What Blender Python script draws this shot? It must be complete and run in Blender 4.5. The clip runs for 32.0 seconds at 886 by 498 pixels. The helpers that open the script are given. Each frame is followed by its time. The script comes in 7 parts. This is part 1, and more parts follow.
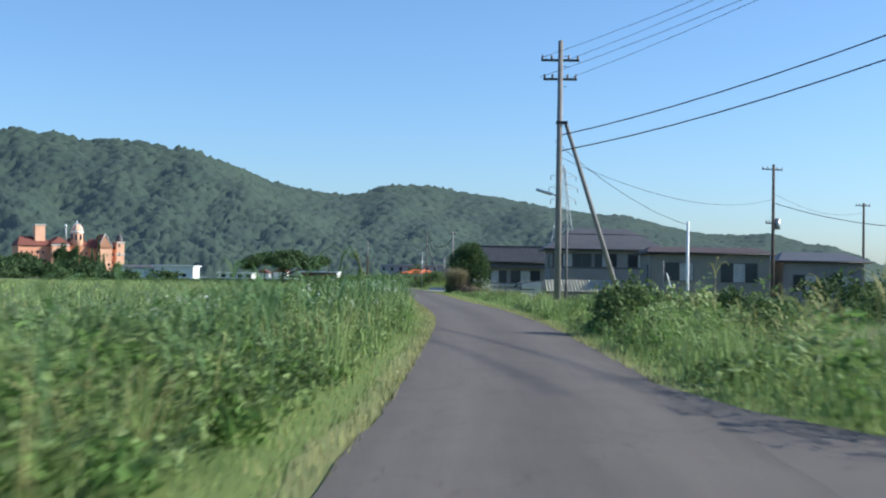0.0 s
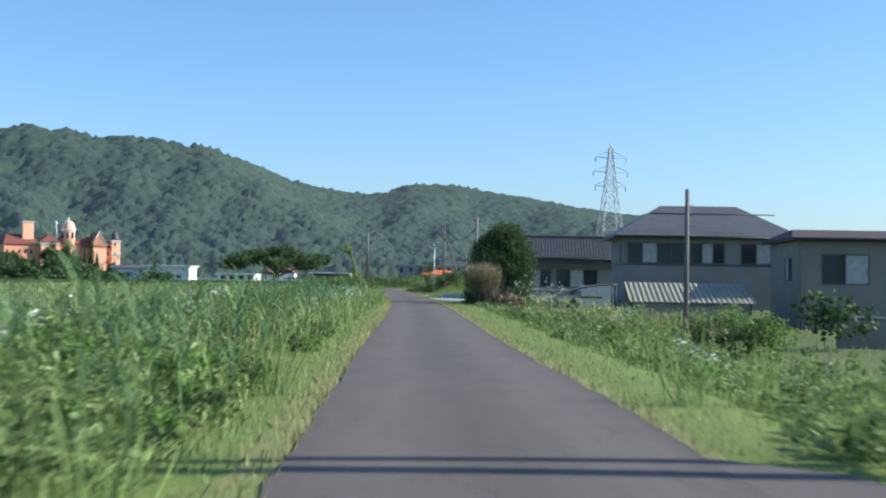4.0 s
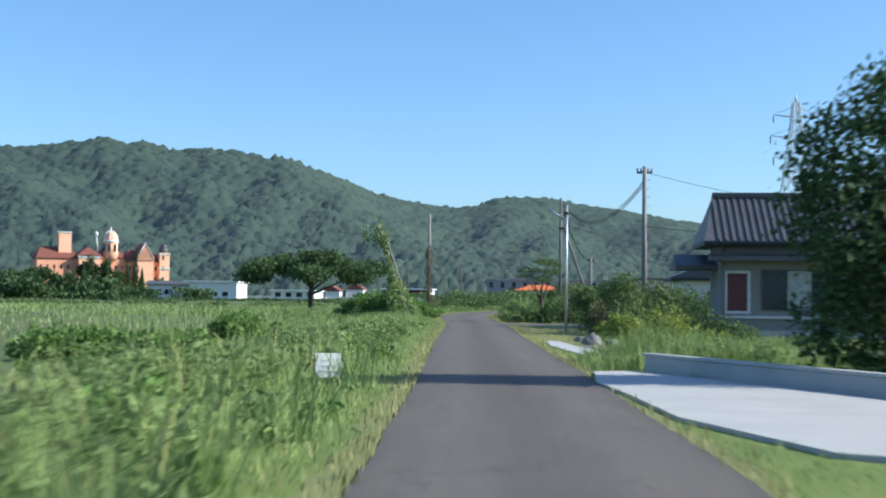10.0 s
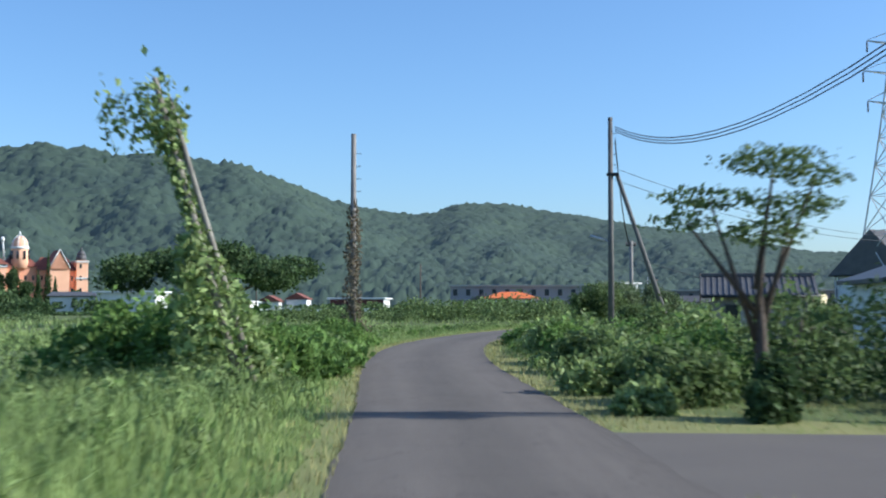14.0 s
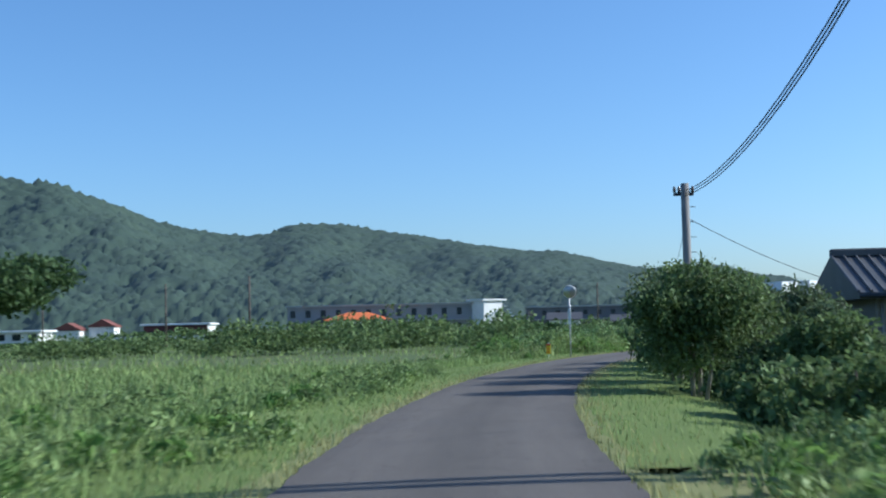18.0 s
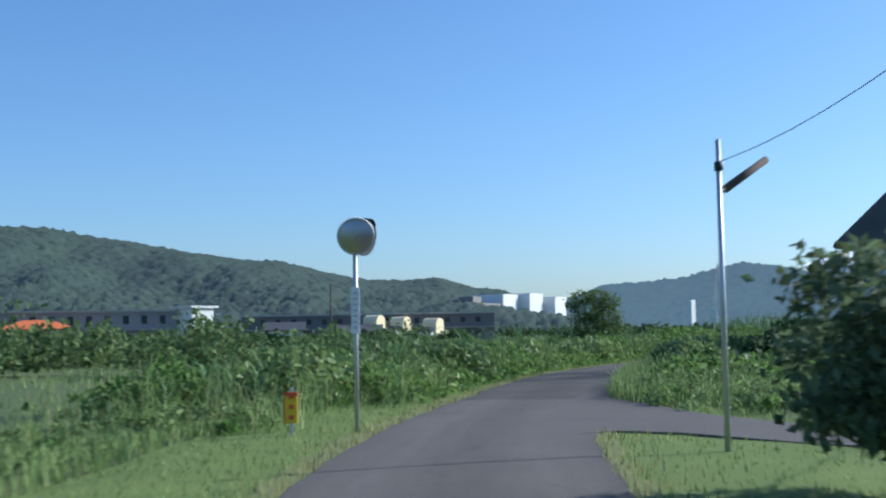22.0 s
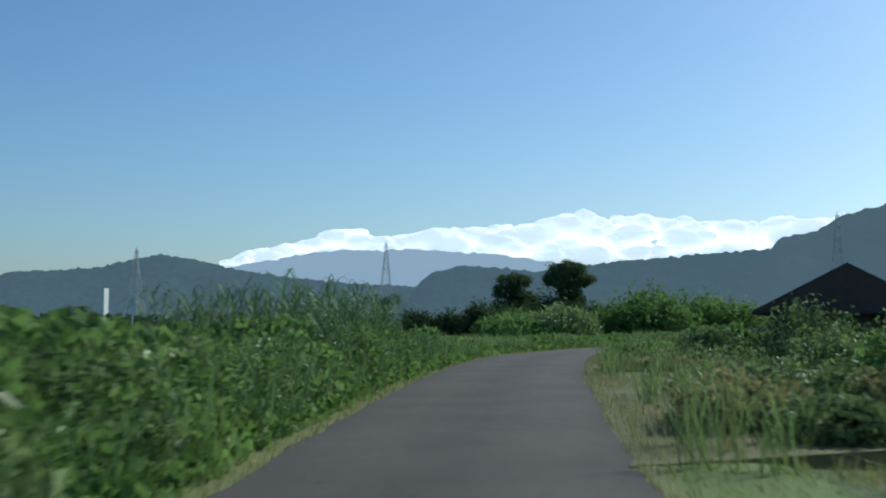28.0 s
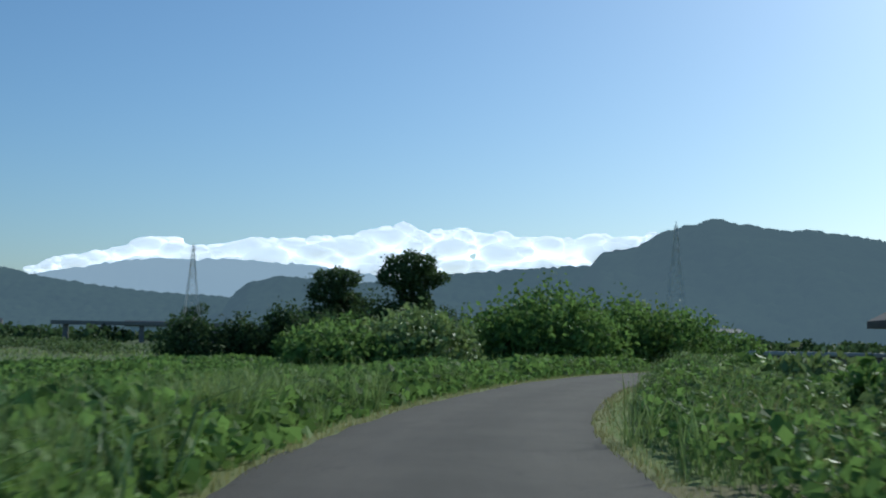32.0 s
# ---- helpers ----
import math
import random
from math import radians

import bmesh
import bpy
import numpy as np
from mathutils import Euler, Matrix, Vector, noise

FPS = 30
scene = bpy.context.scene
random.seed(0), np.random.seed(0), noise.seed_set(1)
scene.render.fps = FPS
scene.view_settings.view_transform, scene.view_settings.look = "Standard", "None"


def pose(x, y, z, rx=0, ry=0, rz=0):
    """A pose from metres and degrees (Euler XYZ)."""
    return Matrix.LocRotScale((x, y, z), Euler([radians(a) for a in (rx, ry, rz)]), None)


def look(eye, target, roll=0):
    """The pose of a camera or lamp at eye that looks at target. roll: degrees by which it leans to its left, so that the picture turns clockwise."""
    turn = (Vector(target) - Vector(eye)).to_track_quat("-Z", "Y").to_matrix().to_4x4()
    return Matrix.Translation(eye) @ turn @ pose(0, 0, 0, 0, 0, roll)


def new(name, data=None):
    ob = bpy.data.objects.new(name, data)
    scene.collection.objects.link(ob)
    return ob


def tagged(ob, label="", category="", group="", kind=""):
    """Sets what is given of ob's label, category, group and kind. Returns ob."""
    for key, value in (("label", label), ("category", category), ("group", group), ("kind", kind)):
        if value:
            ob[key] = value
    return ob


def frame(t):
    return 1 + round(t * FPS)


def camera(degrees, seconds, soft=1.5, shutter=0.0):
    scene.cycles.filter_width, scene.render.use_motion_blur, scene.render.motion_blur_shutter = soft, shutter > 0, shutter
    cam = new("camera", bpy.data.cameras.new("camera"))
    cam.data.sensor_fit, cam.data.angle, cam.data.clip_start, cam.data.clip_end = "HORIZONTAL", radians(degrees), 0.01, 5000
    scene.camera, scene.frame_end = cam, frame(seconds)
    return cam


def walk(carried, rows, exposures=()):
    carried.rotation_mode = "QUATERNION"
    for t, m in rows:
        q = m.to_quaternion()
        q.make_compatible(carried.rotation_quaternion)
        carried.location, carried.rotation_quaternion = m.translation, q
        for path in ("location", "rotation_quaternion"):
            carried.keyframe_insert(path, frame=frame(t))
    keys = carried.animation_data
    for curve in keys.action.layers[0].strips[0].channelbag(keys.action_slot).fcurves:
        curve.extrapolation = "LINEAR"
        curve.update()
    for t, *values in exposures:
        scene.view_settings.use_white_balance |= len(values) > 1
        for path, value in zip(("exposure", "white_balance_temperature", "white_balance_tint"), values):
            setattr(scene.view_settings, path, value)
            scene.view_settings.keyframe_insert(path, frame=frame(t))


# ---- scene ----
cam = camera(39.89, 32.0, soft=2.0, shutter=0.5)
PATH = [
    (0, (3.745, -38.558, 1.415), (3.717, -36.559, 1.464), 0.93),
    (0.5, (3.877, -32.922, 1.456), (3.854, -30.922, 1.507), 0.85),
    (1, (4.023, -27.253, 1.478), (4.011, -25.254, 1.513), 0.80),
    (1.5, (4.049, -21.577, 1.474), (4.017, -19.577, 1.509), 1.19),
    (2, (4.083, -15.818, 1.490), (4.048, -13.819, 1.527), 0.67),
    (2.5, (4.029, -9.976, 1.526), (3.981, -7.977, 1.567), 1.09),
    (3, (3.967, -4.050, 1.514), (3.913, -2.051, 1.555), 1.89),
    (3.5, (3.810, 1.721, 1.463), (3.752, 3.720, 1.509), 1.31),
    (5.5, (2.742, 21.315, 1.510), (2.664, 23.313, 1.574), 0.70),
    (6, (2.404, 27.004, 1.530), (2.307, 29.001, 1.597), 1.88),
    (6.5, (2.108, 32.848, 1.521), (1.993, 34.844, 1.586), 1.02),
    (7, (1.714, 38.932, 1.474), (1.576, 40.926, 1.545), 1.40),
    (7.5, (1.312, 45.142, 1.461), (1.157, 47.135, 1.529), 1.67),
    (8, (0.900, 51.387, 1.435), (0.723, 53.378, 1.505), 1.38),
    (8.5, (0.568, 57.604, 1.490), (0.379, 59.593, 1.563), -0.12),
    (9, (0.148, 63.742, 1.466), (-0.038, 65.732, 1.541), 0.56),
    (9.5, (-0.331, 69.793, 1.425), (-0.529, 71.781, 1.503), 0.43),
    (10, (-0.818, 75.880, 1.455), (-1.036, 77.867, 1.532), 0.69),
    (10.5, (-1.355, 82.037, 1.419), (-1.577, 84.023, 1.498), 1.48),
    (11, (-1.852, 88.077, 1.453), (-2.081, 90.062, 1.531), 1.78),
    (11.5, (-2.488, 93.959, 1.496), (-2.712, 95.945, 1.573), 0.70),
    (12, (-3.104, 99.916, 1.480), (-3.317, 101.903, 1.562), 0.83),
    (12.5, (-3.697, 105.777, 1.514), (-3.897, 107.765, 1.600), 0.42),
    (13, (-4.286, 111.762, 1.515), (-4.470, 113.751, 1.607), 0.80),
    (13.5, (-4.845, 117.853, 1.534), (-5.013, 119.844, 1.628), 0.49),
    (14, (-5.372, 123.809, 1.501), (-5.523, 125.801, 1.594), 0.04),
    (14.5, (-5.882, 129.691, 1.492), (-6.016, 131.684, 1.588), 0.73),
    (16.5, (-8.139, 150.685, 1.420), (-8.171, 152.682, 1.529), -1.62),
    (17, (-8.435, 156.219, 1.390), (-8.435, 158.216, 1.500), -1.71),
    (17.5, (-8.722, 161.084, 1.432), (-8.671, 163.080, 1.552), -2.72),
    (18, (-8.778, 165.497, 1.507), (-8.658, 167.489, 1.634), -1.32),
    (18.5, (-8.714, 169.863, 1.509), (-8.536, 171.851, 1.640), -1.08),
    (19, (-8.540, 174.184, 1.547), (-8.280, 176.162, 1.680), -0.25),
    (19.5, (-8.096, 178.446, 1.537), (-7.773, 180.415, 1.674), -0.17),
    (20, (-7.535, 182.613, 1.555), (-7.159, 184.572, 1.695), -0.17),
    (20.5, (-6.866, 186.699, 1.555), (-6.446, 188.649, 1.698), -0.89),
    (21, (-6.078, 190.892, 1.549), (-5.603, 192.830, 1.691), -0.75),
    (21.5, (-5.200, 195.066, 1.507), (-4.676, 196.991, 1.649), -1.19),
    (22, (-4.252, 199.092, 1.463), (-3.681, 201.004, 1.600), -1.02),
    (22.5, (-3.153, 203.089, 1.443), (-2.513, 204.982, 1.523), -0.77),
    (23, (-1.845, 207.314, 1.372), (-1.144, 209.186, 1.438), -0.94),
    (23.5, (-0.701, 210.816, 1.394), (0.056, 212.666, 1.458), -0.85),
    (24, (0.579, 214.023, 1.404), (1.404, 215.844, 1.470), -1.15),
    (24.5, (2.266, 217.776, 1.440), (3.146, 219.570, 1.511), -1.27),
    (25, (4.267, 222.101, 1.457), (5.225, 223.854, 1.548), -1.89),
    (25.5, (5.935, 226.636, 1.372), (6.996, 228.328, 1.485), -0.08),
    (26, (8.369, 230.605, 1.458), (9.537, 232.224, 1.574), 0.23),
    (26.5, (11.088, 234.418, 1.482), (12.333, 235.978, 1.599), 0.87),
    (28.5, (24.916, 250.095, 1.448), (26.317, 251.516, 1.577), -0.50),
    (29, (28.082, 253.529, 1.450), (29.508, 254.924, 1.600), -1.04),
    (29.5, (31.237, 256.810, 1.405), (32.688, 258.178, 1.562), -0.29),
    (30, (34.399, 259.663, 1.457), (35.871, 261.009, 1.602), -2.16),
    (30.5, (37.385, 262.471, 1.490), (38.880, 263.791, 1.631), 0.92),
    (31, (40.273, 265.043, 1.505), (41.786, 266.342, 1.653), 0.70),
    (31.5, (43.101, 267.528, 1.508), (44.644, 268.791, 1.656), 1.74),
    (32, (46.005, 269.844, 1.497), (47.577, 271.073, 1.642), 1.00),
]
walk(cam, [(t, look(eye, target, roll)) for t, eye, target, roll in PATH],
     exposures=[(0.0, 0.48, 5950, 7), (3.0, 0.6, 6000, 8), (6.0, 0.48, 5800, 6), (9.0, 0.52, 5900, 8), (11.0, 0.66, 5900, 1), (12.5, 0.55, 5850, 2), (14.0, 0.5, 5850, 7), (17.0, 0.47, 5750, 8), (18.0, 0.3, 5500, 5), (22.0, 0.2, 5500, 6), (24.0, 0.12, 5650, 7), (28.5, -0.45, 5800, -3), (32.0, -0.5, 5850, -3)])

# ---- light ----
SUN_AZ, SUN_EL = 87.0, 30.0
sky_world = bpy.data.worlds.new("sky")
scene.world = sky_world
sky_world.use_nodes = True
wn = sky_world.node_tree
sky = wn.nodes.new("ShaderNodeTexSky")
sky.sky_type = "NISHITA"
sky.sun_disc = False
sky.sun_elevation = radians(SUN_EL)
sky.sun_rotation = radians(SUN_AZ)
sky.air_density, sky.dust_density, sky.ozone_density = 1.0, 0.9, 6.0
wn.links.new(sky.outputs[0], wn.nodes["Background"].inputs[0])
wn.nodes["Background"].inputs[1].default_value = 0.13
sun_data = bpy.data.lights.new("sun", "SUN")
sun_data.energy, sun_data.angle, sun_data.color = 4.8, radians(0.6), (1.0, 0.93, 0.82)
sun = new("sun", sun_data)
sa, se = radians(SUN_AZ), radians(SUN_EL)
sun.matrix_world = look((100 * math.sin(sa) * math.cos(se), 100 * math.cos(sa) * math.cos(se), 100 * math.sin(se)), (0, 0, 0))

# ---- materials ----


def mat(name, base, rough=0.8, other=None, scale=3.0, amount=0.5, bump=0.0, bump_scale=30.0, metal=0.0, island=0.0, translucent=0.0, glow=None, detail=6.0, spec=0.3):
    """A surface with two tones mixed by noise at real size, a finer grain, and relief."""
    m = bpy.data.materials.new(name)
    m.use_nodes = True
    t = m.node_tree
    b = t.nodes["Principled BSDF"]
    b.inputs["Roughness"].default_value = rough
    b.inputs["Metallic"].default_value = metal
    b.inputs["Specular IOR Level"].default_value = spec
    geo = t.nodes.new("ShaderNodeNewGeometry")
    n1 = t.nodes.new("ShaderNodeTexNoise")
    n1.inputs["Scale"].default_value = scale
    n1.inputs["Detail"].default_value = detail
    t.links.new(geo.outputs["Position"], n1.inputs["Vector"])
    ramp = t.nodes.new("ShaderNodeValToRGB")
    ramp.color_ramp.elements[0].position, ramp.color_ramp.elements[1].position = 0.5 - amount * 0.4, 0.5 + amount * 0.4
    other = other or tuple(c * 0.7 for c in base)
    ramp.color_ramp.elements[0].color, ramp.color_ramp.elements[1].color = (*other, 1), (*base, 1)
    t.links.new(n1.outputs[0], ramp.inputs[0])
    out = ramp.outputs[0]
    if island:
        hsv = t.nodes.new("ShaderNodeHueSaturation")
        mr = t.nodes.new("ShaderNodeMapRange")
        mr.inputs[3].default_value, mr.inputs[4].default_value = 1 - island, 1 + island
        t.links.new(geo.outputs["Random Per Island"], mr.inputs[0])
        t.links.new(mr.outputs[0], hsv.inputs["Value"])
        t.links.new(out, hsv.inputs["Color"])
        out = hsv.outputs[0]
    t.links.new(out, b.inputs["Base Color"])
    if bump:
        n2 = t.nodes.new("ShaderNodeTexNoise")
        n2.inputs["Scale"].default_value = bump_scale
        n2.inputs["Detail"].default_value = 4
        t.links.new(geo.outputs["Position"], n2.inputs["Vector"])
        bp = t.nodes.new("ShaderNodeBump")
        bp.inputs["Strength"].default_value = bump
        bp.inputs["Distance"].default_value = 0.02
        t.links.new(n2.outputs[0], bp.inputs["Height"])
        t.links.new(bp.outputs[0], b.inputs["Normal"])
    if translucent:
        tr = t.nodes.new("ShaderNodeBsdfTranslucent")
        t.links.new(out, tr.inputs[0])
        mx = t.nodes.new("ShaderNodeMixShader")
        mx.inputs[0].default_value = translucent
        t.links.new(b.outputs[0], mx.inputs[1])
        t.links.new(tr.outputs[0], mx.inputs[2])
        t.links.new(mx.outputs[0], t.nodes["Material Output"].inputs[0])
    if glow:
        b.inputs["Emission Color"].default_value = (*glow[0], 1)
        b.inputs["Emission Strength"].default_value = glow[1]
    return m


ASPHALT = mat("asphalt", (0.14, 0.121, 0.104), 0.85, (0.112, 0.098, 0.086), 0.7, 0.9, 0.25, 90.0)
SOIL = mat("meadow_soil", (0.08, 0.12, 0.036), 0.95, (0.12, 0.14, 0.048), 0.09, 0.7, 0.6, 6.0)
VERGE = mat("mown_verge", (0.18, 0.22, 0.055), 0.95, (0.12, 0.175, 0.04), 0.8, 0.8, 0.8, 25.0)
LAWN = mat("dry_lawn", (0.27, 0.25, 0.1), 0.95, (0.16, 0.19, 0.06), 0.35, 0.7, 0.8, 25.0)
DRY = mat("dry_edge", (0.24, 0.235, 0.09), 0.95, (0.15, 0.18, 0.058), 1.5, 0.8, 0.6, 30.0)
GRAVEL = mat("packed_gravel", (0.2, 0.17, 0.08), 0.95, (0.13, 0.135, 0.05), 0.6, 0.8, 0.7, 40.0)
CONCRETE = mat("concrete", (0.5, 0.48, 0.45), 0.8, (0.4, 0.39, 0.37), 1.2, 0.7, 0.2, 40.0)
POLE_C = mat("pole_concrete", (0.27, 0.25, 0.23), 0.8, (0.2, 0.19, 0.18), 2.0, 0.6, 0.1, 40.0)
DARK_POLE = mat("dark_pole_concrete", (0.17, 0.16, 0.15), 0.8, (0.12, 0.115, 0.11), 2.0, 0.6, 0.1, 40.0)
WOOD_POLE = mat("weathered_pole", (0.13, 0.1, 0.08), 0.85, (0.08, 0.065, 0.055), 3.0, 0.6, 0.3, 20.0)
STEEL = mat("galvanised_steel", (0.55, 0.56, 0.57), 0.45, (0.45, 0.46, 0.47), 2.0, 0.5, metal=0.6)
DARK_STEEL = mat("dark_steel", (0.06, 0.06, 0.065), 0.5, metal=0.4)
WIRE = mat("cable_rubber", (0.025, 0.025, 0.028), 0.6)
CERAMIC = mat("insulator", (0.25, 0.2, 0.18), 0.3)
GRASS = mat("grass_blades", (0.3, 0.37, 0.13), 0.7, (0.19, 0.28, 0.09), 0.35, 0.8, island=0.35, translucent=0.3)
STRAW = mat("dry_blades", (0.42, 0.38, 0.17), 0.8, (0.28, 0.29, 0.11), 0.7, 0.8, island=0.3, translucent=0.25)
LEAF = mat("weed_leaves", (0.29, 0.37, 0.135), 0.5, (0.18, 0.25, 0.085), 0.25, 0.8, island=0.4, translucent=0.3, spec=0.25)
KUDZU = mat("broad_leaves", (0.195, 0.3, 0.08), 0.6, (0.115, 0.2, 0.055), 0.3, 0.8, island=0.4, translucent=0.42, spec=0.1)
REED = mat("reed_leaves", (0.17, 0.27, 0.1), 0.6, (0.11, 0.19, 0.075), 0.5, 0.8, island=0.35, translucent=0.25)
FLOWER = mat("white_blossom", (0.66, 0.67, 0.58), 0.8, (0.5, 0.54, 0.4), 5.0, 0.5)
TREE_LEAF = mat("tree_leaves", (0.095, 0.145, 0.055), 0.65, (0.055, 0.095, 0.038), 0.5, 0.8, island=0.45, translucent=0.33, spec=0.15)
SHRUB_LEAF = mat("shrub_leaves", (0.17, 0.23, 0.085), 0.6, (0.1, 0.15, 0.055), 0.6, 0.8, island=0.45, translucent=0.35, spec=0.15)
BANK_LEAF = mat("bank_leaves", (0.18, 0.23, 0.11), 0.5, (0.1, 0.14, 0.065), 0.6, 0.8, island=0.5, translucent=0.33, spec=0.25)
BROWN_LEAF = mat("faded_leaves", (0.26, 0.2, 0.14), 0.8, (0.12, 0.11, 0.06), 1.2, 0.8, island=0.4, translucent=0.2)
BAMBOO_LEAF = mat("withered_bamboo", (0.36, 0.3, 0.18), 0.8, (0.19, 0.18, 0.09), 1.2, 0.8, island=0.4, translucent=0.25)
YELLOW_LEAF = mat("golden_shrub_leaves", (0.32, 0.36, 0.07), 0.6, (0.2, 0.26, 0.05), 1.2, 0.8, island=0.35, translucent=0.25)
STONE = mat("garden_stone", (0.22, 0.21, 0.2), 0.85, (0.13, 0.125, 0.12), 3.0, 0.8, 0.6, 20.0)
BARK = mat("bark", (0.12, 0.095, 0.075), 0.9, (0.07, 0.055, 0.045), 4.0, 0.6, 0.6, 25.0)
PALE_BARK = mat("pale_bark", (0.3, 0.28, 0.23), 0.9, (0.18, 0.16, 0.13), 4.0, 0.6, 0.5, 25.0)
FOREST = mat("forest_canopy", (0.055, 0.085, 0.035), 0.9, (0.03, 0.055, 0.028), 0.045, 0.5, 1.0, 0.5)
GREY_WALL = mat("grey_plaster", (0.29, 0.27, 0.25), 0.85, (0.23, 0.215, 0.2), 0.8, 0.6, 0.1, 20.0)
WHITE_WALL = mat("white_plaster", (0.78, 0.77, 0.74), 0.8, (0.7, 0.69, 0.66), 0.6, 0.5, 0.1, 20.0)
CREAM_WALL = mat("cream_siding", (0.27, 0.245, 0.21), 0.8, (0.22, 0.2, 0.17), 0.6, 0.5, 0.1, 20.0)
ORANGE_WALL = mat("orange_stucco", (0.84, 0.4, 0.24), 0.85, (0.74, 0.34, 0.2), 0.3, 0.6)
PALE_ORANGE = mat("pale_orange_stucco", (0.9, 0.52, 0.34), 0.85, (0.82, 0.45, 0.28), 0.3, 0.6)
RED_ROOF = mat("brick_red_roof", (0.24, 0.085, 0.06), 0.8, (0.17, 0.065, 0.05), 0.8, 0.6)
ORANGE_ROOF = mat("orange_tiles", (0.75, 0.2, 0.06), 0.7, (0.6, 0.15, 0.05), 0.8, 0.6)
TILE = mat("grey_roof_tile", (0.125, 0.12, 0.12), 0.5, (0.085, 0.082, 0.083), 1.5, 0.7, 0.1, 20.0)
BROWN_ROOF = mat("brown_roof", (0.1, 0.07, 0.06), 0.7, (0.07, 0.05, 0.045), 1.0, 0.6)
METAL_ROOF = mat("corrugated_sheet", (0.58, 0.56, 0.43), 0.5, (0.45, 0.43, 0.33), 1.0, 0.7)
FRAME_M = mat("window_frame", (0.12, 0.11, 0.1), 0.5)
PALE_FRAME = mat("pale_frame", (0.7, 0.69, 0.66), 0.5)
SHUTTER = mat("maroon_shutter", (0.14, 0.05, 0.05), 0.6, (0.11, 0.04, 0.04), 6.0, 0.6)
YELLOW = mat("yellow_marker", (0.85, 0.55, 0.03), 0.5)
RED_M = mat("red_marker", (0.75, 0.12, 0.04), 0.5)
WHITE_M = mat("white_paint", (0.82, 0.82, 0.8), 0.5, (0.74, 0.74, 0.72), 4.0, 0.5)
ORANGE_M = mat("orange_paint", (0.8, 0.25, 0.03), 0.45)
INK = mat("dark_lettering", (0.08, 0.08, 0.09), 0.7)
CURTAIN = mat("curtain", (0.5, 0.48, 0.45), 0.9)


def worn_lane(name, base, dark):
    """Old asphalt: fine stone, long streaks and a darker middle from the lane's own coordinates, and thin cracks."""
    m = mat(name, base, 0.88, dark, 0.55, 0.9, 0.35, 120.0)
    t = m.node_tree
    b = t.nodes["Principled BSDF"]
    old = b.inputs["Base Color"].links[0].from_socket
    uv = t.nodes.new("ShaderNodeUVMap")
    uv.uv_map = "lane"
    sep = t.nodes.new("ShaderNodeSeparateXYZ")
    t.links.new(uv.outputs[0], sep.inputs[0])
    mid = t.nodes.new("ShaderNodeValToRGB")
    e = mid.color_ramp.elements
    e[0].position, e[0].color = 0.0, (0.86, 0.86, 0.86, 1)
    e[1].position, e[1].color = 1.0, (0.84, 0.84, 0.84, 1)
    for q, c in ((0.09, 1.0), (0.25, 1.08), (0.44, 0.86), (0.54, 0.86), (0.76, 1.08), (0.92, 1.0)):
        x = e.new(q)
        x.color = (c, c, c, 1)
    t.links.new(sep.outputs[0], mid.inputs[0])
    geo = t.nodes.new("ShaderNodeNewGeometry")
    streak = t.nodes.new("ShaderNodeTexNoise")
    streak.inputs["Scale"].default_value = 1.0
    streak.inputs["Detail"].default_value = 5
    mp = t.nodes.new("ShaderNodeMapping")
    mp.inputs["Scale"].default_value = (14.0, 0.35, 1.0)
    t.links.new(uv.outputs[0], mp.inputs[0])
    t.links.new(mp.outputs[0], streak.inputs["Vector"])
    sr = t.nodes.new("ShaderNodeMapRange")
    sr.inputs[1].default_value, sr.inputs[2].default_value, sr.inputs[3].default_value, sr.inputs[4].default_value = 0.3, 0.7, 0.93, 1.06
    t.links.new(streak.outputs[0], sr.inputs[0])
    crack = t.nodes.new("ShaderNodeTexVoronoi")
    crack.feature = "DISTANCE_TO_EDGE"
    crack.inputs["Scale"].default_value = 0.55
    warp = t.nodes.new("ShaderNodeTexNoise")
    warp.inputs["Scale"].default_value = 1.6
    warp.inputs["Detail"].default_value = 6
    t.links.new(geo.outputs["Position"], warp.inputs["Vector"])
    add = t.nodes.new("ShaderNodeVectorMath")
    t.links.new(geo.outputs["Position"], add.inputs[0])
    t.links.new(warp.outputs[1], add.inputs[1])
    t.links.new(add.outputs[0], crack.inputs["Vector"])
    cr = t.nodes.new("ShaderNodeMapRange")
    cr.inputs[1].default_value, cr.inputs[2].default_value, cr.inputs[3].default_value, cr.inputs[4].default_value = 0.003, 0.01, 0.78, 1.0
    t.links.new(crack.outputs[0], cr.inputs[0])
    grit = t.nodes.new("ShaderNodeTexNoise")
    grit.inputs["Scale"].default_value = 55.0
    grit.inputs["Detail"].default_value = 2
    t.links.new(geo.outputs["Position"], grit.inputs["Vector"])
    gr = t.nodes.new("ShaderNodeMapRange")
    gr.inputs[1].default_value, gr.inputs[2].default_value, gr.inputs[3].default_value, gr.inputs[4].default_value = 0.3, 0.7, 0.8, 1.2
    t.links.new(grit.outputs[0], gr.inputs[0])
    out = old
    for other in (mid.outputs[0], sr.outputs[0], cr.outputs[0], gr.outputs[0]):
        mul = t.nodes.new("ShaderNodeMix")
        mul.data_type, mul.blend_type = "RGBA", "MULTIPLY"
        mul.inputs[0].default_value = 1.0
        t.links.new(out, mul.inputs[6])
        t.links.new(other, mul.inputs[7])
        out = mul.outputs[2]
    t.links.new(out, b.inputs["Base Color"])
    return m


LANE = worn_lane("worn_asphalt", (0.145, 0.124, 0.106), (0.12, 0.104, 0.09))

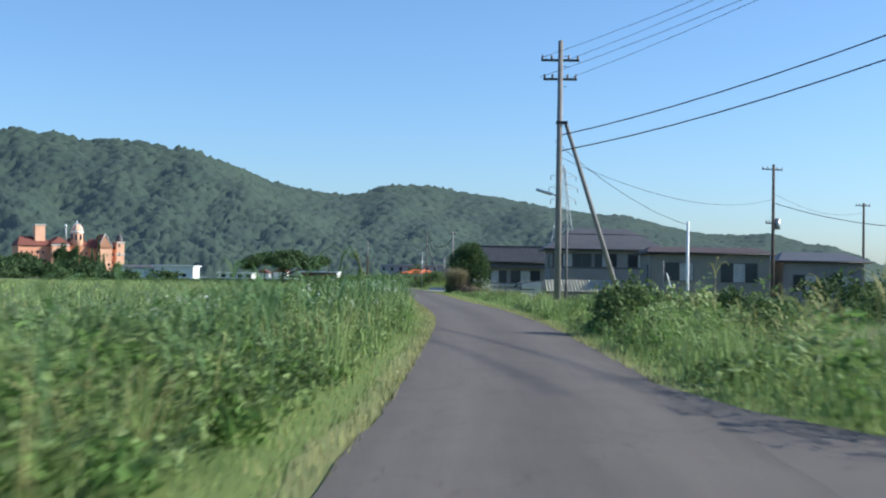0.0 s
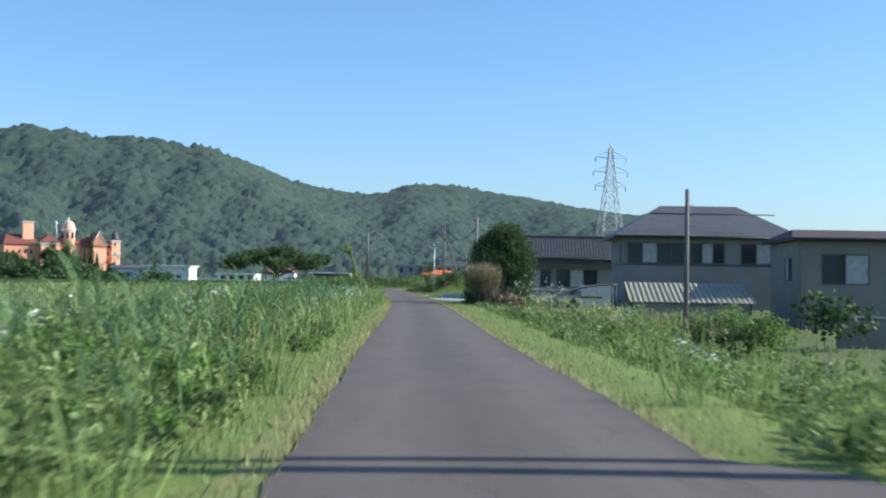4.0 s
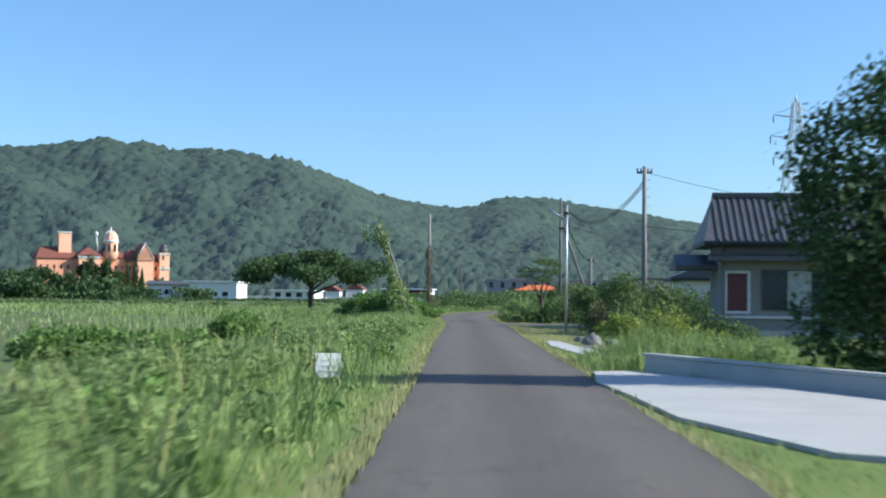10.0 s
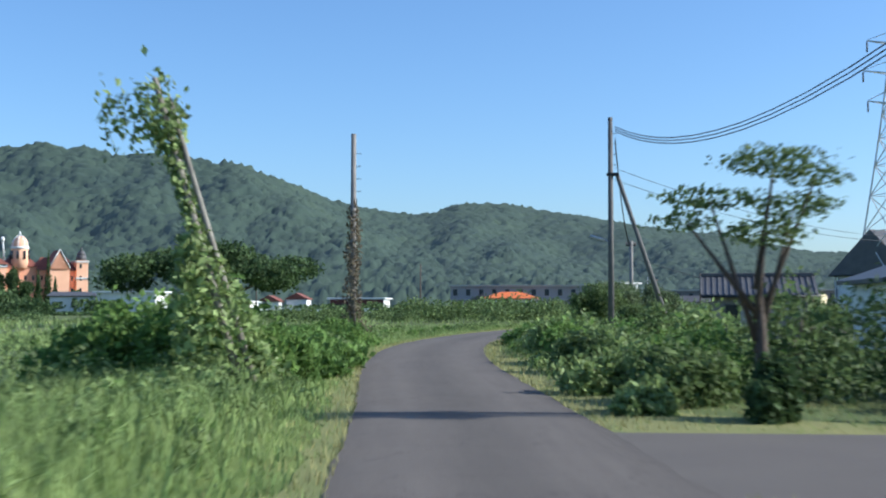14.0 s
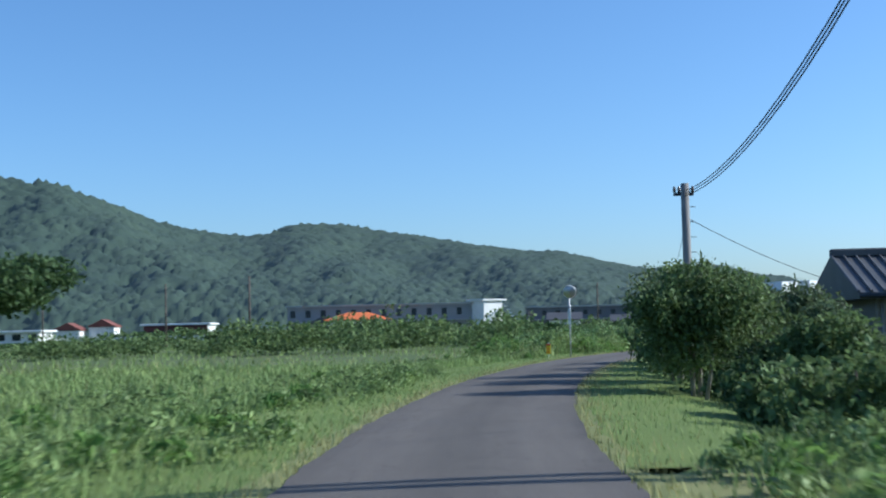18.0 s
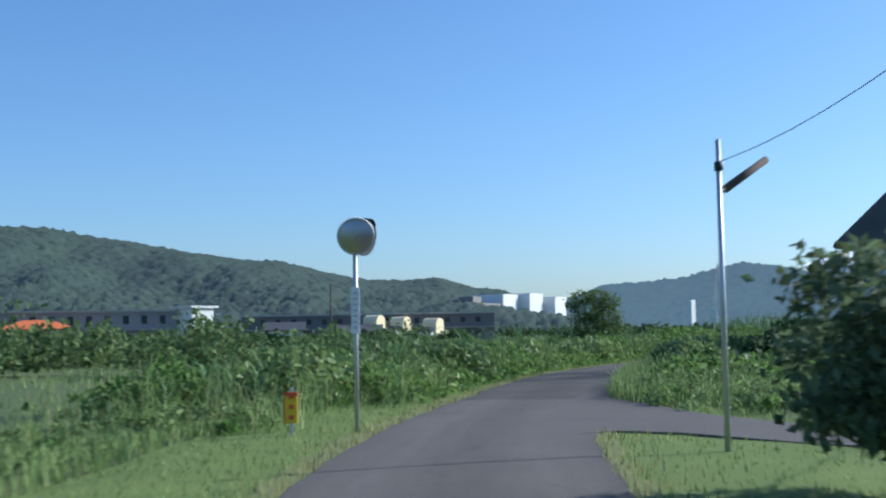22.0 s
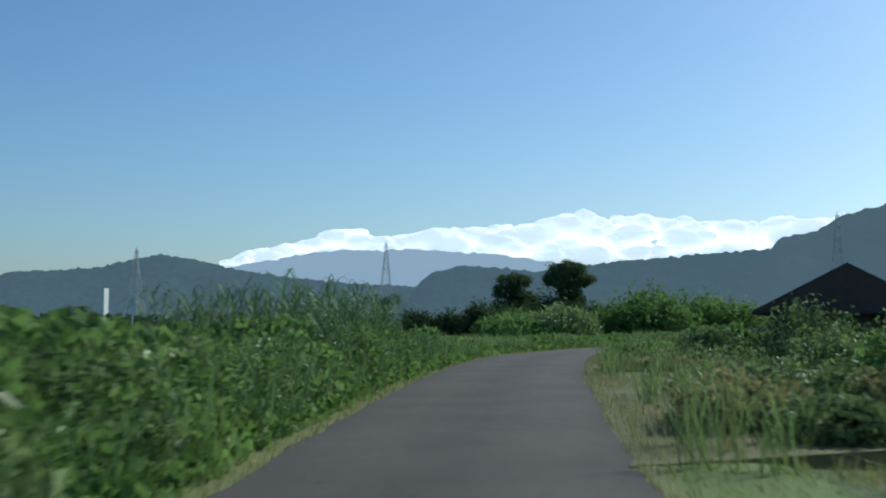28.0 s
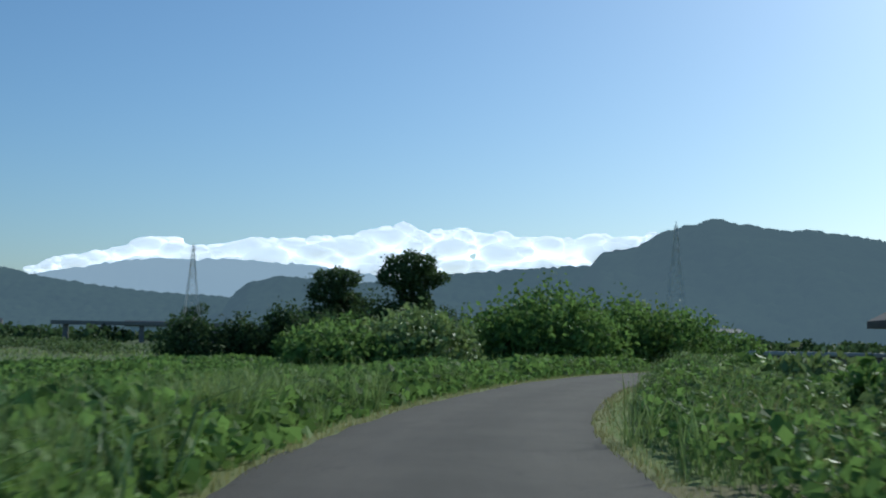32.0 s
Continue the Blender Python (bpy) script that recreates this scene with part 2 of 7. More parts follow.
OLD_LANE = worn_lane("old_asphalt", (0.118, 0.102, 0.088), (0.068, 0.06, 0.053))


def glass(name, tint, rough):
    m = bpy.data.materials.new(name)
    m.use_nodes = True
    b = m.node_tree.nodes["Principled BSDF"]
    b.inputs["Base Color"].default_value = (*tint, 1)
    b.inputs["Roughness"].default_value = rough
    b.inputs["Specular IOR Level"].default_value = 0.8
    return m


PANE = glass("window_glass", (0.03, 0.035, 0.04), 0.08)
MIRROR = glass("mirror_face", (0.42, 0.42, 0.43), 0.4)
MIRROR.node_tree.nodes["Principled BSDF"].inputs["Metallic"].default_value = 1.0

# ---- building blocks ----


def thing(name, x, y, z, turn=0.0, label="", category="", group="", kind=""):
    e = new(name)
    e.empty_display_size = 0.2
    e.matrix_world = pose(x, y, z, 0, 0, turn)
    return tagged(e, label, category, group, kind)


def link_mesh(name, me, material, parent, label):
    me.materials.append(material)
    ob = new(name, me)
    if parent:
        ob.parent = parent
    if label:
        ob["label"] = label
    return ob


def part(name, bm, material, parent=None, label="", smooth=False):
    me = bpy.data.meshes.new(name)
    if smooth:
        for f in bm.faces:
            f.smooth = True
    bm.normal_update()
    bm.to_mesh(me)
    bm.free()
    return link_mesh(name, me, material, parent, label)


def grid_part(name, verts, faces, material, parent=None, label="", smooth=False):
    """A mesh object from arrays: verts (n, 3), faces (m, 3 or 4)."""
    me = bpy.data.meshes.new(name)
    verts, faces = np.asarray(verts, np.float32), np.asarray(faces, np.int32)
    k = faces.shape[1]
    me.vertices.add(len(verts))
    me.vertices.foreach_set("co", verts.ravel())
    me.loops.add(faces.size)
    me.loops.foreach_set("vertex_index", faces.ravel())
    me.polygons.add(len(faces))
    me.polygons.foreach_set("loop_start", np.arange(0, faces.size, k, dtype=np.int32))
    me.polygons.foreach_set("use_smooth", np.full(len(faces), smooth))
    me.update(calc_edges=True)
    return link_mesh(name, me, material, parent, label)


def box(bm, x0, x1, y0, y1, z0, z1, bevel=0.0):
    vs = [bm.verts.new((x, y, z)) for x in (x0, x1) for y in (y0, y1) for z in (z0, z1)]
    fs = [bm.faces.new([vs[i] for i in q]) for q in ((0, 1, 3, 2), (4, 6, 7, 5), (0, 4, 5, 1), (2, 3, 7, 6), (0, 2, 6, 4), (1, 5, 7, 3))]
    if bevel:
        edges = list({e for f in fs for e in f.edges})
        bmesh.ops.bevel(bm, geom=edges, offset=bevel, segments=1, affect="EDGES")
    return bm


def boxed(x0, x1, y0, y1, z0, z1, bevel=0.0):
    return box(bmesh.new(), x0, x1, y0, y1, z0, z1, bevel)


def tube(bm, a, b, ra, rb, n=8, cap=True):
    """A tapered round bar from a to b."""
    a, b = Vector(a), Vector(b)
    d = (b - a).normalized()
    u = d.orthogonal().normalized()
    w = d.cross(u)
    rings = []
    for p, r in ((a, ra), (b, rb)):
        rings.append([bm.verts.new(p + r * (math.cos(k * math.tau / n) * u + math.sin(k * math.tau / n) * w)) for k in range(n)])
    for k in range(n):
        f = bm.faces.new((rings[0][k], rings[0][(k + 1) % n], rings[1][(k + 1) % n], rings[1][k]))
        f.smooth = n > 5
    if cap:
        bm.faces.new(rings[0][::-1])
        bm.faces.new(rings[1])
    return bm


def bar(a, b, ra, rb=None, n=8):
    return tube(bmesh.new(), a, b, ra, ra if rb is None else rb, n)


def sweep(bm, pts, radii, n=6):
    """One round bar through several points."""
    pts = [Vector(p) for p in pts]
    prev = None
    for k, (p, r) in enumerate(zip(pts, radii)):
        d = (pts[min(k + 1, len(pts) - 1)] - pts[max(k - 1, 0)]).normalized()
        u = d.cross(Vector((0.31, 0.2, 0.93))).normalized()
        w = d.cross(u)
        ring = [bm.verts.new(p + r * (math.cos(j * math.tau / n) * u + math.sin(j * math.tau / n) * w)) for j in range(n)]
        if prev:
            for j in range(n):
                f = bm.faces.new((prev[j], prev[(j + 1) % n], ring[(j + 1) % n], ring[j]))
                f.smooth = n > 5
        else:
            bm.faces.new(ring[::-1])
        prev = ring
    bm.faces.new(prev)
    return bm


def wire(name, a, b, sag, parent=None, r=0.012, label="", n=14):
    """A hanging cable between two places."""
    bm = bmesh.new()
    a, b = Vector(a), Vector(b)
    pts = [a.lerp(b, k / n) - Vector((0, 0, sag * 4 * (k / n) * (1 - k / n))) for k in range(n + 1)]
    sweep(bm, pts, [r] * (n + 1), 4)
    ob = part(name, bm, WIRE, parent)
    return ob if parent else tagged(ob, label or "thin black overhead cable sagging between poles", "cable", "overhead cables")


# ---- the plan: the road's line and the lie of the land ----
ROAD_Z = 0.15
ROAD = [(4.3, -83.6), (4.3, -58.6), (4.3, -38.6), (4.62, -26.1), (4.7, -14.1), (4.64, -2.3), (4.15, 9.6), (3.35, 21.9), (2.52, 33.5), (1.78, 45.8),
        (1.03, 57.6), (0.18, 69.8), (-0.7, 81.5), (-1.74, 93.4), (-2.9, 105.3), (-4.05, 117.3), (-5.1, 129.2), (-6.5, 141.3), (-7.9, 152.9), (-8.6, 165.1),
        (-8.0, 177.2), (-6.4, 188.8), (-3.75, 200.7), (-0.1, 212.1), (4.9, 222.9), (10.7, 233.5), (18.0, 243.0), (26.15, 251.5), (34.95, 259.7), (46.2, 269.6),
        (57.15, 278.35), (67.5, 284.55), (80.8, 290.6), (94.4, 294.2), (116.9, 295.5), (159.8, 295.0)]


def smooth_line(points, step=1.0):
    """A Catmull-Rom line through the points, in even steps."""
    p = np.array([points[0], *points, points[-1]], float)
    out = []
    for a, b, c, d in zip(p, p[1:], p[2:], p[3:]):
        for u in np.linspace(0, 1, 16, endpoint=False):
            out.append(0.5 * (2 * b + (c - a) * u + (2 * a - 5 * b + 4 * c - d) * u**2 + (3 * b - a - 3 * c + d) * u**3))
    out = np.array(out)
    s = np.r_[0, np.cumsum(np.hypot(*np.diff(out, axis=0).T))]
    q = np.arange(0, s[-1], step)
    return np.stack([np.interp(q, s, out[:, 0]), np.interp(q, s, out[:, 1])], 1), q


LINE, LINE_S = smooth_line(ROAD)
TAN = np.gradient(LINE, axis=0)
TAN /= np.hypot(TAN[:, 0], TAN[:, 1])[:, None]
SIDE = np.stack([TAN[:, 1], -TAN[:, 0]], 1)
S0 = 45.0  # the road's length behind the first stretch
HALF_S = [0, 45, 60, 105, 118, 150, 220, 250, 270, 300, 318, 330, 345, 358, 370, 383, 391, 405, 480]
HALF_W = [1.55, 1.55, 1.6, 1.6, 1.48, 1.42, 1.42, 1.6, 1.5, 1.45, 1.45, 1.58, 1.65, 1.85, 1.95, 2.0, 1.8, 1.7, 1.7]


def along(s, off):
    """The place at a length s of the road (0 where the ride starts) and off metres to its right."""
    s = np.asarray(s, float) + S0
    off = np.asarray(off, float)
    return np.stack([np.interp(s, LINE_S, LINE[:, k]) + off * np.interp(s, LINE_S, SIDE[:, k]) for k in (0, 1)], -1)


def half_width(s):
    return np.interp(np.asarray(s, float) + S0, HALF_S, HALF_W)


def offset_of(x, y):
    """For places: how far right of the road's middle they are, and the road's length there."""
    x, y = np.asarray(x, float).ravel(), np.asarray(y, float).ravel()
    off, s = np.empty(len(x)), np.empty(len(x))
    for k in range(0, len(x), 4000):
        dx, dy = x[k:k + 4000, None] - LINE[None, ::2, 0], y[k:k + 4000, None] - LINE[None, ::2, 1]
        i = (dx * dx + dy * dy).argmin(1)
        r = np.arange(len(i))
        side = dx[r, i] * SIDE[::2][i, 0] + dy[r, i] * SIDE[::2][i, 1]
        off[k:k + 4000] = np.hypot(dx[r, i], dy[r, i]) * np.sign(side)
        s[k:k + 4000] = LINE_S[::2][i] - S0
    return off, s


RIGHT_S = [-90, 0, 20, 110, 128, 140, 190, 205, 222, 240, 250, 262, 300, 330, 400]
RIGHT_D = [-1.2, -1.2, -1.5, -1.6, -0.5, -0.3, -0.1, -0.6, -0.8, -0.7, -0.1, -0.05, -0.3, -0.5, -0.8]
LEFT_S = [-90, 0, 150, 210, 260, 300, 400]
LEFT_D = [-0.6, -0.6, -0.5, -0.3, -0.6, -0.4, -0.4]


def ground_z(x, y):
    """The height of the land."""
    off, s = offset_of(x, y)
    a = np.abs(off)
    drop = np.where(off > 0, np.interp(s, RIGHT_S, RIGHT_D), np.interp(s, LEFT_S, LEFT_D))
    u = np.clip((a - 2.6) / np.where(off > 0, 5.0, 7.0), 0, 1)
    u = u * u * (3 - 2 * u)
    rough = 0.06 * np.sin(x * 0.9 + 1.3 * np.sin(y * 0.31)) * np.sin(y * 0.7 + 0.7) * np.clip(a - 2.5, 0, 1)
    return ROAD_Z - 0.07 + drop * u + rough


def gz(x, y):
    return float(ground_z(np.array([x]), np.array([y]))[0])


def spread(lo, hi, dense_lo, dense_hi, step):
    inner = np.arange(dense_lo, dense_hi + step, step)
    left = dense_lo - np.geomspace(step * 1.3, dense_lo - lo, 26)[::-1]
    right = inner[-1] + np.geomspace(step * 1.3, hi - inner[-1], 26)
    return np.r_[left, inner, right]


gx, gy = spread(-4300, 4300, -70, 170, 1.5), spread(-4300, 4300, -90, 330, 1.5)
GX, GY = np.meshgrid(gx, gy)
gv = np.stack([GX.ravel(), GY.ravel(), ground_z(GX.ravel(), GY.ravel())], 1)
nx = len(gx)
gi = (np.arange(len(gy) - 1)[:, None] * nx + np.arange(nx - 1)[None]).ravel()
tagged(grid_part("ground", gv, np.stack([gi, gi + 1, gi + nx + 1, gi + nx], 1), SOIL, smooth=True), "green meadow and field ground reaching the hills", "ground", kind="structure")


def ribbon(name, s0, s1, inner, outer, z, material, label, category, step=0.5, ragged=0.0, crown=0.0, cols=6, wob=1.0):
    """A strip laid along the road between two offsets (functions of the length)."""
    s = np.arange(s0, s1, step)
    rng = np.random.default_rng(int(abs(s0) * 7 + 13 + len(name)))
    a, b = inner(s), outer(s)
    wa = ragged * (rng.normal(size=len(s)) * 0.5 + 0.7 * np.sin(s * 0.9 * wob) * np.sin(s * 0.37 + 1))
    wb = ragged * (rng.normal(size=len(s)) * 0.5 + 0.7 * np.sin(s * 0.8 * wob + 2) * np.sin(s * 0.31))
    a, b = a + wa, b + wb
    v = []
    for u in np.linspace(0, 1, cols):
        p = along(s, a + (b - a) * u)
        hz = z(p) if callable(z) else np.full(len(s), z)
        v.append(np.c_[p, hz + crown * (1 - (2 * u - 1) ** 2)])
    v = np.array(v)
    down = v[[0, -1]].copy()
    down[:, :, 2] -= 0.12
    v = np.concatenate([down[:1], v, down[1:]])
    n, c = len(s), len(v)
    i = (np.arange(c - 1)[:, None] * n + np.arange(n - 1)[None]).ravel()
    faces = np.stack([i, i + 1, i + n + 1, i + n], 1)
    ob = grid_part(name, v.reshape(-1, 3), faces, material, smooth=False)
    across = np.r_[0.0, np.linspace(0, 1, cols), 1.0]
    lane = np.stack([np.repeat(across, n), np.tile(s, c)], 1)[faces.ravel()]
    ob.data.uv_layers.new(name="lane").data.foreach_set("uv", lane.astype(np.float32).ravel())
    return tagged(ob, label, category, kind="structure")


ribbon("road", -80, 263, lambda s: -half_width(s), lambda s: half_width(s), ROAD_Z - 0.01, LANE, "narrow worn grey asphalt lane with no markings", "road", ragged=0.035, crown=0.008, cols=9)
ribbon("road_old", 262.5, 440, lambda s: -half_width(s), lambda s: half_width(s), ROAD_Z - 0.01, OLD_LANE, "old patched dark asphalt lane with a rough worn surface", "road", ragged=0.07, crown=0.008, cols=9)
on_land = lambda p: ground_z(p[:, 0], p[:, 1]) + 0.035
over_land = lambda p: ground_z(p[:, 0], p[:, 1]) + 0.045
ribbon("verge_left", -80, 440, lambda s: -half_width(s) - 2.6, lambda s: -half_width(s) + 0.05, on_land, VERGE, "short yellow-green mown grass verge beside the lane", "verge", ragged=0.1, cols=7)
ribbon("verge_right", -80, 151, lambda s: half_width(s) - 0.05, lambda s: half_width(s) + 1.8, on_land, VERGE, "short yellow-green mown grass verge beside the lane", "verge", ragged=0.1, cols=6)
ribbon("lawn_right", 150, 217, lambda s: half_width(s) - 0.05, lambda s: half_width(s) + np.interp(s, [150, 154, 175, 179, 217], [1.8, 5.5, 6.5, 1.2, 1.2]), on_land, LAWN, "dry straw-green mown lawn beside the lane", "verge", ragged=0.1, cols=9)
ribbon("verge_far_right", 216, 440, lambda s: half_width(s) - 0.05, lambda s: half_width(s) + np.interp(s, [216, 222, 244, 248, 262, 440], [1.2, 2.6, 2.8, 4.0, 1.6, 1.5]), on_land, VERGE, "short yellow-green mown grass verge beside the lane", "verge", ragged=0.1, cols=6)
ribbon("dry_edge_left", -80, 440, lambda s: -half_width(s) - 0.32, lambda s: -half_width(s) + 0.04, over_land, DRY, "strip of dry straw and soil along the asphalt", "verge", ragged=0.09, cols=4, wob=1.7)
ribbon("dry_edge_right", -80, 440, lambda s: half_width(s) - 0.04, lambda s: half_width(s) + 0.22, over_land, DRY, "strip of dry straw and soil along the asphalt", "verge", ragged=0.08, cols=4, wob=1.7)


# ---- hills all round ----
def hills(name, centre, az, el, near, far, material, label, crown=9.0, arc=7.0, rows=70, seed=1, fall=0.0, top=0.02):
    """A wooded range whose crest stands at the given elevations round a centre."""
    rng = np.random.default_rng(seed)
    n = int(radians(az[-1] - az[0]) * (far if isinstance(far, int) else far[1][-1] * 0.8) / arc)
    a = np.linspace(az[0], az[-1], n)
    far = far if isinstance(far, int) else np.interp(a, *far)[None]
    e = np.interp(a, az, el)
    u = np.linspace(0, 1, rows)
    A, U = np.meshgrid(a, u)
    r = near + (far - near) * U
    crest = np.tan(np.radians(e))[None] * far
    ridge = 0.07 * np.sin(A * 0.33 + 4 * U + seed) + 0.035 * np.sin(A * 0.81 + 7 * U) + 0.016 * np.sin(A * 1.7 - 9 * U)
    h = crest * np.clip(U**1.1 + ridge * np.sin(np.pi * U) ** 1.5, 0, 1.0)
    X, Y = centre[0] + r * np.sin(np.radians(A)), centre[1] + r * np.cos(np.radians(A))
    # rounded crowns of single trees
    cell = crown
    ix, iy = np.floor(X / cell), np.floor(Y / cell)
    best = np.full(X.shape, 9.0)
    for dx in (-1, 0, 1):
        for dy in (-1, 0, 1):
            cx, cy = ix + dx, iy + dy
            k = np.sin(cx * 127.1 + cy * 311.7 + seed) * 43758.5453
            jx = k - np.floor(k)
            k2 = np.sin(cx * 269.5 + cy * 183.3 + seed) * 24634.6345
            jy = k2 - np.floor(k2)
            best = np.minimum(best, np.hypot(X / cell - cx - jx, Y / cell - cy - jy) * (0.75 + 0.5 * jy))
    h = h + crown * 0.9 * np.sqrt(np.clip(1 - best**2, 0, 1)) * np.clip(U * 12, 0, 1) + rng.normal(size=h.shape) * crown * 0.08 - crown * 0.55
    h[0] = -3
    i = (np.arange(rows - 1)[:, None] * n + np.arange(n - 1)[None]).ravel()
    v = np.stack([X.ravel(), Y.ravel(), h.ravel()], 1)
    return tagged(grid_part(name, v, np.stack([i, i + 1, i + n + 1, i + n], 1), material, smooth=True), label, "hills", kind="structure")


def haze_glow_mat(name, base, other, air, strength):
    """A far hill whose bluish haze is painted on as emission."""
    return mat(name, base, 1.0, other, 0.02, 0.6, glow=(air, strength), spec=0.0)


# Weak blue emission paints a thin haze over the hill's green.
HILL_A = mat("hazed_wooded_hill", (0.044, 0.068, 0.038), 0.95, (0.022, 0.04, 0.028), 0.013, 0.8, glow=((0.34, 0.51, 0.7), 0.045))
HILL_B = haze_glow_mat("far_hill", (0.022, 0.032, 0.02), (0.01, 0.016, 0.012), (0.36, 0.53, 0.7), 0.265)
# The shaded slope is a darker base colour, with stronger haze emission.
HILL_D = haze_glow_mat("shadowed_hill", (0.016, 0.024, 0.014), (0.006, 0.01, 0.007), (0.37, 0.53, 0.68), 0.29)
HILL_C = haze_glow_mat("faint_mountain", (0.02, 0.025, 0.02), (0.016, 0.02, 0.018), (0.53, 0.68, 0.88), 0.72)
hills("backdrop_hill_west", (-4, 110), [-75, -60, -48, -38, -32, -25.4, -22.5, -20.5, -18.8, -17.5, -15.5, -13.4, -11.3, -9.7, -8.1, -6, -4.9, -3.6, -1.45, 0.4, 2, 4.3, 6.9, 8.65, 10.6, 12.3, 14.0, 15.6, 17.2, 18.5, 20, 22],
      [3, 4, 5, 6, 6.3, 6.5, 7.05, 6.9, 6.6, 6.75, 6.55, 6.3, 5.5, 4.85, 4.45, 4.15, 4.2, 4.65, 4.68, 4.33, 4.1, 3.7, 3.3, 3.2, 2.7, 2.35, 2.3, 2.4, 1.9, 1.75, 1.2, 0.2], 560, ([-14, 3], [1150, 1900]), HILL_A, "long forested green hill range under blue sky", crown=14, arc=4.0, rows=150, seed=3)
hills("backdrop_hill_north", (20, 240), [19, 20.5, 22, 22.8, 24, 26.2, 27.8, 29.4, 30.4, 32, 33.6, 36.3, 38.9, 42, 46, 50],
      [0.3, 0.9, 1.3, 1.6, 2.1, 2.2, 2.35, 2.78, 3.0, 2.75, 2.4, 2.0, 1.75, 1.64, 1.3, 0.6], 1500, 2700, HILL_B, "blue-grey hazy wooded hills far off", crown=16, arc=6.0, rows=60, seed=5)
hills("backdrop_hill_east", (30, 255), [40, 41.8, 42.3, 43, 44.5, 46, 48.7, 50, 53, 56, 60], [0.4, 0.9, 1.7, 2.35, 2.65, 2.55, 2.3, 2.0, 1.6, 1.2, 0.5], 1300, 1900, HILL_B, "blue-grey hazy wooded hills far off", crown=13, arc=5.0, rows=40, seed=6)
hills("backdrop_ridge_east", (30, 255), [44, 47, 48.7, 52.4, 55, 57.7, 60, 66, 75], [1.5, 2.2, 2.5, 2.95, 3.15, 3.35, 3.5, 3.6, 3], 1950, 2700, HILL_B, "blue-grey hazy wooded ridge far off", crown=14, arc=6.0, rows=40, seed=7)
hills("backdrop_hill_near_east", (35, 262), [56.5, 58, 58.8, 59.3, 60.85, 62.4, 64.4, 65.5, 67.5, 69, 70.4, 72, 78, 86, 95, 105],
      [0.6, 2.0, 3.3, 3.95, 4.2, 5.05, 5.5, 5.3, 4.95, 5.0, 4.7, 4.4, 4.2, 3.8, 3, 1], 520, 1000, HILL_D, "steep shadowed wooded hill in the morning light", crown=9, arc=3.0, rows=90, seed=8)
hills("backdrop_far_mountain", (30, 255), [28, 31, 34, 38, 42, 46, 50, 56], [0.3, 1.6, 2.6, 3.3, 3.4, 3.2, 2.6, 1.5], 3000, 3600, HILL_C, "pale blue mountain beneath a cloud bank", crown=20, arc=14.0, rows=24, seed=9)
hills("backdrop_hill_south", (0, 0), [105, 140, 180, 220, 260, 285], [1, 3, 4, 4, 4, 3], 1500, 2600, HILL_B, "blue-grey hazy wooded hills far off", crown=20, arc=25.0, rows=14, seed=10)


# ---- the cloud bank over the far mountain ----
# Part of the cloud's sunlit white is put in as emission, softening its shading.
CLOUD = mat("cloud", (0.85, 0.85, 0.86), 1.0, (0.8, 0.81, 0.83), 0.01, 0.5, glow=((0.88, 0.915, 1.0), 0.84), translucent=0.2)
CLOUD_AZ = [31, 33.7, 35.8, 37.8, 38.5, 39.3, 39.7, 42.4, 45.5, 48, 49.7, 50.5, 51.3, 52.4, 53.2, 55, 57.7, 61.6, 66]
CLOUD_EL = [2.3, 2.9, 3.7, 4.0, 4.5, 4.5, 4.05, 4.3, 4.7, 4.75, 5.3, 5.3, 5.0, 5.35, 5.0, 4.95, 4.8, 5.0, 4.6]
bank = bmesh.new()
crng = np.random.default_rng(4)
for k in range(460):
    a = crng.uniform(31, 66)
    e_top = float(np.interp(a, CLOUD_AZ, CLOUD_EL))
    r = crng.uniform(0.2, 0.7) * min(1.0, (e_top - 1.6) / 2.5)
    e = e_top - r * crng.uniform(0.85, 1.2) - (crng.uniform(0, 1.6) if k % 3 else 0.0)
    d = 3900 + crng.uniform(-60, 60)
    m = Matrix.Translation((30 + d * math.sin(radians(a)), 255 + d * math.cos(radians(a)), d * math.tan(radians(e)))) @ Matrix.Diagonal((1.7, 1.7, 0.85, 1))
    bmesh.ops.create_icosphere(bank, subdivisions=2, radius=d * math.tan(radians(r)), matrix=m)
for vert in bank.verts:
    vert.co += Vector(noise.noise_vector(vert.co * 0.012)) * 16 + Vector(noise.noise_vector(vert.co * 0.05)) * 6
tagged(part("backdrop_cloud", bank, CLOUD, smooth=True), "long white cumulus cloud bank low over the mountains", "cloud", kind="structure")

# ---- poles, lamps and pylons ----


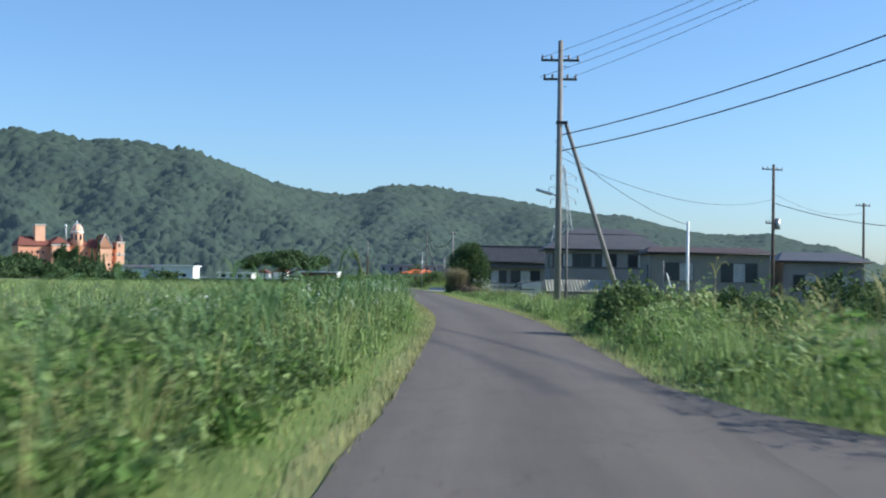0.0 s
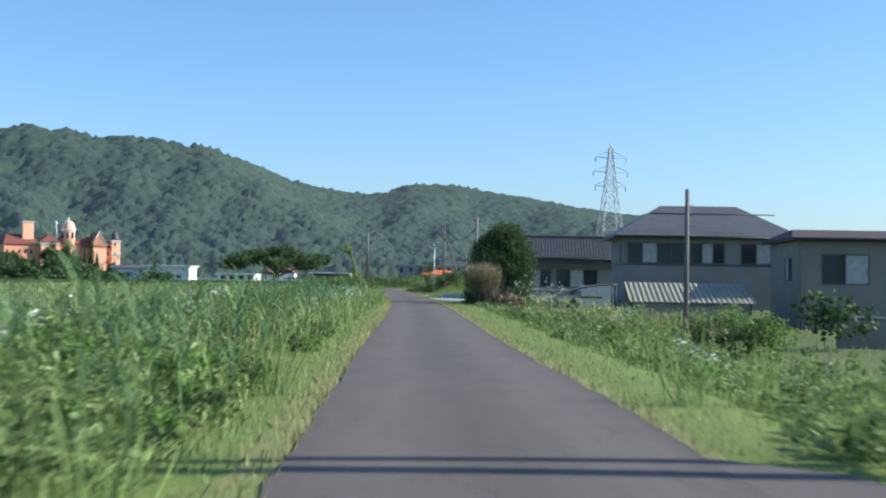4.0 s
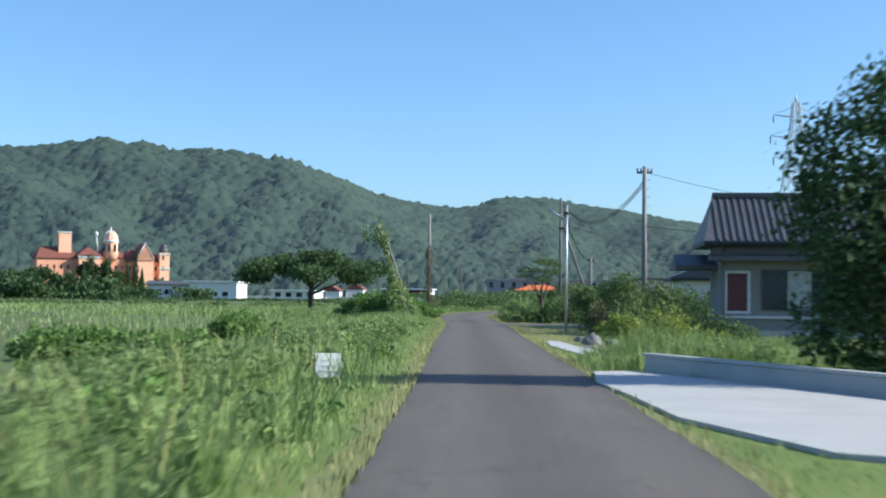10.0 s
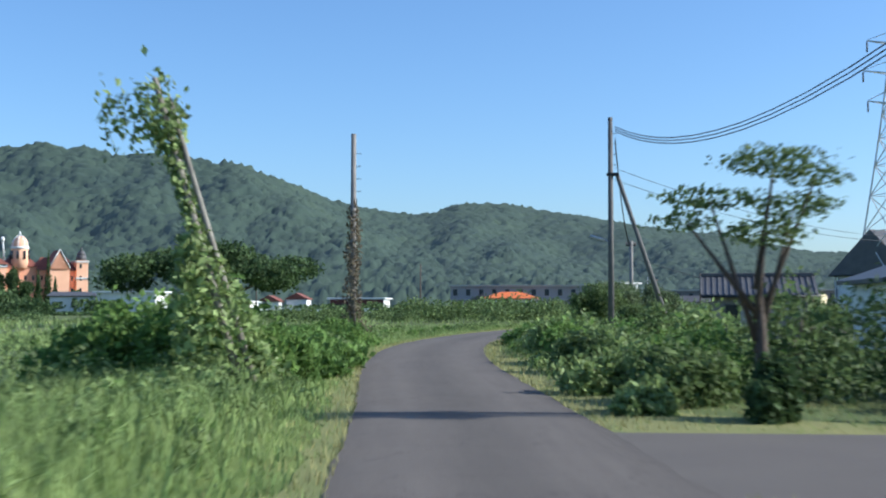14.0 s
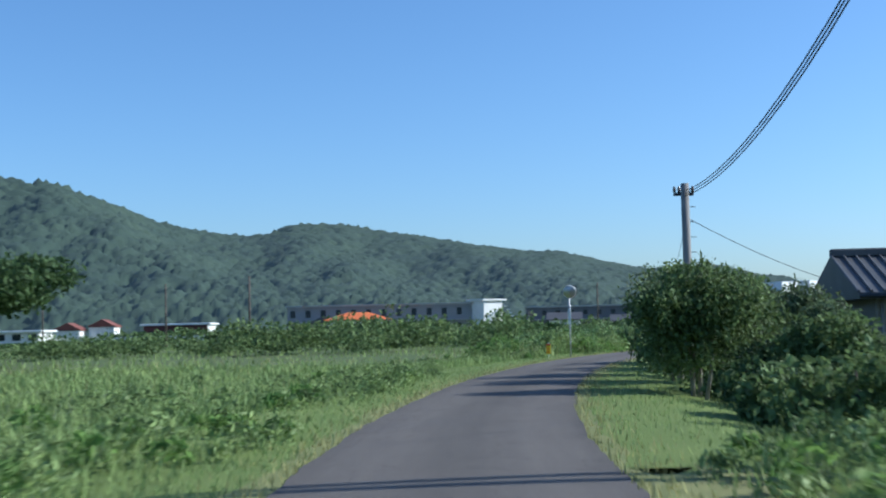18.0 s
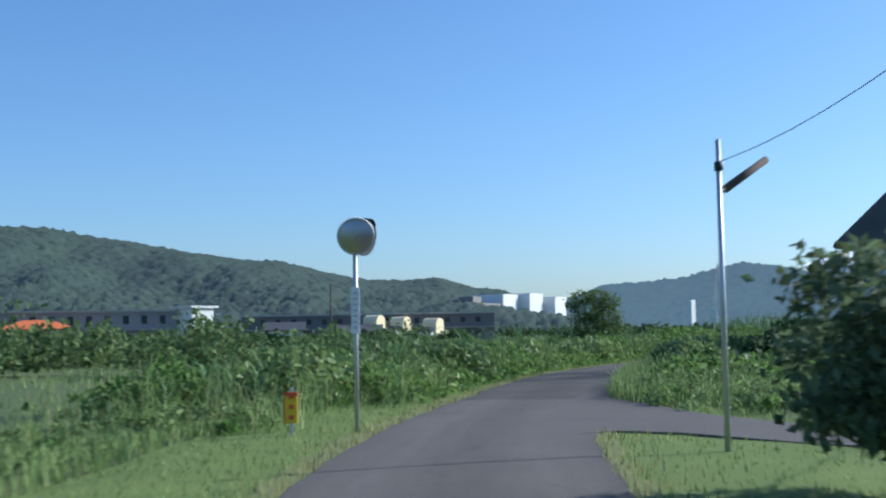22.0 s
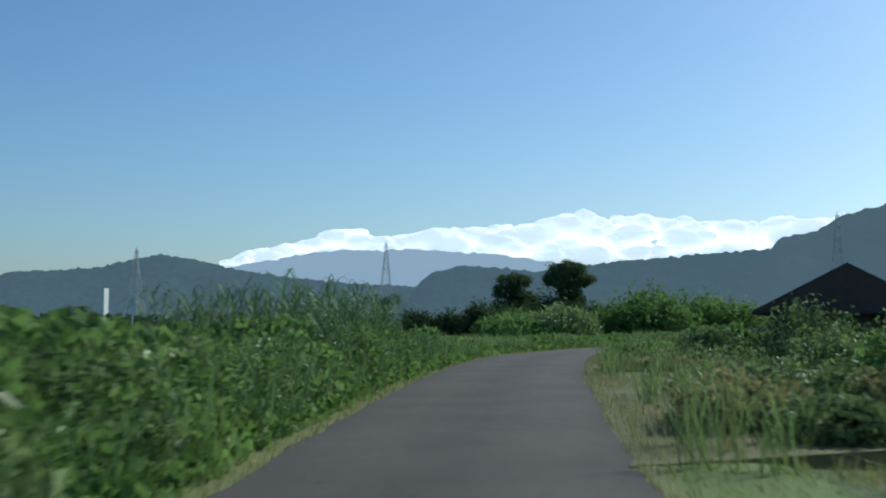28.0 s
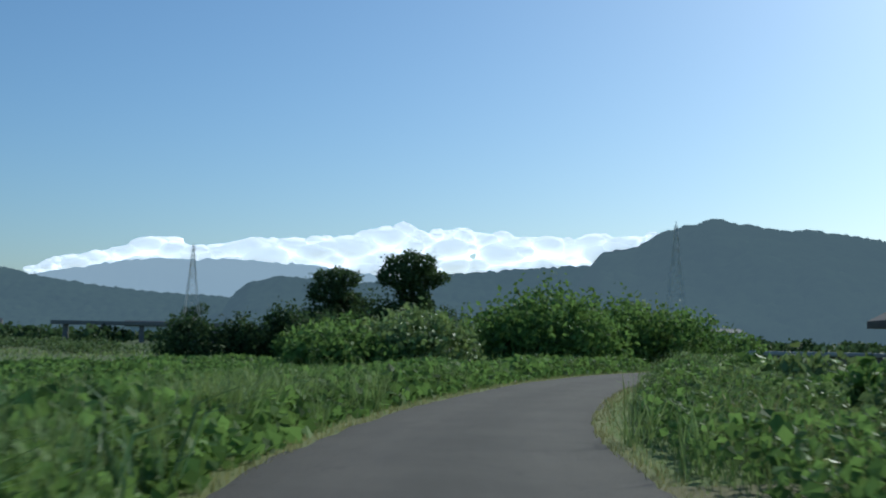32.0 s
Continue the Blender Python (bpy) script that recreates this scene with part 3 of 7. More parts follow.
def utility_pole(x, y, h, label, material=POLE_C, r0=0.17, r1=0.11, arms=(), turn=0.0, base=None, lean=(0, 0), transformer=None, lamp=None, brace=None):
    """A pole with cross arms (height, half length), perhaps a transformer, a street lamp (height, reach) and a leaning brace."""
    z = gz(x, y) if base is None else base
    e = thing("utility_pole", x, y, z, turn, label, "utility pole", "utility poles")
    part("pole", bar((0, 0, 0), (lean[0], lean[1], h - z), r0, r1, 12), material, e)
    for k, (za, half) in enumerate(arms):
        part("cross_arm", boxed(-half, half, 0.12, 0.21, za - z - 0.05, za - z + 0.05, 0.01), DARK_STEEL, e)
        for u in (-0.92, -0.45, 0.45, 0.92):
            bm = bar((u * half, 0.165, za - z + 0.05), (u * half, 0.165, za - z + 0.16), 0.04, 0.055, 8)
            tube(bm, (u * half, 0.165, za - z + 0.16), (u * half, 0.165, za - z + 0.24), 0.05, 0.025, 8)
            part("insulator", bm, CERAMIC, e)
    for k in range(0 if lean[0] else 4):
        zz = h - z - 0.7 - 0.45 * k
        part("step_bolt", bar((r1 * 0.6, 0, zz), (r1 + 0.18, 0, zz), 0.012, n=6), DARK_STEEL, e)
    if transformer:
        bm = bar((0.42, 0, transformer - z), (0.42, 0, transformer - z + 0.85), 0.24, 0.24, 14)
        tube(bm, (0.42, 0, transformer - z + 0.85), (0.42, 0, transformer - z + 0.93), 0.24, 0.15, 14)
        part("transformer", bm, STEEL, e, "grey steel transformer drum")
        part("bracket", boxed(0.05, 0.42, -0.06, 0.06, transformer - z + 0.1, transformer - z + 0.18), DARK_STEEL, e)
    if lamp:
        lz, reach = lamp[0] - z, lamp[1]
        a = part("lamp_arm", bar((0, 0, lz), (reach * 0.35, 0, lz + 0.12), 0.03, n=8), STEEL, e)
        bm = bar((reach * 0.3, 0, lz + 0.1), (reach, 0, lz + 0.3), 0.07, 0.06, 8)
        part("lamp_head", bm, STEEL, e, "slim grey fluorescent street lamp")
    if brace:
        bx, by, bt = brace
        part("brace_pole", bar((bx, by, -0.3), (0.26, 0.1, bt - z), 0.13, 0.09, 10), material, e, "slanting brace pole")
        part("brace_clamp", boxed(-0.16, 0.34, -0.16, 0.16, bt - z - 0.12, bt - z), DARK_STEEL, e)
    return e


utility_pole(8.08, 15.6, 12.1, "tall concrete utility pole with cross arms and a slanting brace", arms=((11.25, 0.85), (10.4, 0.75)), lamp=(5.15, -1.0), brace=(3.4, 1.2, 8.5), r0=0.16, base=-0.6)
utility_pole(29.8, 63.5, 11.4, "concrete utility pole with cross arms and a transformer", WOOD_POLE, arms=((11.0, 1.0), (6.5, 0.6)), transformer=6.0, turn=20)
utility_pole(17.8, 37.0, 5.2, "short white-painted pole standing in roadside weeds", WHITE_M, 0.1, 0.09)
utility_pole(12.35, 60.3, 5.6, "slim grey pole standing in roadside weeds", DARK_POLE, 0.12, 0.09)
utility_pole(2.65, 139.8, 8.3, "old concrete utility pole with cable brackets in a garden", arms=((8.0, 0.4),), r0=0.15, r1=0.11)
utility_pole(-2.15, 176.4, 9.6, "slim grey utility pole with a street lamp and a slanting brace", DARK_POLE, 0.14, 0.1, lamp=(4.2, -0.9), brace=(3.0, 1.0, 7.2))
utility_pole(0.63, 201.2, 5.6, "short grey utility pole rising behind shrubs", POLE_C, 0.13, 0.12, arms=((5.3, 0.3),))
utility_pole(48.0, 96.0, 10.5, "distant utility pole with cross arms behind houses", WOOD_POLE, arms=((10.2, 0.9),), turn=15)
utility_pole(18.0, 205.0, 6.0, "thin aerial mast behind a tiled house", STEEL, 0.03, 0.025)
for px, py, ph in ((-22.0, 300.0, 7.5), (22.0, 330.0, 7.0), (-60.0, 360.0, 9.0), (-36.0, 330.0, 8.0)):
    utility_pole(px, py, ph, "distant slim utility pole in the fields", WOOD_POLE, 0.13, 0.1)
# a thin white mast and slanting strut beside the hedge of the row house
mast = thing("flag_mast", 18.8, 52.0, gz(18.8, 52), 0, "thin pale mast with a slanting white strut", "mast")
part("mast", bar((0, 0, 0), (0, 0, 4.5), 0.045, 0.035), POLE_C, mast)
part("strut", bar((1.3, 0, 0), (0.25, 0, 3.6), 0.05, 0.05), WHITE_M, mast)

# the pole smothered in creeper, and the leaning pole
ivy = utility_pole(-11.8, 166.6, 7.6, "slim pole thickly clad in withered brown creeper", POLE_C, 0.12, 0.09)
lean_pole = utility_pole(-10.1, 143.4, 5.5, "pale twin-stemmed pole leaning over and overgrown with green creeper", PALE_BARK, 0.08, 0.05, lean=(-1.95, 1.3))
part("second_stem", bar((0.24, 0, 0), (-1.68, 1.28, 5.1), 0.06, 0.045), PALE_BARK, lean_pole)


def street_lamp(x, y, h, lamp_z, reach, label, base=None, r=0.05, head_m=STEEL):
    z = gz(x, y) if base is None else base
    e = thing("street_lamp", x, y, z, 0, label, "street lamp", "street lamps")
    part("post", bar((0, 0, 0), (0, 0, h - z), r, r * 0.8, 10), STEEL, e)
    part("arm", bar((0, 0, lamp_z - z), (reach[0] * 0.3, reach[1] * 0.3, lamp_z - z + 0.12), 0.02), STEEL, e)
    part("lamp_head", bar((reach[0] * 0.12, reach[1] * 0.12, lamp_z - z + 0.05), (reach[0], reach[1], lamp_z - z + 0.42), 0.05, 0.045, 8), head_m, e, "slim fluorescent lamp tube housing")
    part("collar", bar((0, 0, h - z - 0.35), (0, 0, h - z - 0.25), r * 1.5), DARK_STEEL, e)
    return e


street_lamp(-1.2, 121.6, 4.9, 4.3, (-0.62, 0.15), "slim grey steel street lamp on the grass verge")
street_lamp(2.54, 211.1, 3.55, 2.95, (0.72, 0.2), "slim grey street lamp post on a grass island", r=0.034, head_m=WOOD_POLE)


def traffic_mirror(x, y, z, h):
    e = thing("traffic_mirror", x, y, z, -18, "round double convex traffic mirror on a pale steel post", "traffic mirror")
    part("post", bar((0, 0, -0.1), (0, 0, h - z - 0.25), 0.034, 0.034, 12), STEEL, e)
    part("cap", bar((0, 0, h - z - 0.25), (0, 0, h - z - 0.22), 0.038, 0.025, 12), STEEL, e)
    for dx, dy, turn in ((0.02, -0.06, 0), (0.1, 0.1, 62)):
        holder = new("mirror")
        holder.parent = e
        holder.matrix_basis = pose(dx, dy, h - z - 0.3, 0, 0, turn) @ Matrix.Rotation(radians(9), 4, "X")
        rim = bmesh.new()
        rings = []
        for r, yy in ((0.235, -0.045), (0.26, -0.06), (0.26, 0.0), (0.19, 0.06), (0.02, 0.08)):
            rings.append([rim.verts.new((r * math.cos(k * math.tau / 28), yy, r * math.sin(k * math.tau / 28))) for k in range(28)])
        for a, b in zip(rings, rings[1:]):
            for k in range(28):
                rim.faces.new((a[k], a[(k + 1) % 28], b[(k + 1) % 28], b[k]))
        part("rim", rim, STEEL if turn == 0 else DARK_STEEL, holder, smooth=True)
        face = bmesh.new()
        rings = []
        for u in (0.0, 0.25, 0.5, 0.75, 1.0):
            r = 0.005 + 0.235 * u
            rings.append([face.verts.new((r * math.cos(k * math.tau / 28), -0.045 - 0.05 * (1 - u * u), r * math.sin(k * math.tau / 28))) for k in range(28)])
        for a, b in zip(rings, rings[1:]):
            for k in range(28):
                face.faces.new((b[k], b[(k + 1) % 28], a[(k + 1) % 28], a[k]))
        face.faces.new(rings[0])
        part("convex_mirror", face, MIRROR, holder, smooth=True)
        hood = bmesh.new()
        pts = []
        for k in range(13):
            a = radians(20 + 140 * k / 12)
            pts.append([hood.verts.new((0.272 * math.cos(a), yy, 0.272 * math.sin(a))) for yy in (0.0, -0.1 * math.sin(a))])
        for a, b in zip(pts, pts[1:]):
            hood.faces.new((a[0], a[1], b[1], b[0]))
        part("hood", hood, WHITE_M if turn == 0 else DARK_STEEL, holder)
    plate = boxed(-0.06, 0.06, -0.055, -0.043, 1.35, 2.0, 0.004)
    part("notice_plate", plate, WHITE_M, e)
    for k in range(7):
        part("lettering", boxed(-0.025, 0.025, -0.06, -0.054, 1.42 + 0.08 * k, 1.45 + 0.08 * k), STEEL, e)
    return e


traffic_mirror(-0.55, 215.8, 0.12, 3.13)
marker = thing("road_marker", -1.5, 215.6, 0.16, -18, "yellow reflective roadside marker with red lettering", "road marker")
part("panel", boxed(-0.085, 0.085, -0.012, 0.012, 0.12, 0.48, 0.006), YELLOW, marker)
part("upper_panel", boxed(-0.085, 0.085, -0.016, 0.014, 0.485, 0.54, 0.006), RED_M, marker)
part("red_edge", boxed(-0.1, -0.086, -0.016, 0.014, 0.12, 0.54), RED_M, marker)
part("stake", boxed(-0.02, 0.02, 0.014, 0.04, -0.2, 0.6), STEEL, marker)
for k in range(3):
    part("lettering", boxed(-0.035, 0.035, -0.02, -0.0155, 0.17 + 0.14 * k, 0.23 + 0.14 * k), RED_M, marker)

notice = thing("notice_sign", -4.65, 94.7, gz(-4.65, 94.7), 22, "small white notice board standing in verge weeds", "sign")
part("board", boxed(-0.22, 0.22, -0.012, 0.012, 0.1, 0.48, 0.008), WHITE_M, notice)
for u in (-0.17, 0.17):
    part("stake", boxed(u - 0.02, u + 0.02, 0.013, 0.04, -0.2, 0.46), WOOD_POLE, notice)
for k in range(3):
    part("lettering", boxed(-0.19 + 0.02 * k, 0.19 - 0.05 * k, -0.018, -0.013, 0.19 + 0.085 * k, 0.202 + 0.085 * k), STEEL, notice)


PYLON_M = mat("weathered_zinc", (0.62, 0.63, 0.62), 0.6, (0.5, 0.51, 0.51), 0.6, 0.6)


def pylon(x, y, h, w, arms, turn, label):
    """A lattice transmission tower: legs, braces, cross arms with hanging insulators."""
    z = gz(x, y)
    e = thing("pylon", x, y, z, turn, label, "pylon", "transmission towers")
    H = h - z
    half = lambda q: w / 2 * (1 - q) ** 1.15 * (0.86 + 0.14 * (1 - q)) + 0.35
    r = max(0.06, w * 0.013)
    levels = [0.0, 0.17, 0.31, 0.43, 0.53, 0.62, 0.7, 0.78, 0.86, 0.93, 1.0]
    for sx in (-1, 1):
        for sy in (-1, 1):
            part("leg", sweep(bmesh.new(), [(sx * half(a), sy * half(a), a * H) for a in levels], [r] * len(levels), 5), PYLON_M, e)
    for k, (sx, sy, tx, ty) in enumerate(((-1, -1, 1, -1), (1, -1, 1, 1), (1, 1, -1, 1), (-1, 1, -1, -1))):
        bm = bmesh.new()
        for a, b in zip(levels, levels[1:]):
            p, q = half(a), half(b)
            tube(bm, (sx * p, sy * p, a * H), (tx * q, ty * q, b * H), r * 0.6, r * 0.6, 4, False)
            tube(bm, (tx * p, ty * p, a * H), (sx * q, sy * q, b * H), r * 0.6, r * 0.6, 4, False)
            tube(bm, (sx * q, sy * q, b * H), (tx * q, ty * q, b * H), r * 0.5, r * 0.5, 4, False)
        part("lattice", bm, PYLON_M, e)
    part("peak", bar((0, 0, H), (0, 0, H * 1.04), 0.2, 0.05, 6), PYLON_M, e)
    for q, reach in arms:
        for s in (-1, 1):
            bm = bmesh.new()
            for sy in (-0.3, 0.3):
                tube(bm, (s * half(q), sy, q * H), (s * reach, 0, q * H + 0.2), r * 0.95, r * 0.7, 4, False)
                tube(bm, (s * half(q), sy, (q + 0.045) * H), (s * reach, 0, q * H + 0.25), r * 0.6, r * 0.4, 4, False)
            part("cross_arm", bm, PYLON_M, e)
            part("insulator_string", bar((s * reach, 0, q * H + 0.1), (s * reach, 0, q * H - 0.8), 0.08, 0.07, 6), CERAMIC, e)
    return e


pylon(26.5, 233.0, 26.4, 6.2, ((0.93, 2.9), (0.83, 3.3), (0.73, 2.9)), 12, "white-grey steel lattice transmission tower behind houses")
pylon(325.3, 598.0, 31.5, 6.5, ((0.9, 3.0), (0.8, 3.4), (0.7, 3.0)), 40, "distant grey lattice transmission tower")
pylon(374.8, 438.7, 36.0, 7.0, ((0.9, 3.0), (0.8, 3.4), (0.7, 3.0)), 40, "distant grey lattice transmission tower before a hill")
pylon(279.0, 703.6, 31.0, 7.0, ((0.9, 3.0), (0.8, 3.4), (0.7, 3.0)), 30, "distant faint lattice transmission tower")

# cables
for dz, sag in ((11.35, 1.5), (10.5, 1.4)):
    for u in (-0.7, 0.7):
        wire("cable", (7.9 + u, 15.8, dz), (30.0, -70.0, 13.5 + u), sag * 1.2)
for dz in (7.9, 7.2):
    wire("cable", (8.2, 15.6, dz), (24.0, -24.0, dz + 3.3), 0.9, r=0.03)
wire("cable", (7.9, 15.6, 7.6), (17.8, 37.0, 5.0), 0.5, r=0.014)
wire("cable", (7.9, 15.6, 7.0), (29.8, 63.5, 8.5), 1.2)
wire("cable", (29.8, 63.5, 9.0), (48.0, 96.0, 9.5), 0.9)
wire("cable", (29.8, 63.5, 8.2), (44.0, 60.0, 6.2), 0.7, r=0.03)
for u in (-0.12, 0.0, 0.12):
    wire("cable", (2.65, 139.8, 7.5 + u), (-1.95, 176.4, 9.1 + u * 0.8), 1.8, r=0.02)
    wire("cable", (-1.95, 176.4, 8.6 + u), (0.63, 201.2, 5.3 + u * 0.6), 1.15, r=0.016)
wire("cable", (2.65, 139.8, 5.2), (14.0, 134.0, 4.6), 0.3)
wire("cable", (2.65, 139.8, 8.0), (22.0, 148.0, 6.2), 0.6)
wire("cable", (0.63, 201.2, 4.6), (12.0, 215.0, 2.6), 0.3)
wire("cable", (0.63, 201.2, 4.6), (2.54, 211.1, 3.3), 0.4, r=0.006)
wire("cable", (-1.95, 176.4, 6.9), (16.0, 196.0, 5.2), 0.6)
wire("cable", (-1.95, 176.4, 7.4), (18.0, 205.0, 6.0), 0.6)

# ---- buildings ----


def gable(x0, x1, y0, y1, z0, z1, along_x=True, over=0.5, thick=0.18, hip=0.0):
    """A roof solid over a rectangle: two slopes, or four if hip shortens the ridge."""
    bm = bmesh.new()
    X0, X1, Y0, Y1 = x0 - over, x1 + over, y0 - over, y1 + over
    if along_x:
        my = (Y0 + Y1) / 2
        ridge = [(X0 + hip, my), (X1 - hip, my)]
    else:
        mx = (X0 + X1) / 2
        ridge = [(mx, Y0 + hip), (mx, Y1 - hip)]
    low = [bm.verts.new((x, y, z0)) for x, y in ((X0, Y0), (X1, Y0), (X1, Y1), (X0, Y1))]
    lip = [bm.verts.new((x, y, z0 + thick)) for x, y in ((X0, Y0), (X1, Y0), (X1, Y1), (X0, Y1))]
    a, b = (bm.verts.new((*r, z1)) for r in ridge)
    bm.faces.new(low[::-1])
    for k in range(4):
        bm.faces.new((low[k], low[(k + 1) % 4], lip[(k + 1) % 4], lip[k]))
    if along_x:
        for f in ((lip[0], lip[1], b, a), (lip[1], lip[2], b), (lip[2], lip[3], a, b), (lip[3], lip[0], a)):
            bm.faces.new(f)
    else:
        for f in ((lip[0], lip[1], a), (lip[1], lip[2], b, a), (lip[2], lip[3], b), (lip[3], lip[0], a, b)):
            bm.faces.new(f)
    return bm


def window(parent, face, u0, u1, z0, z1, x0, x1, y0, y1, frame_m=FRAME_M, panes=2, curtain=False, name="window"):
    """A framed window on a face (s: y0, n: y1, w: x0, e: x1) of a box, u along the face."""
    holder = new(name)
    holder.parent = parent
    t = 0.05

    def slab(a, b, c, d, out, depth):
        if face == "s":
            return boxed(a, b, y0 - out, y0 - out + depth, c, d)
        if face == "n":
            return boxed(a, b, y1 + out - depth, y1 + out, c, d)
        if face == "w":
            return boxed(x0 - out, x0 - out + depth, a, b, c, d)
        return boxed(x1 + out - depth, x1 + out, a, b, c, d)

    for a, b, c, d in ((u0, u1, z0, z0 + t), (u0, u1, z1 - t, z1), (u0, u0 + t, z0 + t, z1 - t), (u1 - t, u1, z0 + t, z1 - t)):
        part("frame", slab(a, b, c, d, 0.05, 0.09), frame_m, holder)
    w = (u1 - u0 - 2 * t) / panes
    for k in range(panes):
        a = u0 + t + k * w
        part("pane", slab(a + 0.02, a + w - 0.02, z0 + t, z1 - t, 0.015, 0.02), CURTAIN if curtain and k % 3 == 1 else PANE, holder)
        if k:
            part("mullion", slab(a - 0.02, a + 0.02, z0 + t, z1 - t, 0.04, 0.07), frame_m, holder)
    return holder


def house(x, y, turn, w, d, eave, ridge, wall_m, roof_m, label, along_x=True, hip=0.0, over=0.6, windows=(), z=None, name="house", frame_m=FRAME_M, band=None, ribs=0.0, group="houses"):
    """A house whose south-west corner stands at x, y. Windows: face, u0, u1, z0, z1, panes."""
    base = gz(x + w / 2, y + d / 2) if z is None else z
    e = thing(name, x, y, base, turn, label, "house" if name == "house" else "building", group)
    part("wall", boxed(0, w, 0, d, -0.5, eave - base, 0.02), wall_m, e)
    part("roof", gable(0, w, 0, d, eave - base, ridge - base, along_x, over, hip=hip), roof_m, e)
    for face, u0, u1, z0, z1, panes in windows:
        window(e, face, u0, u1, z0 - base, z1 - base, 0, w, 0, d, frame_m, panes, True)
    if band:
        part("band", boxed(-0.04, w + 0.04, -0.04, d + 0.04, band - base - 0.08, band - base + 0.08), frame_m, e)
    if ribs and along_x:
        my, zr, zl = d / 2, ridge - base, eave - base + 0.18
        n = int((w + 2 * over - 2 * hip) / ribs)
        for k in range(n + 1):
            xx = -over + hip + k * ribs
            part("tile_roll", bar((xx, -over, zl + 0.03), (xx, my, zr + 0.03), 0.045, n=5), roof_m, e)
        for yy in (my,):
            part("ridge_tiles", boxed(-over + hip, w + over - hip, yy - 0.16, yy + 0.16, zr - 0.05, zr + 0.2, 0.04), roof_m, e)
    part("gutter", bar((-over, -over - 0.05, eave - base + 0.08), (w + over, -over - 0.05, eave - base + 0.08), 0.06), DARK_STEEL, e)
    part("downpipe", bar((0.15, -0.08, -0.4), (0.15, -0.08, eave - base), 0.04), wall_m, e)
    return e


# two-storey house below the lane, with its solar-ridged hip roof
h2 = house(13.8, 97.4, 0, 12.3, 8.5, 4.85, 7.5, GREY_WALL, TILE, "two-storey grey plaster house with a dark hipped roof", hip=4.0, over=0.75,
           windows=(("s", 0.3, 4.6, 3.0, 4.5, 4), ("s", 4.9, 7.4, 3.0, 4.5, 3), ("s", 8.6, 11.9, 3.0, 4.5, 3), ("w", 1.5, 3.5, 3.0, 4.4, 2), ("s", 5.0, 8.0, -0.9, 0.9, 2)), band=2.9)
part("snow_rail", bar((2.0, -0.1, 6.9), (11.0, -0.1, 6.9), 0.05), DARK_STEEL, h2)
# corrugated lean-to roof before it
lean_to = thing("lean_to_shed", 11.9, 79.2, gz(15.4, 81), -5, "lean-to shed with a pale corrugated roof", "shed")
lb = gz(15.4, 81)
cor = bmesh.new()
prev = None
for k in range(97):
    xx = 7.3 * k / 96
    zz = 0.035 * math.cos(k * math.pi / 2)
    cur = [cor.verts.new((xx + (0.25 if j == 0 else 0), yy, zb - lb + zz)) for j, (yy, zb) in enumerate(((0.0, 0.4), (4.0, 1.55)))]
    if prev:
        cor.faces.new((prev[0], cur[0], cur[1], prev[1]))
    prev = cur
bmesh.ops.solidify(cor, geom=cor.faces[:], thickness=0.02)
part("corrugated_roof", cor, METAL_ROOF, lean_to)
for xx in (0.3, 3.6, 7.2):
    part("post", boxed(xx, xx + 0.1, 0.1, 0.2, -0.1, 0.33 - lb), WOOD_POLE, lean_to)
    part("back_post", boxed(xx, xx + 0.1, 3.8, 3.9, -0.1, 1.42 - lb), WOOD_POLE, lean_to)
part("front_wall", boxed(0.42, 7.18, 0.22, 0.3, -0.1, 0.3 - lb), POLE_C, lean_to)
part("back_wall", boxed(0.1, 7.2, 3.92, 4.0, -0.1, 1.4 - lb), GREY_WALL, lean_to)
# curved carport beside the house
cp = thing("carport", 9.6, 92.2, gz(10, 94), 0, "dark-framed carport with a curved roof", "carport")
cb = gz(10, 94)
for yy in (0.0, 2.6):
    bm = bmesh.new()
    pts = [(3.2, 1.35), (2.4, 1.3), (1.5, 1.22), (0.7, 1.1), (0.3, 0.9), (0.1, 0.62)]
    sweep(bm, [(a, yy, b - cb) for a, b in pts], [0.05] * 6, 8)
    part("roof_rib", bm, DARK_STEEL, cp)
    part("post", bar((3.1, yy, -0.2), (3.1, yy, 1.35 - cb), 0.06), DARK_STEEL, cp)
sheet = bmesh.new()
rows_ = [[sheet.verts.new((p[0], yy, p[1] - cb + 0.06)) for p in ((3.2, 1.35), (2.4, 1.3), (1.5, 1.22), (0.7, 1.1), (0.3, 0.9))] for yy in (0.0, 2.6)]
for k in range(4):
    sheet.faces.new((rows_[0][k], rows_[0][k + 1], rows_[1][k + 1], rows_[1][k]))
bmesh.ops.solidify(sheet, geom=sheet.faces[:], thickness=0.01)
part("roof_sheet", sheet, METAL_ROOF, cp)
part("beam", boxed(0.6, 2.2, -0.1, 0.0, 0.38 - cb, 0.5 - cb), DARK_STEEL, cp)
part("side_wall", boxed(1.0, 3.3, 3.4, 3.6, -0.2, 1.25 - cb), WHITE_WALL, cp)

house(7.6, 133.2, 0, 9.0, 7.0, 3.6, 6.0, WHITE_WALL, TILE, "white single-storey house with a grey tiled roof", windows=(("s", 1.2, 5.6, 1.6, 3.0, 4), ("s", 6.8, 8.4, 1.6, 3.1, 2)), hip=1.5, z=-0.3)
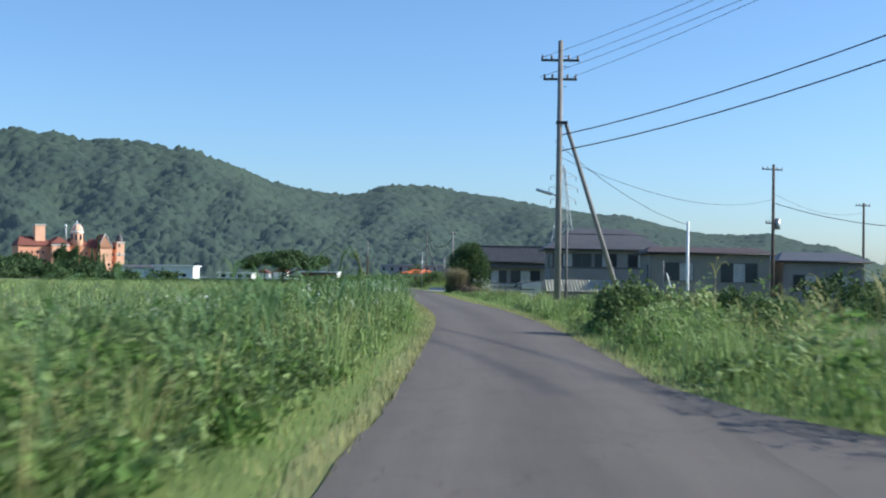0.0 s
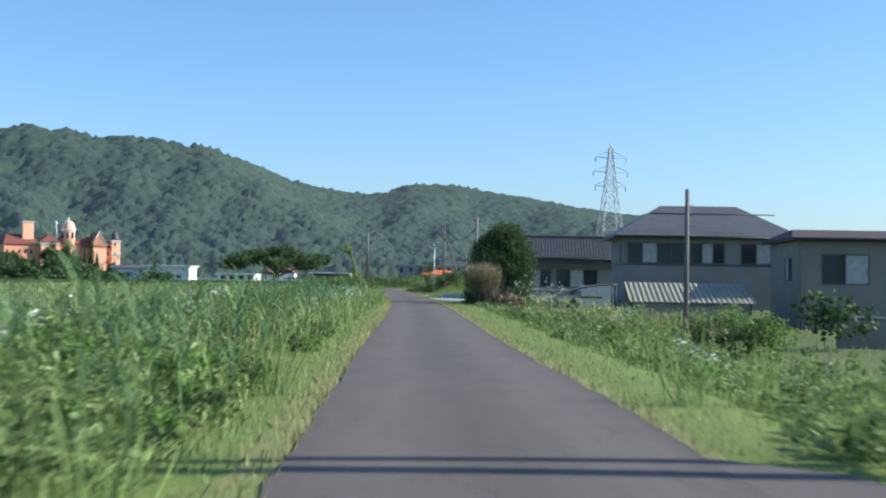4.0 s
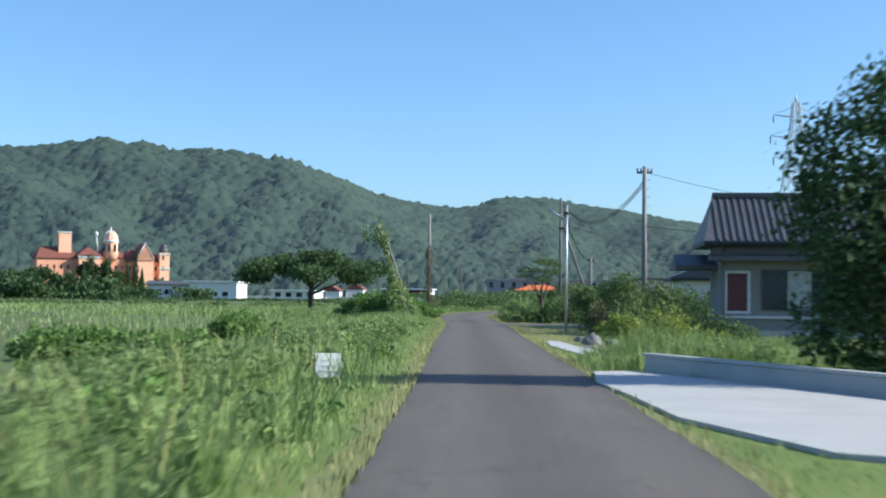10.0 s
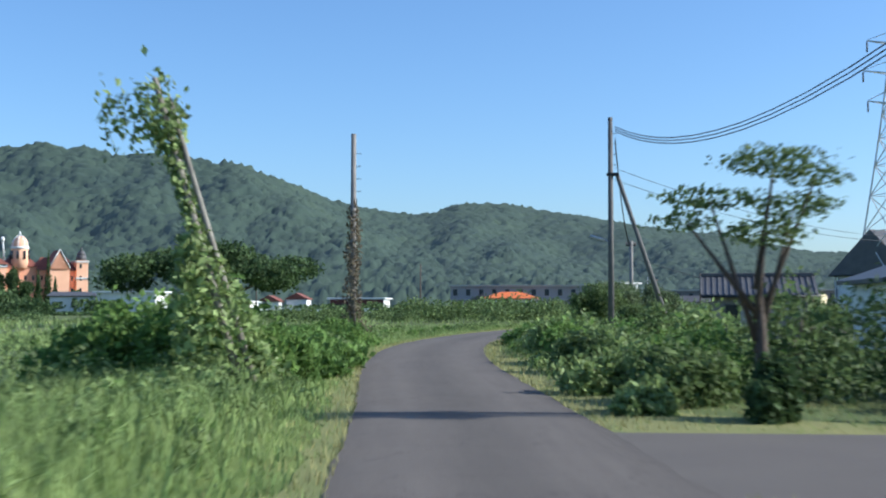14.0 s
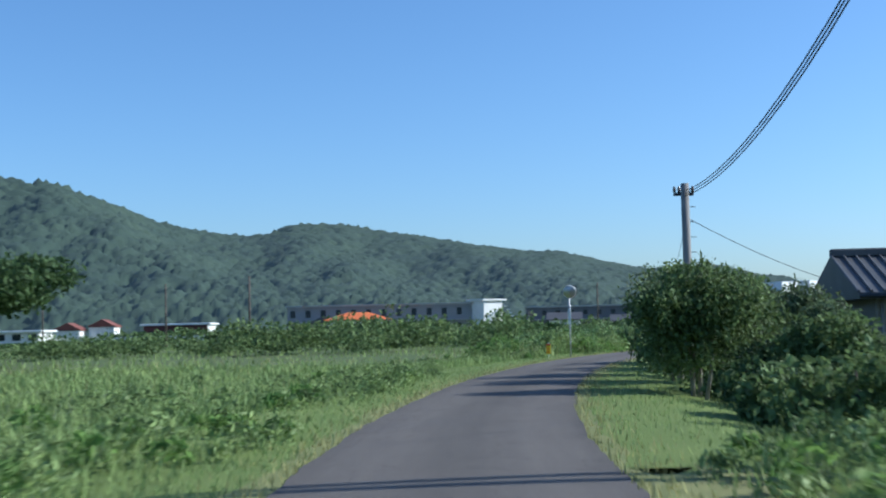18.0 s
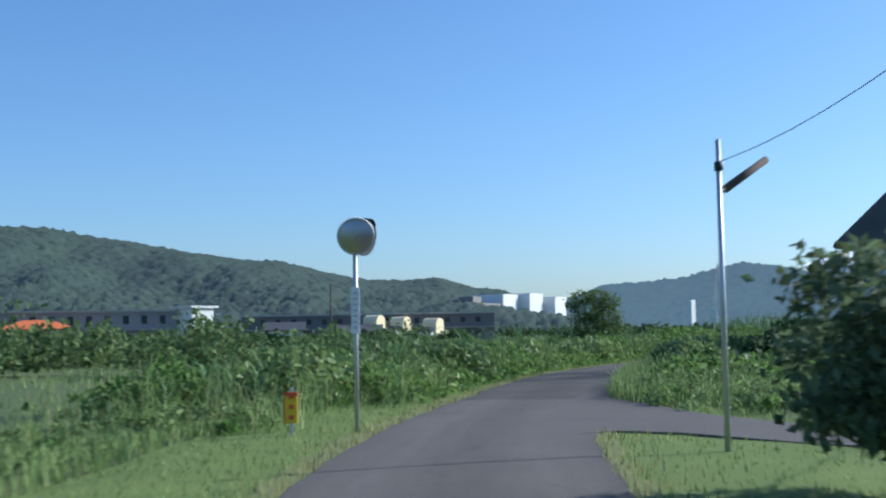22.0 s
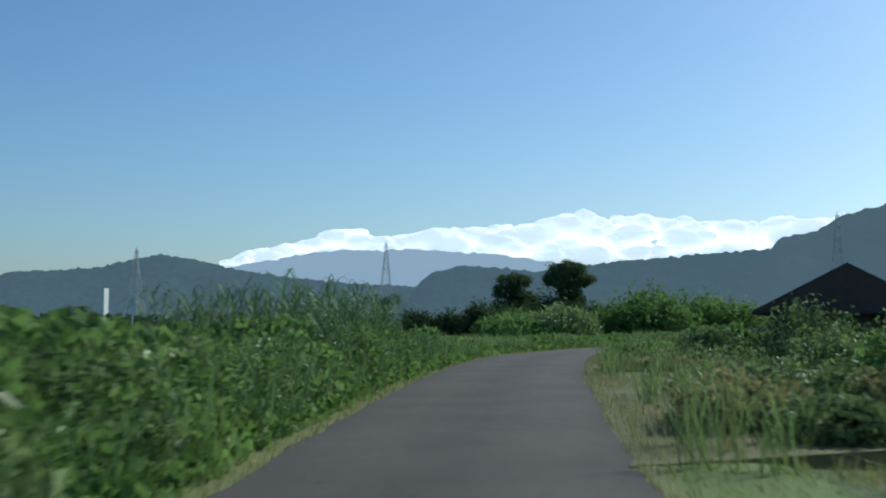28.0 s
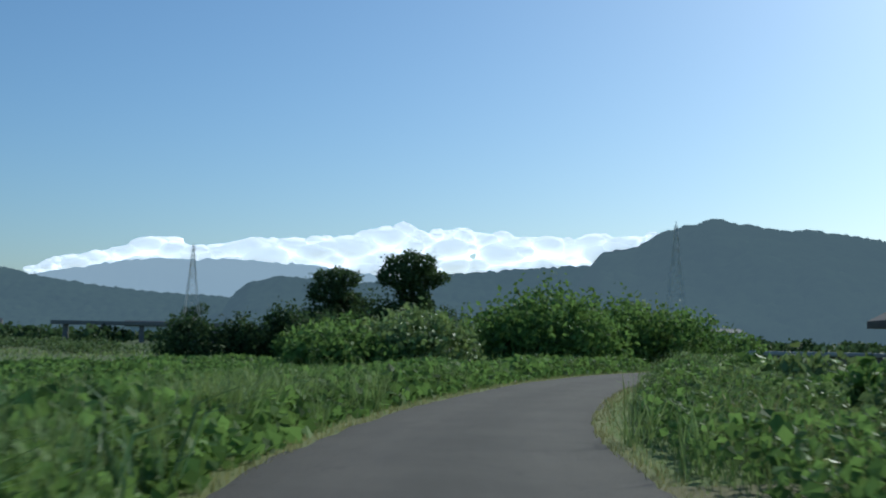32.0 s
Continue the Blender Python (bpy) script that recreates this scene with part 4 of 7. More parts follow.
# long cream row house seen beyond the braced pole
house(22.3, 80.5, 0, 11.6, 7.0, 4.2, 5.0, CREAM_WALL, BROWN_ROOF, "cream row house with a low dark roof", hip=1.0, over=0.5, windows=(("s", 1.4, 4.2, 1.6, 3.4, 2), ("s", 6.8, 10.4, 1.5, 3.4, 3), ("w", 1.5, 3.0, 1.8, 3.2, 2)))
house(35.5, 82.0, 0, 8.0, 7.0, 3.6, 4.7, GREY_WALL, TILE, "low grey house with a tiled roof", hip=1.5, windows=(("s", 1.0, 3.4, 0.8, 2.4, 2), ("s", 4.6, 7.0, 0.8, 2.4, 2)))
house(46.0, 70.0, 8, 9.0, 7.0, 3.2, 4.4, GREY_WALL, TILE, "low grey house with a tiled roof", hip=1.5, windows=(("s", 1.0, 3.4, 0.6, 2.2, 2), ("s", 4.6, 7.0, 0.6, 2.2, 2)))
house(27.0, 103.0, 0, 10.0, 8.0, 3.4, 5.6, GREY_WALL, TILE, "grey house with a tiled roof behind the others", hip=2.0)
low = thing("garden_wall", 20.5, 66.0, gz(24, 66), 0, "long low grey garden wall below the lane", "wall")
part("wall", boxed(0, 16, 0, 0.25, -0.4, 1.5, 0.02), GREY_WALL, low)
part("coping", boxed(-0.05, 16.05, -0.05, 0.3, 1.5, 1.58), CONCRETE, low)

# tiled house beside the garden
h3 = house(5.3, 129.1, 0, 11.5, 4.0, 3.75, 6.0, GREY_WALL, TILE, "grey plaster house with a ribbed tile roof and a maroon shutter", over=0.75, hip=0.6, z=-0.45,
           windows=(("s", 1.7, 4.9, 1.0, 2.75, 3), ("s", 5.4, 9.5, 1.0, 2.75, 3)), ribs=0.3, frame_m=FRAME_M)
sh = new("shutter_window")
sh.parent = h3
part("shutter", boxed(0.28, 1.12, -0.06, 0.02, 1.42, 3.02, 0.01), SHUTTER, sh, "maroon shutter panel")
for a, b, c, d in ((0.15, 1.25, 1.3, 1.42), (0.15, 1.25, 3.02, 3.14), (0.15, 0.28, 1.42, 3.02), (1.12, 1.25, 1.42, 3.02)):
    part("frame", boxed(a, b, -0.07, 0.02, c, d), PALE_FRAME, sh)
part("lower_eave", gable(-0.2, 11.5, -0.6, 0.0, 3.55, 3.85, True, 0.3), TILE, h3)
part("plinth", boxed(-0.06, 11.56, -0.06, 0.0, -0.4, 0.6), CONCRETE, h3)
part("sill_board", boxed(0.0, 11.5, -0.1, 0.0, 1.1, 1.22), PALE_FRAME, h3)
part("lean_roof", gable(-1.6, 0.0, 1.2, 3.6, 3.2, 3.9, True, 0.2), TILE, h3)
house(5.5, 152.0, 0, 5.5, 6.0, 2.6, 4.1, WHITE_WALL, TILE, "small white gabled outbuilding behind the garden", along_x=False, windows=(("s", 1.6, 4.4, 0.5, 2.0, 3),), z=-0.3, frame_m=PALE_FRAME)
house(9.5, 176.0, 0, 9.0, 6.5, 2.5, 4.4, WHITE_WALL, TILE, "white gabled house half hidden by a hedge", along_x=False, windows=(("s", 1.2, 4.0, 0.4, 2.0, 2), ("s", 5.0, 8.0, 0.4, 2.0, 2)), z=-0.4)
house(5.2, 198.6, -8, 5.6, 5.0, 2.0, 3.35, GREY_WALL, TILE, "low grey house with a ribbed tile roof behind shrubs", ribs=0.35, windows=(("s", 0.8, 3.4, 0.2, 1.6, 3), ("w", 1.0, 2.4, 0.2, 1.5, 2)), z=-0.9)
# gabled house at the bend, with a balcony
hb = house(21.65, 235.8, -50, 7.5, 5.0, 4.15, 8.2, WHITE_WALL, TILE, "two-storey white gabled house with a dark balcony at the bend", along_x=False, over=0.5, z=-0.7,
           windows=(("s", 2.4, 4.2, 3.0, 4.1, 2), ("s", 4.9, 6.6, 3.0, 4.1, 2), ("s", 2.4, 4.8, 0.3, 1.9, 2)))
part("balcony_floor", boxed(-0.42, 0.0, 0.2, 4.4, 3.0, 3.1), CONCRETE, hb)
part("balcony_rail", boxed(-0.42, -0.38, 0.2, 4.4, 3.95, 4.0), STEEL, hb)
part("balcony_panel", boxed(-0.41, -0.39, 0.3, 4.3, 3.1, 3.85), STEEL, hb)
for yy in (0.2, 4.3):
    part("balcony_post", boxed(-0.44, -0.34, yy, yy + 0.08, -0.2, 4.85), STEEL, hb)
# dark-roofed barns past the bend
house(69.0, 275.5, -62, 6.5, 8.0, 1.9, 4.15, WOOD_POLE, BROWN_ROOF, "dark barn with a steep brown roof in tall weeds", along_x=False, over=0.7, name="barn", group="barns", z=-0.4)
house(75.5, 271.5, -62, 7.0, 8.0, 2.0, 4.5, WOOD_POLE, BROWN_ROOF, "dark barn with a steep brown roof behind another", along_x=False, over=0.7, name="barn", group="barns", z=-0.4)
house(84.5, 281.0, -66, 4.0, 3.0, 1.5, 2.2, SHUTTER, BROWN_ROOF, "small dark brown hut in tall weeds", name="hut", group="huts", z=-0.5)
ruin = thing("retaining_wall", 85.5, 287.5, gz(86, 287), -66, "low pale weathered wall standing in weeds", "wall")
part("wall", boxed(0, 4.5, 0, 0.4, -0.5, 1.35, 0.05), POLE_C, ruin)
part("coping", boxed(-0.1, 4.6, -0.1, 0.5, 1.35, 1.5, 0.03), CONCRETE, ruin)

# concrete entrance pads and low walls on the garden side
tagged(part("side_lane", boxed(-5.6, 16.0, 132.6, 137.2, -0.4, ROAD_Z - 0.016, 0.02), ASPHALT), "short asphalt side lane joining the road", "road", kind="structure")
cw = thing("concrete_wall", 0.4, 98.2, gz(3, 95), -60, "low bare concrete retaining wall along a driveway", "wall")
part("wall", boxed(0, 10.0, 0, 0.16, -0.4, 0.42 - gz(3, 95), 0.015), CONCRETE, cw)
part("coping", boxed(-0.02, 10.02, -0.03, 0.19, 0.42 - gz(3, 95), 0.47 - gz(3, 95)), CONCRETE, cw)


def patch(name, pts, z, material, label, category):
    """A flat paved area of any outline."""
    if material is not GRAVEL:
        PAVED.append(pts)
    bm = bmesh.new()
    top = [bm.verts.new((x, y, z)) for x, y in pts]
    bot = [bm.verts.new((x, y, z - 0.3)) for x, y in pts]
    bm.faces.new(top)
    for k in range(len(pts)):
        bm.faces.new((top[k], bot[k], bot[(k + 1) % len(pts)], top[(k + 1) % len(pts)]))
    return tagged(part(name, bm, material), label, category, kind="structure")


PAVED = []


def inside(p, pts):
    """Which places lie inside an outline."""
    hit = np.zeros(len(p), bool)
    for (xa, ya), (xb, yb) in zip(pts, pts[1:] + pts[:1]):
        if ya != yb:
            hit ^= ((p[:, 1] > ya) != (p[:, 1] > yb)) & (p[:, 0] < (xb - xa) * (p[:, 1] - ya) / (yb - ya) + xa)
    return hit


patch("driveway", [(-0.5, 97.6), (0.2, 98.0), (2.8, 93.6), (3.6, 91.0), (3.0, 86.0), (1.4, 86.6), (0.3, 89.5), (-0.1, 92.5), (-0.5, 95.0)], ROAD_Z + 0.015, CONCRETE, "pale concrete driveway opening off the lane", "driveway")
patch("driveway_ramp", [(-1.75, 113.0), (-1.35, 112.9), (-0.8, 109.3), (-0.1, 105.8), (-0.7, 104.6), (-1.5, 109.4)], ROAD_Z - 0.012, CONCRETE, "narrow pale concrete strip before a garden entrance", "driveway")
patch("forecourt", [(-0.78, 109.3), (-0.08, 105.8), (4.0, 104.8), (6.0, 109.5), (2.5, 111.0), (-0.4, 110.6)], ROAD_Z - 0.017, ASPHALT, "grey asphalt forecourt of a house", "driveway")
patch("culvert_slab", [(5.2, 14.3), (6.6, 14.3), (6.2, 15.6), (5.0, 16.6)], ROAD_Z - 0.014, ASPHALT, "small worn asphalt apron at the lane edge", "slab")
patch("side_road_south", [(5.0, -34), (5.7, -15.0), (6.15, -22.5), (6.7, -26.2), (7.6, -28.8), (10.5, -31.5), (30, -38), (30, -44), (9, -46), (5, -50)], ROAD_Z - 0.012, ASPHALT, "asphalt mouth of a side road at a junction", "road")
patch("side_road_bend", [(0.6, 212.6), (3.0, 217.8), (5.9, 222.8), (5.4, 218.9), (5.0, 216.0), (5.2, 213.0), (8.8, 209.0), (15.0, 202.5), (13.0, 200.5), (6.2, 207.2), (3.7, 211.2), (3.1, 213.2), (2.5, 213.9), (1.9, 213.7)], ROAD_Z - 0.004, ASPHALT, "asphalt side road leaving at the bend", "road")
patch("gravel_yard", [(39.5, 262.0), (44.5, 266.3), (50.5, 271.3), (56.0, 275.6), (60.0, 273.0), (53.0, 263.0), (43.0, 254.0), (36.0, 252.0), (30.5, 253.5)], ROAD_Z - 0.016, GRAVEL, "bare packed gravel yard beside the lane", "yard")
patch("gravel_corner", [(22.5, 246.0), (27.5, 250.7), (32.0, 250.0), (40.0, 246.0), (40.0, 238.0), (28.0, 240.0)], ROAD_Z - 0.02, GRAVEL, "bare dry grass and gravel corner", "yard")

# ---- far buildings ----
# the orange hotel before the hill
hotel = thing("hotel", -181.8, 463.6, gz(-160, 480), 32, "orange stucco hotel with red roofs, gables and a pale cupola", "building")
hotel.scale = (0.69, 0.85, 1.03)
for x0, x1, y0, y1, h, m, nm in ((4, 23, 0, 14, 12.5, ORANGE_WALL, "west_wing"), (23, 33, -3, 12, 13.5, PALE_ORANGE, "middle_block"), (33, 46, -1, 12, 13, ORANGE_WALL, "centre_block"), (46, 62, -2, 12, 12, ORANGE_WALL, "east_wing"), (62, 67, -4, 6, 15, PALE_ORANGE, "corner_tower")):
    blk = part(nm, boxed(x0, x1, y0, y1, -0.5, h, 0.05), m, hotel)
    for f in range(3 if h < 15 else 4):
        for k in range(int((x1 - x0) / 3.2)):
            xa = x0 + 1.1 + 3.2 * k
            part("window", boxed(xa + 0.2, xa + 1.1, y0 - 0.08, y0 + 0.05, 1.9 + 3.6 * f, 3.2 + 3.6 * f), PANE, blk)
part("roof", gable(4, 23, 0, 14, 12.5, 16.5, True, 0.6, hip=3), RED_ROOF, hotel)
part("roof", gable(23, 33, -3, 12, 13.5, 16.5, False, 0.8, hip=4), RED_ROOF, hotel)
part("roof", gable(33, 46, -1, 12, 13, 16, True, 0.6, hip=3), RED_ROOF, hotel)
part("roof", gable(46, 62, -2, 12, 12, 16.0, True, 0.6, hip=3), RED_ROOF, hotel)
part("cornice", boxed(22.6, 33.4, -3.4, -3.0, 12.8, 13.5), WHITE_M, hotel)
for sx in (-1, 1):
    part("gable_trim", bar((54.5 + sx * 4.6, -5.45, 12.6), (54.5, -5.45, 18.1), 0.22, n=6), PALE_FRAME, hotel)
for zz in (5.0, 9.5, 14.4):
    part("tower_belt", boxed(61.7, 67.3, -4.3, 6.3, zz, zz + 0.5), PALE_FRAME, hotel)
part("gable_front", gable(50, 59, -5, 8, 12.5, 18.0, False, 0.2), RED_ROOF, hotel)
part("gable_wall", boxed(50.2, 58.8, -4.8, 6, -0.5, 12.5), PALE_ORANGE, hotel)
gw = bmesh.new()
gw.faces.new([gw.verts.new(p) for p in ((50.2, -5.35, 12.4), (58.8, -5.35, 12.4), (54.5, -5.35, 17.6))])
bmesh.ops.solidify(gw, geom=gw.faces[:], thickness=0.1)
part("gable_face", gw, PALE_ORANGE, hotel)
cap = bar((64.5, -1.5, 15), (64.5, -1.5, 16.6), 2.3, 2.0, 12)
tube(cap, (64.5, -1.5, 16.6), (64.5, -1.5, 17.9), 2.0, 1.1, 12)
tube(cap, (64.5, -1.5, 17.9), (64.5, -1.5, 19.2), 0.5, 0.1, 8)
part("tower_cap", cap, TILE, hotel, "dark rounded tower cap with a spike")
part("stair_block", boxed(14.5, 20.5, 3, 9, 11, 21.0, 0.05), PALE_ORANGE, hotel)
part("stair_coping", boxed(14.2, 20.8, 2.7, 9.3, 21.0, 21.4), PALE_FRAME, hotel)
cup = bar((39, 1, 12.5), (39, 1, 18.4), 3.7, 3.6, 16)
part("cupola", cup, PALE_ORANGE, hotel)
dm = bmesh.new()
bmesh.ops.create_uvsphere(dm, u_segments=16, v_segments=8, radius=3.5, matrix=Matrix.Translation((39, 1, 18.6)))
part("cupola_dome", dm, PALE_ORANGE, hotel, smooth=True)
part("cupola_ring", bar((39, 1, 18.2), (39, 1, 18.8), 3.95, 3.95, 16), WHITE_M, hotel)
for k in range(8):
    a = math.tau * (k + 0.5) / 8
    part("cupola_window", bar((39 + 3.68 * math.cos(a), 1 + 3.68 * math.sin(a), 15.2), (39 + 3.66 * math.cos(a), 1 + 3.66 * math.sin(a), 17.6), 0.55, 0.55, 8), PANE, hotel)
    part("dome_rib", sweep(bmesh.new(), [(39 + 3.55 * math.cos(u) * math.cos(a), 1 + 3.55 * math.cos(u) * math.sin(a), 18.6 + 3.55 * math.sin(u)) for u in (0.0, 0.4, 0.8, 1.2, 1.55)], [0.16] * 5, 5), WHITE_M, hotel)
part("lantern", bar((39, 1, 22.0), (39, 1, 23.4), 0.6, 0.2, 8), WHITE_M, hotel)
part("finial", bar((32.5, 0, 15), (31.6, 0, 21.5), 0.4, 0.3), WHITE_M, hotel)
part("dish", bar((31.7, -0.4, 20.6), (31.4, -0.9, 21.4), 0.9, 0.5, 10), WHITE_M, hotel)


BLOCK_WALL = mat("stained_grey_concrete", (0.36, 0.34, 0.34), 0.9, (0.28, 0.27, 0.27), 0.15, 0.7)


def long_block(x, y, turn, w, d, h, label, floors, wall_m=BLOCK_WALL, bay=3.4, stair=False):
    e = thing("apartment_block", x, y, gz(x, y), turn, label, "building", "apartment blocks")
    wall = part("wall", boxed(0, w, 0, d, -0.5, h, 0.04), wall_m, e)
    part("roof_slab", boxed(-0.4, w + 0.4, -0.5, d + 0.4, h, h + 0.35), CONCRETE, e)
    fh = h / floors
    for f in range(floors):
        part("gallery", boxed(0, w, -0.9, 0, f * fh - 0.08, f * fh + 0.12), CONCRETE, e)
        for k in range(int(w / bay)):
            xa = 0.7 + bay * k
            part("window", boxed(xa, xa + 1.1, -0.06, 0.05, f * fh + 1.1, f * fh + fh - 0.75), PANE, wall)
    if stair:
        tower = new("stair_tower")
        tower.parent = e
        tower.matrix_basis = pose(w - 0.5, -3.2, 0, 0, 0, 38)
        part("tower_wall", boxed(0, 5.6, 0, 5.0, -0.5, h + 0.6, 0.04), WHITE_WALL, tower, "white stair tower wall")
        part("tower_roof", boxed(-0.6, 6.4, -0.6, 5.4, h + 0.6, h + 0.95), WHITE_WALL, tower)
        bm = bmesh.new()
        for k in range(9):
            box(bm, w + 4.4 + 0.45 * k, w + 5.0 + 0.45 * k, -2.5, -0.5, h - 0.8 - 0.75 * k, h - 0.6 - 0.75 * k)
        part("outside_stair", bm, WHITE_M, e)
    return e


long_block(-27.5, 441.5, -1.5, 44.5, 9, 6.9, "long grey two-storey apartment block with a white stair tower", 2, stair=True)
# Darker copy of the wall concrete: this block's shade is in the colour.
long_block(30.0, 470.0, -14, 56.0, 9, 6.0, "long low dark apartment block with shaded galleries", 2, mat("shaded_concrete", (0.2, 0.19, 0.2), 0.9, (0.15, 0.145, 0.15), 0.15, 0.7))
CREAM_FRONT = mat("cream_front", (0.88, 0.74, 0.47), 0.8, (0.82, 0.68, 0.42), 0.5, 0.4)
for dx, dy, dz in ((56.5, 449.0, 5.7), (63.8, 455.0, 5.5), (70.3, 452.0, 5.0)):
    a = thing("arched_gable", dx, dy, gz(dx, dy), 42, "sunlit cream building front with a rounded arch gable", "building", "arched gables")
    bm = bmesh.new()
    pts = [(-1.6, 0)] + [(-1.6 * math.cos(radians(12 * k)), 1.7 + dz - 3.0 + 1.3 * math.sin(radians(12 * k))) for k in range(16)] + [(1.6, 0)]
    bm.faces.new([bm.verts.new((p, 0, q)) for p, q in pts])
    ex = bmesh.ops.extrude_face_region(bm, geom=bm.faces[:])
    bmesh.ops.translate(bm, verts=[v for v in ex["geom"] if isinstance(v, bmesh.types.BMVert)], vec=(0, 3.5, 0))
    part("arch_front", bm, CREAM_FRONT, a)
    part("side_wing", boxed(-3.2, 2.6, 0.4, 3.4, 0, dz - 2.8), WHITE_WALL, a)
    part("wing_roof", gable(-3.2, 2.6, 0.4, 3.4, dz - 2.8, dz - 1.9, True, 0.3), TILE, a)
house(-18.0, 424.0, 0, 13.0, 9.0, 3.2, 5.0, WHITE_WALL, ORANGE_ROOF, "house with a bright orange hipped roof among bushes", hip=5.0, over=0.8)
house(-22.0, 430.0, 0, 6.0, 6.0, 2.6, 4.4, WHITE_WALL, TILE, "small white house with a grey roof among bushes", along_x=False)
house(32.0, 444.0, -10, 7.0, 6.0, 2.4, 4.2, WHITE_WALL, TILE, "small white house with a grey roof among bushes")
house(46.0, 440.0, -10, 8.0, 6.0, 1.8, 3.4, WHITE_WALL, TILE, "small white house with a grey roof among bushes")
for sx, sy, w, hh, m in ((-56.5, 426.0, 13.5, 3.9, SHUTTER), (-83.0, 400.0, 12.0, 3.0, WHITE_WALL), (-105.0, 395.0, 14.0, 5.2, WHITE_WALL)):
    e = thing("storage_shed", sx, sy, gz(sx, sy), -4, "long low shed with a flat white roof", "shed", "storage sheds")
    part("wall", boxed(0, w, 0, 8, -0.4, hh - 0.5), m, e)
    part("roof", boxed(-0.7, w + 0.7, -0.8, 8.6, hh - 0.5, hh - 0.1, 0.05), WHITE_M, e)
    part("end_wall", boxed(w, w + 0.1, -0.2, 8, -0.4, hh - 0.5), WHITE_WALL, e)
    for k in range(4):
        part("window", boxed(1 + 3 * k, 2.6 + 3 * k, -0.05, 0.04, 1.0, 2.2), PANE, e)
gw = thing("garden_wall", -95.0, 405.0, gz(-70, 405), 3, "long low white wall before sheds", "wall")
part("wall", boxed(0, 62, 0, 0.3, -0.4, 1.2, 0.02), WHITE_M, gw)
part("coping", boxed(-0.1, 62.1, -0.1, 0.4, 1.2, 1.3), WHITE_M, gw)
for sx, sy, h in ((-66, 418, 4.6), (-72, 414, 4.0)):
    house(sx, sy, 0, 5.0, 6.0, h - 1.6, h, WHITE_WALL, RED_ROOF, "small white house with a red gabled roof", along_x=False, over=0.3)
house(-118.0, 400.0, 5, 14.0, 8.0, 3.6, 4.8, WHITE_WALL, TILE, "white house among trees at the foot of the hill", windows=(("s", 1, 3, 1.0, 2.4, 2), ("s", 5, 7, 1.0, 2.4, 2)))
# the white hospital blocks
hosp = thing("hospital", 228.0, 905.0, gz(260, 950), 46, "large white multi-storey building with sunlit blocks", "building")
for x0, x1, y0, h, m in ((0, 52, 6, 20, GREY_WALL), (48, 72, 5, 26, WHITE_M), (75, 98, -2, 27, WHITE_M), (102, 122, -9, 25, WHITE_M), (6, 44, -14, 12, GREY_WALL)):
    blk = part("block", boxed(x0, x1, y0, y0 + 24, -0.5, h, 0.1), m, hosp)
    for f in range(int(h / 4) if m == GREY_WALL else 0):
        for k in range(int((x1 - x0) / 9)):
            part("window", boxed(x0 + 3 + 9 * k, x0 + 5.2 + 9 * k, y0 - 0.1, y0 + 0.1, 1.6 + 4 * f, 2.8 + 4 * f), PANE, blk)
part("roof_house", boxed(10, 22, 8, 18, 20, 24), GREY_WALL, hosp)
tw = thing("advertising_tower", 214.0, 608.4, gz(214, 608), 30, "tall plain white sign tower in the distance", "tower")
part("panel", boxed(0, 2.8, 0, 1.2, 3.5, 12.0 - gz(214, 608), 0.05), WHITE_M, tw)
part("mast", boxed(0.9, 1.9, 0.3, 0.9, -0.3, 3.5), STEEL, tw)
house(236.0, 806.0, -20, 14.0, 9.0, 4.5, 8.2, GREY_WALL, TILE, "distant grey gabled building", along_x=False, windows=(("s", 5, 9, 1.5, 3.5, 2),))
for sx, sy, w in ((262, 640, 14), (300, 600, 20), (330, 560, 12)):
    house(sx, sy, -35, w, 7.0, 3.6, 5.4, WHITE_WALL, TILE, "distant low house with a grey roof")
board = thing("roadside_board", 93.2, 374.5, gz(93, 374), -50, "tall white board standing far across the field", "sign")
part("panel", boxed(-0.55, 0.55, -0.06, 0.06, 2.6, 5.0, 0.02), WHITE_M, board)
part("post", boxed(-0.08, 0.08, 0.06, 0.16, -0.4, 4.8), STEEL, board)
# the viaduct and a white post seen across the field near the end
via = thing("viaduct", 170.0, 452.0, gz(180, 450), -38, "low grey concrete viaduct far across the field", "bridge")
part("deck", boxed(0, 30, 0, 4, 3.0, 3.7, 0.05), POLE_C, via)
for k in range(5):
    part("pier", boxed(2 + 6.4 * k, 2.9 + 6.4 * k, 0.8, 3.2, -0.4, 3.0), POLE_C, via)
part("white_pier", boxed(24, 25.2, -0.6, 0.4, -0.4, 3.4), WHITE_WALL, via)
house(415.0, 520.0, -50, 26.0, 12.0, 5.5, 7.0, WHITE_WALL, METAL_ROOF, "distant long low building below the hill", name="warehouse", group="warehouses")
house(440.0, 470.0, -50, 22.0, 12.0, 5.0, 6.5, WHITE_WALL, TILE, "distant long low building below the hill", name="warehouse", group="warehouses")
lodge = thing("hillside_lodge", 200.0, 1730.0, 56.0, -8, "white villa high on the wooded hillside", "building")
part("wall", boxed(0, 34, 0, 14, -12, 7), WHITE_WALL, lodge)
part("roof", gable(0, 34, 0, 14, 7, 12, True, 2.0), WHITE_M, lodge)

# ---- leaves, trees and bushes ----


def unit(v):
    return v / np.maximum(np.linalg.norm(v, axis=-1, keepdims=True), 1e-6)


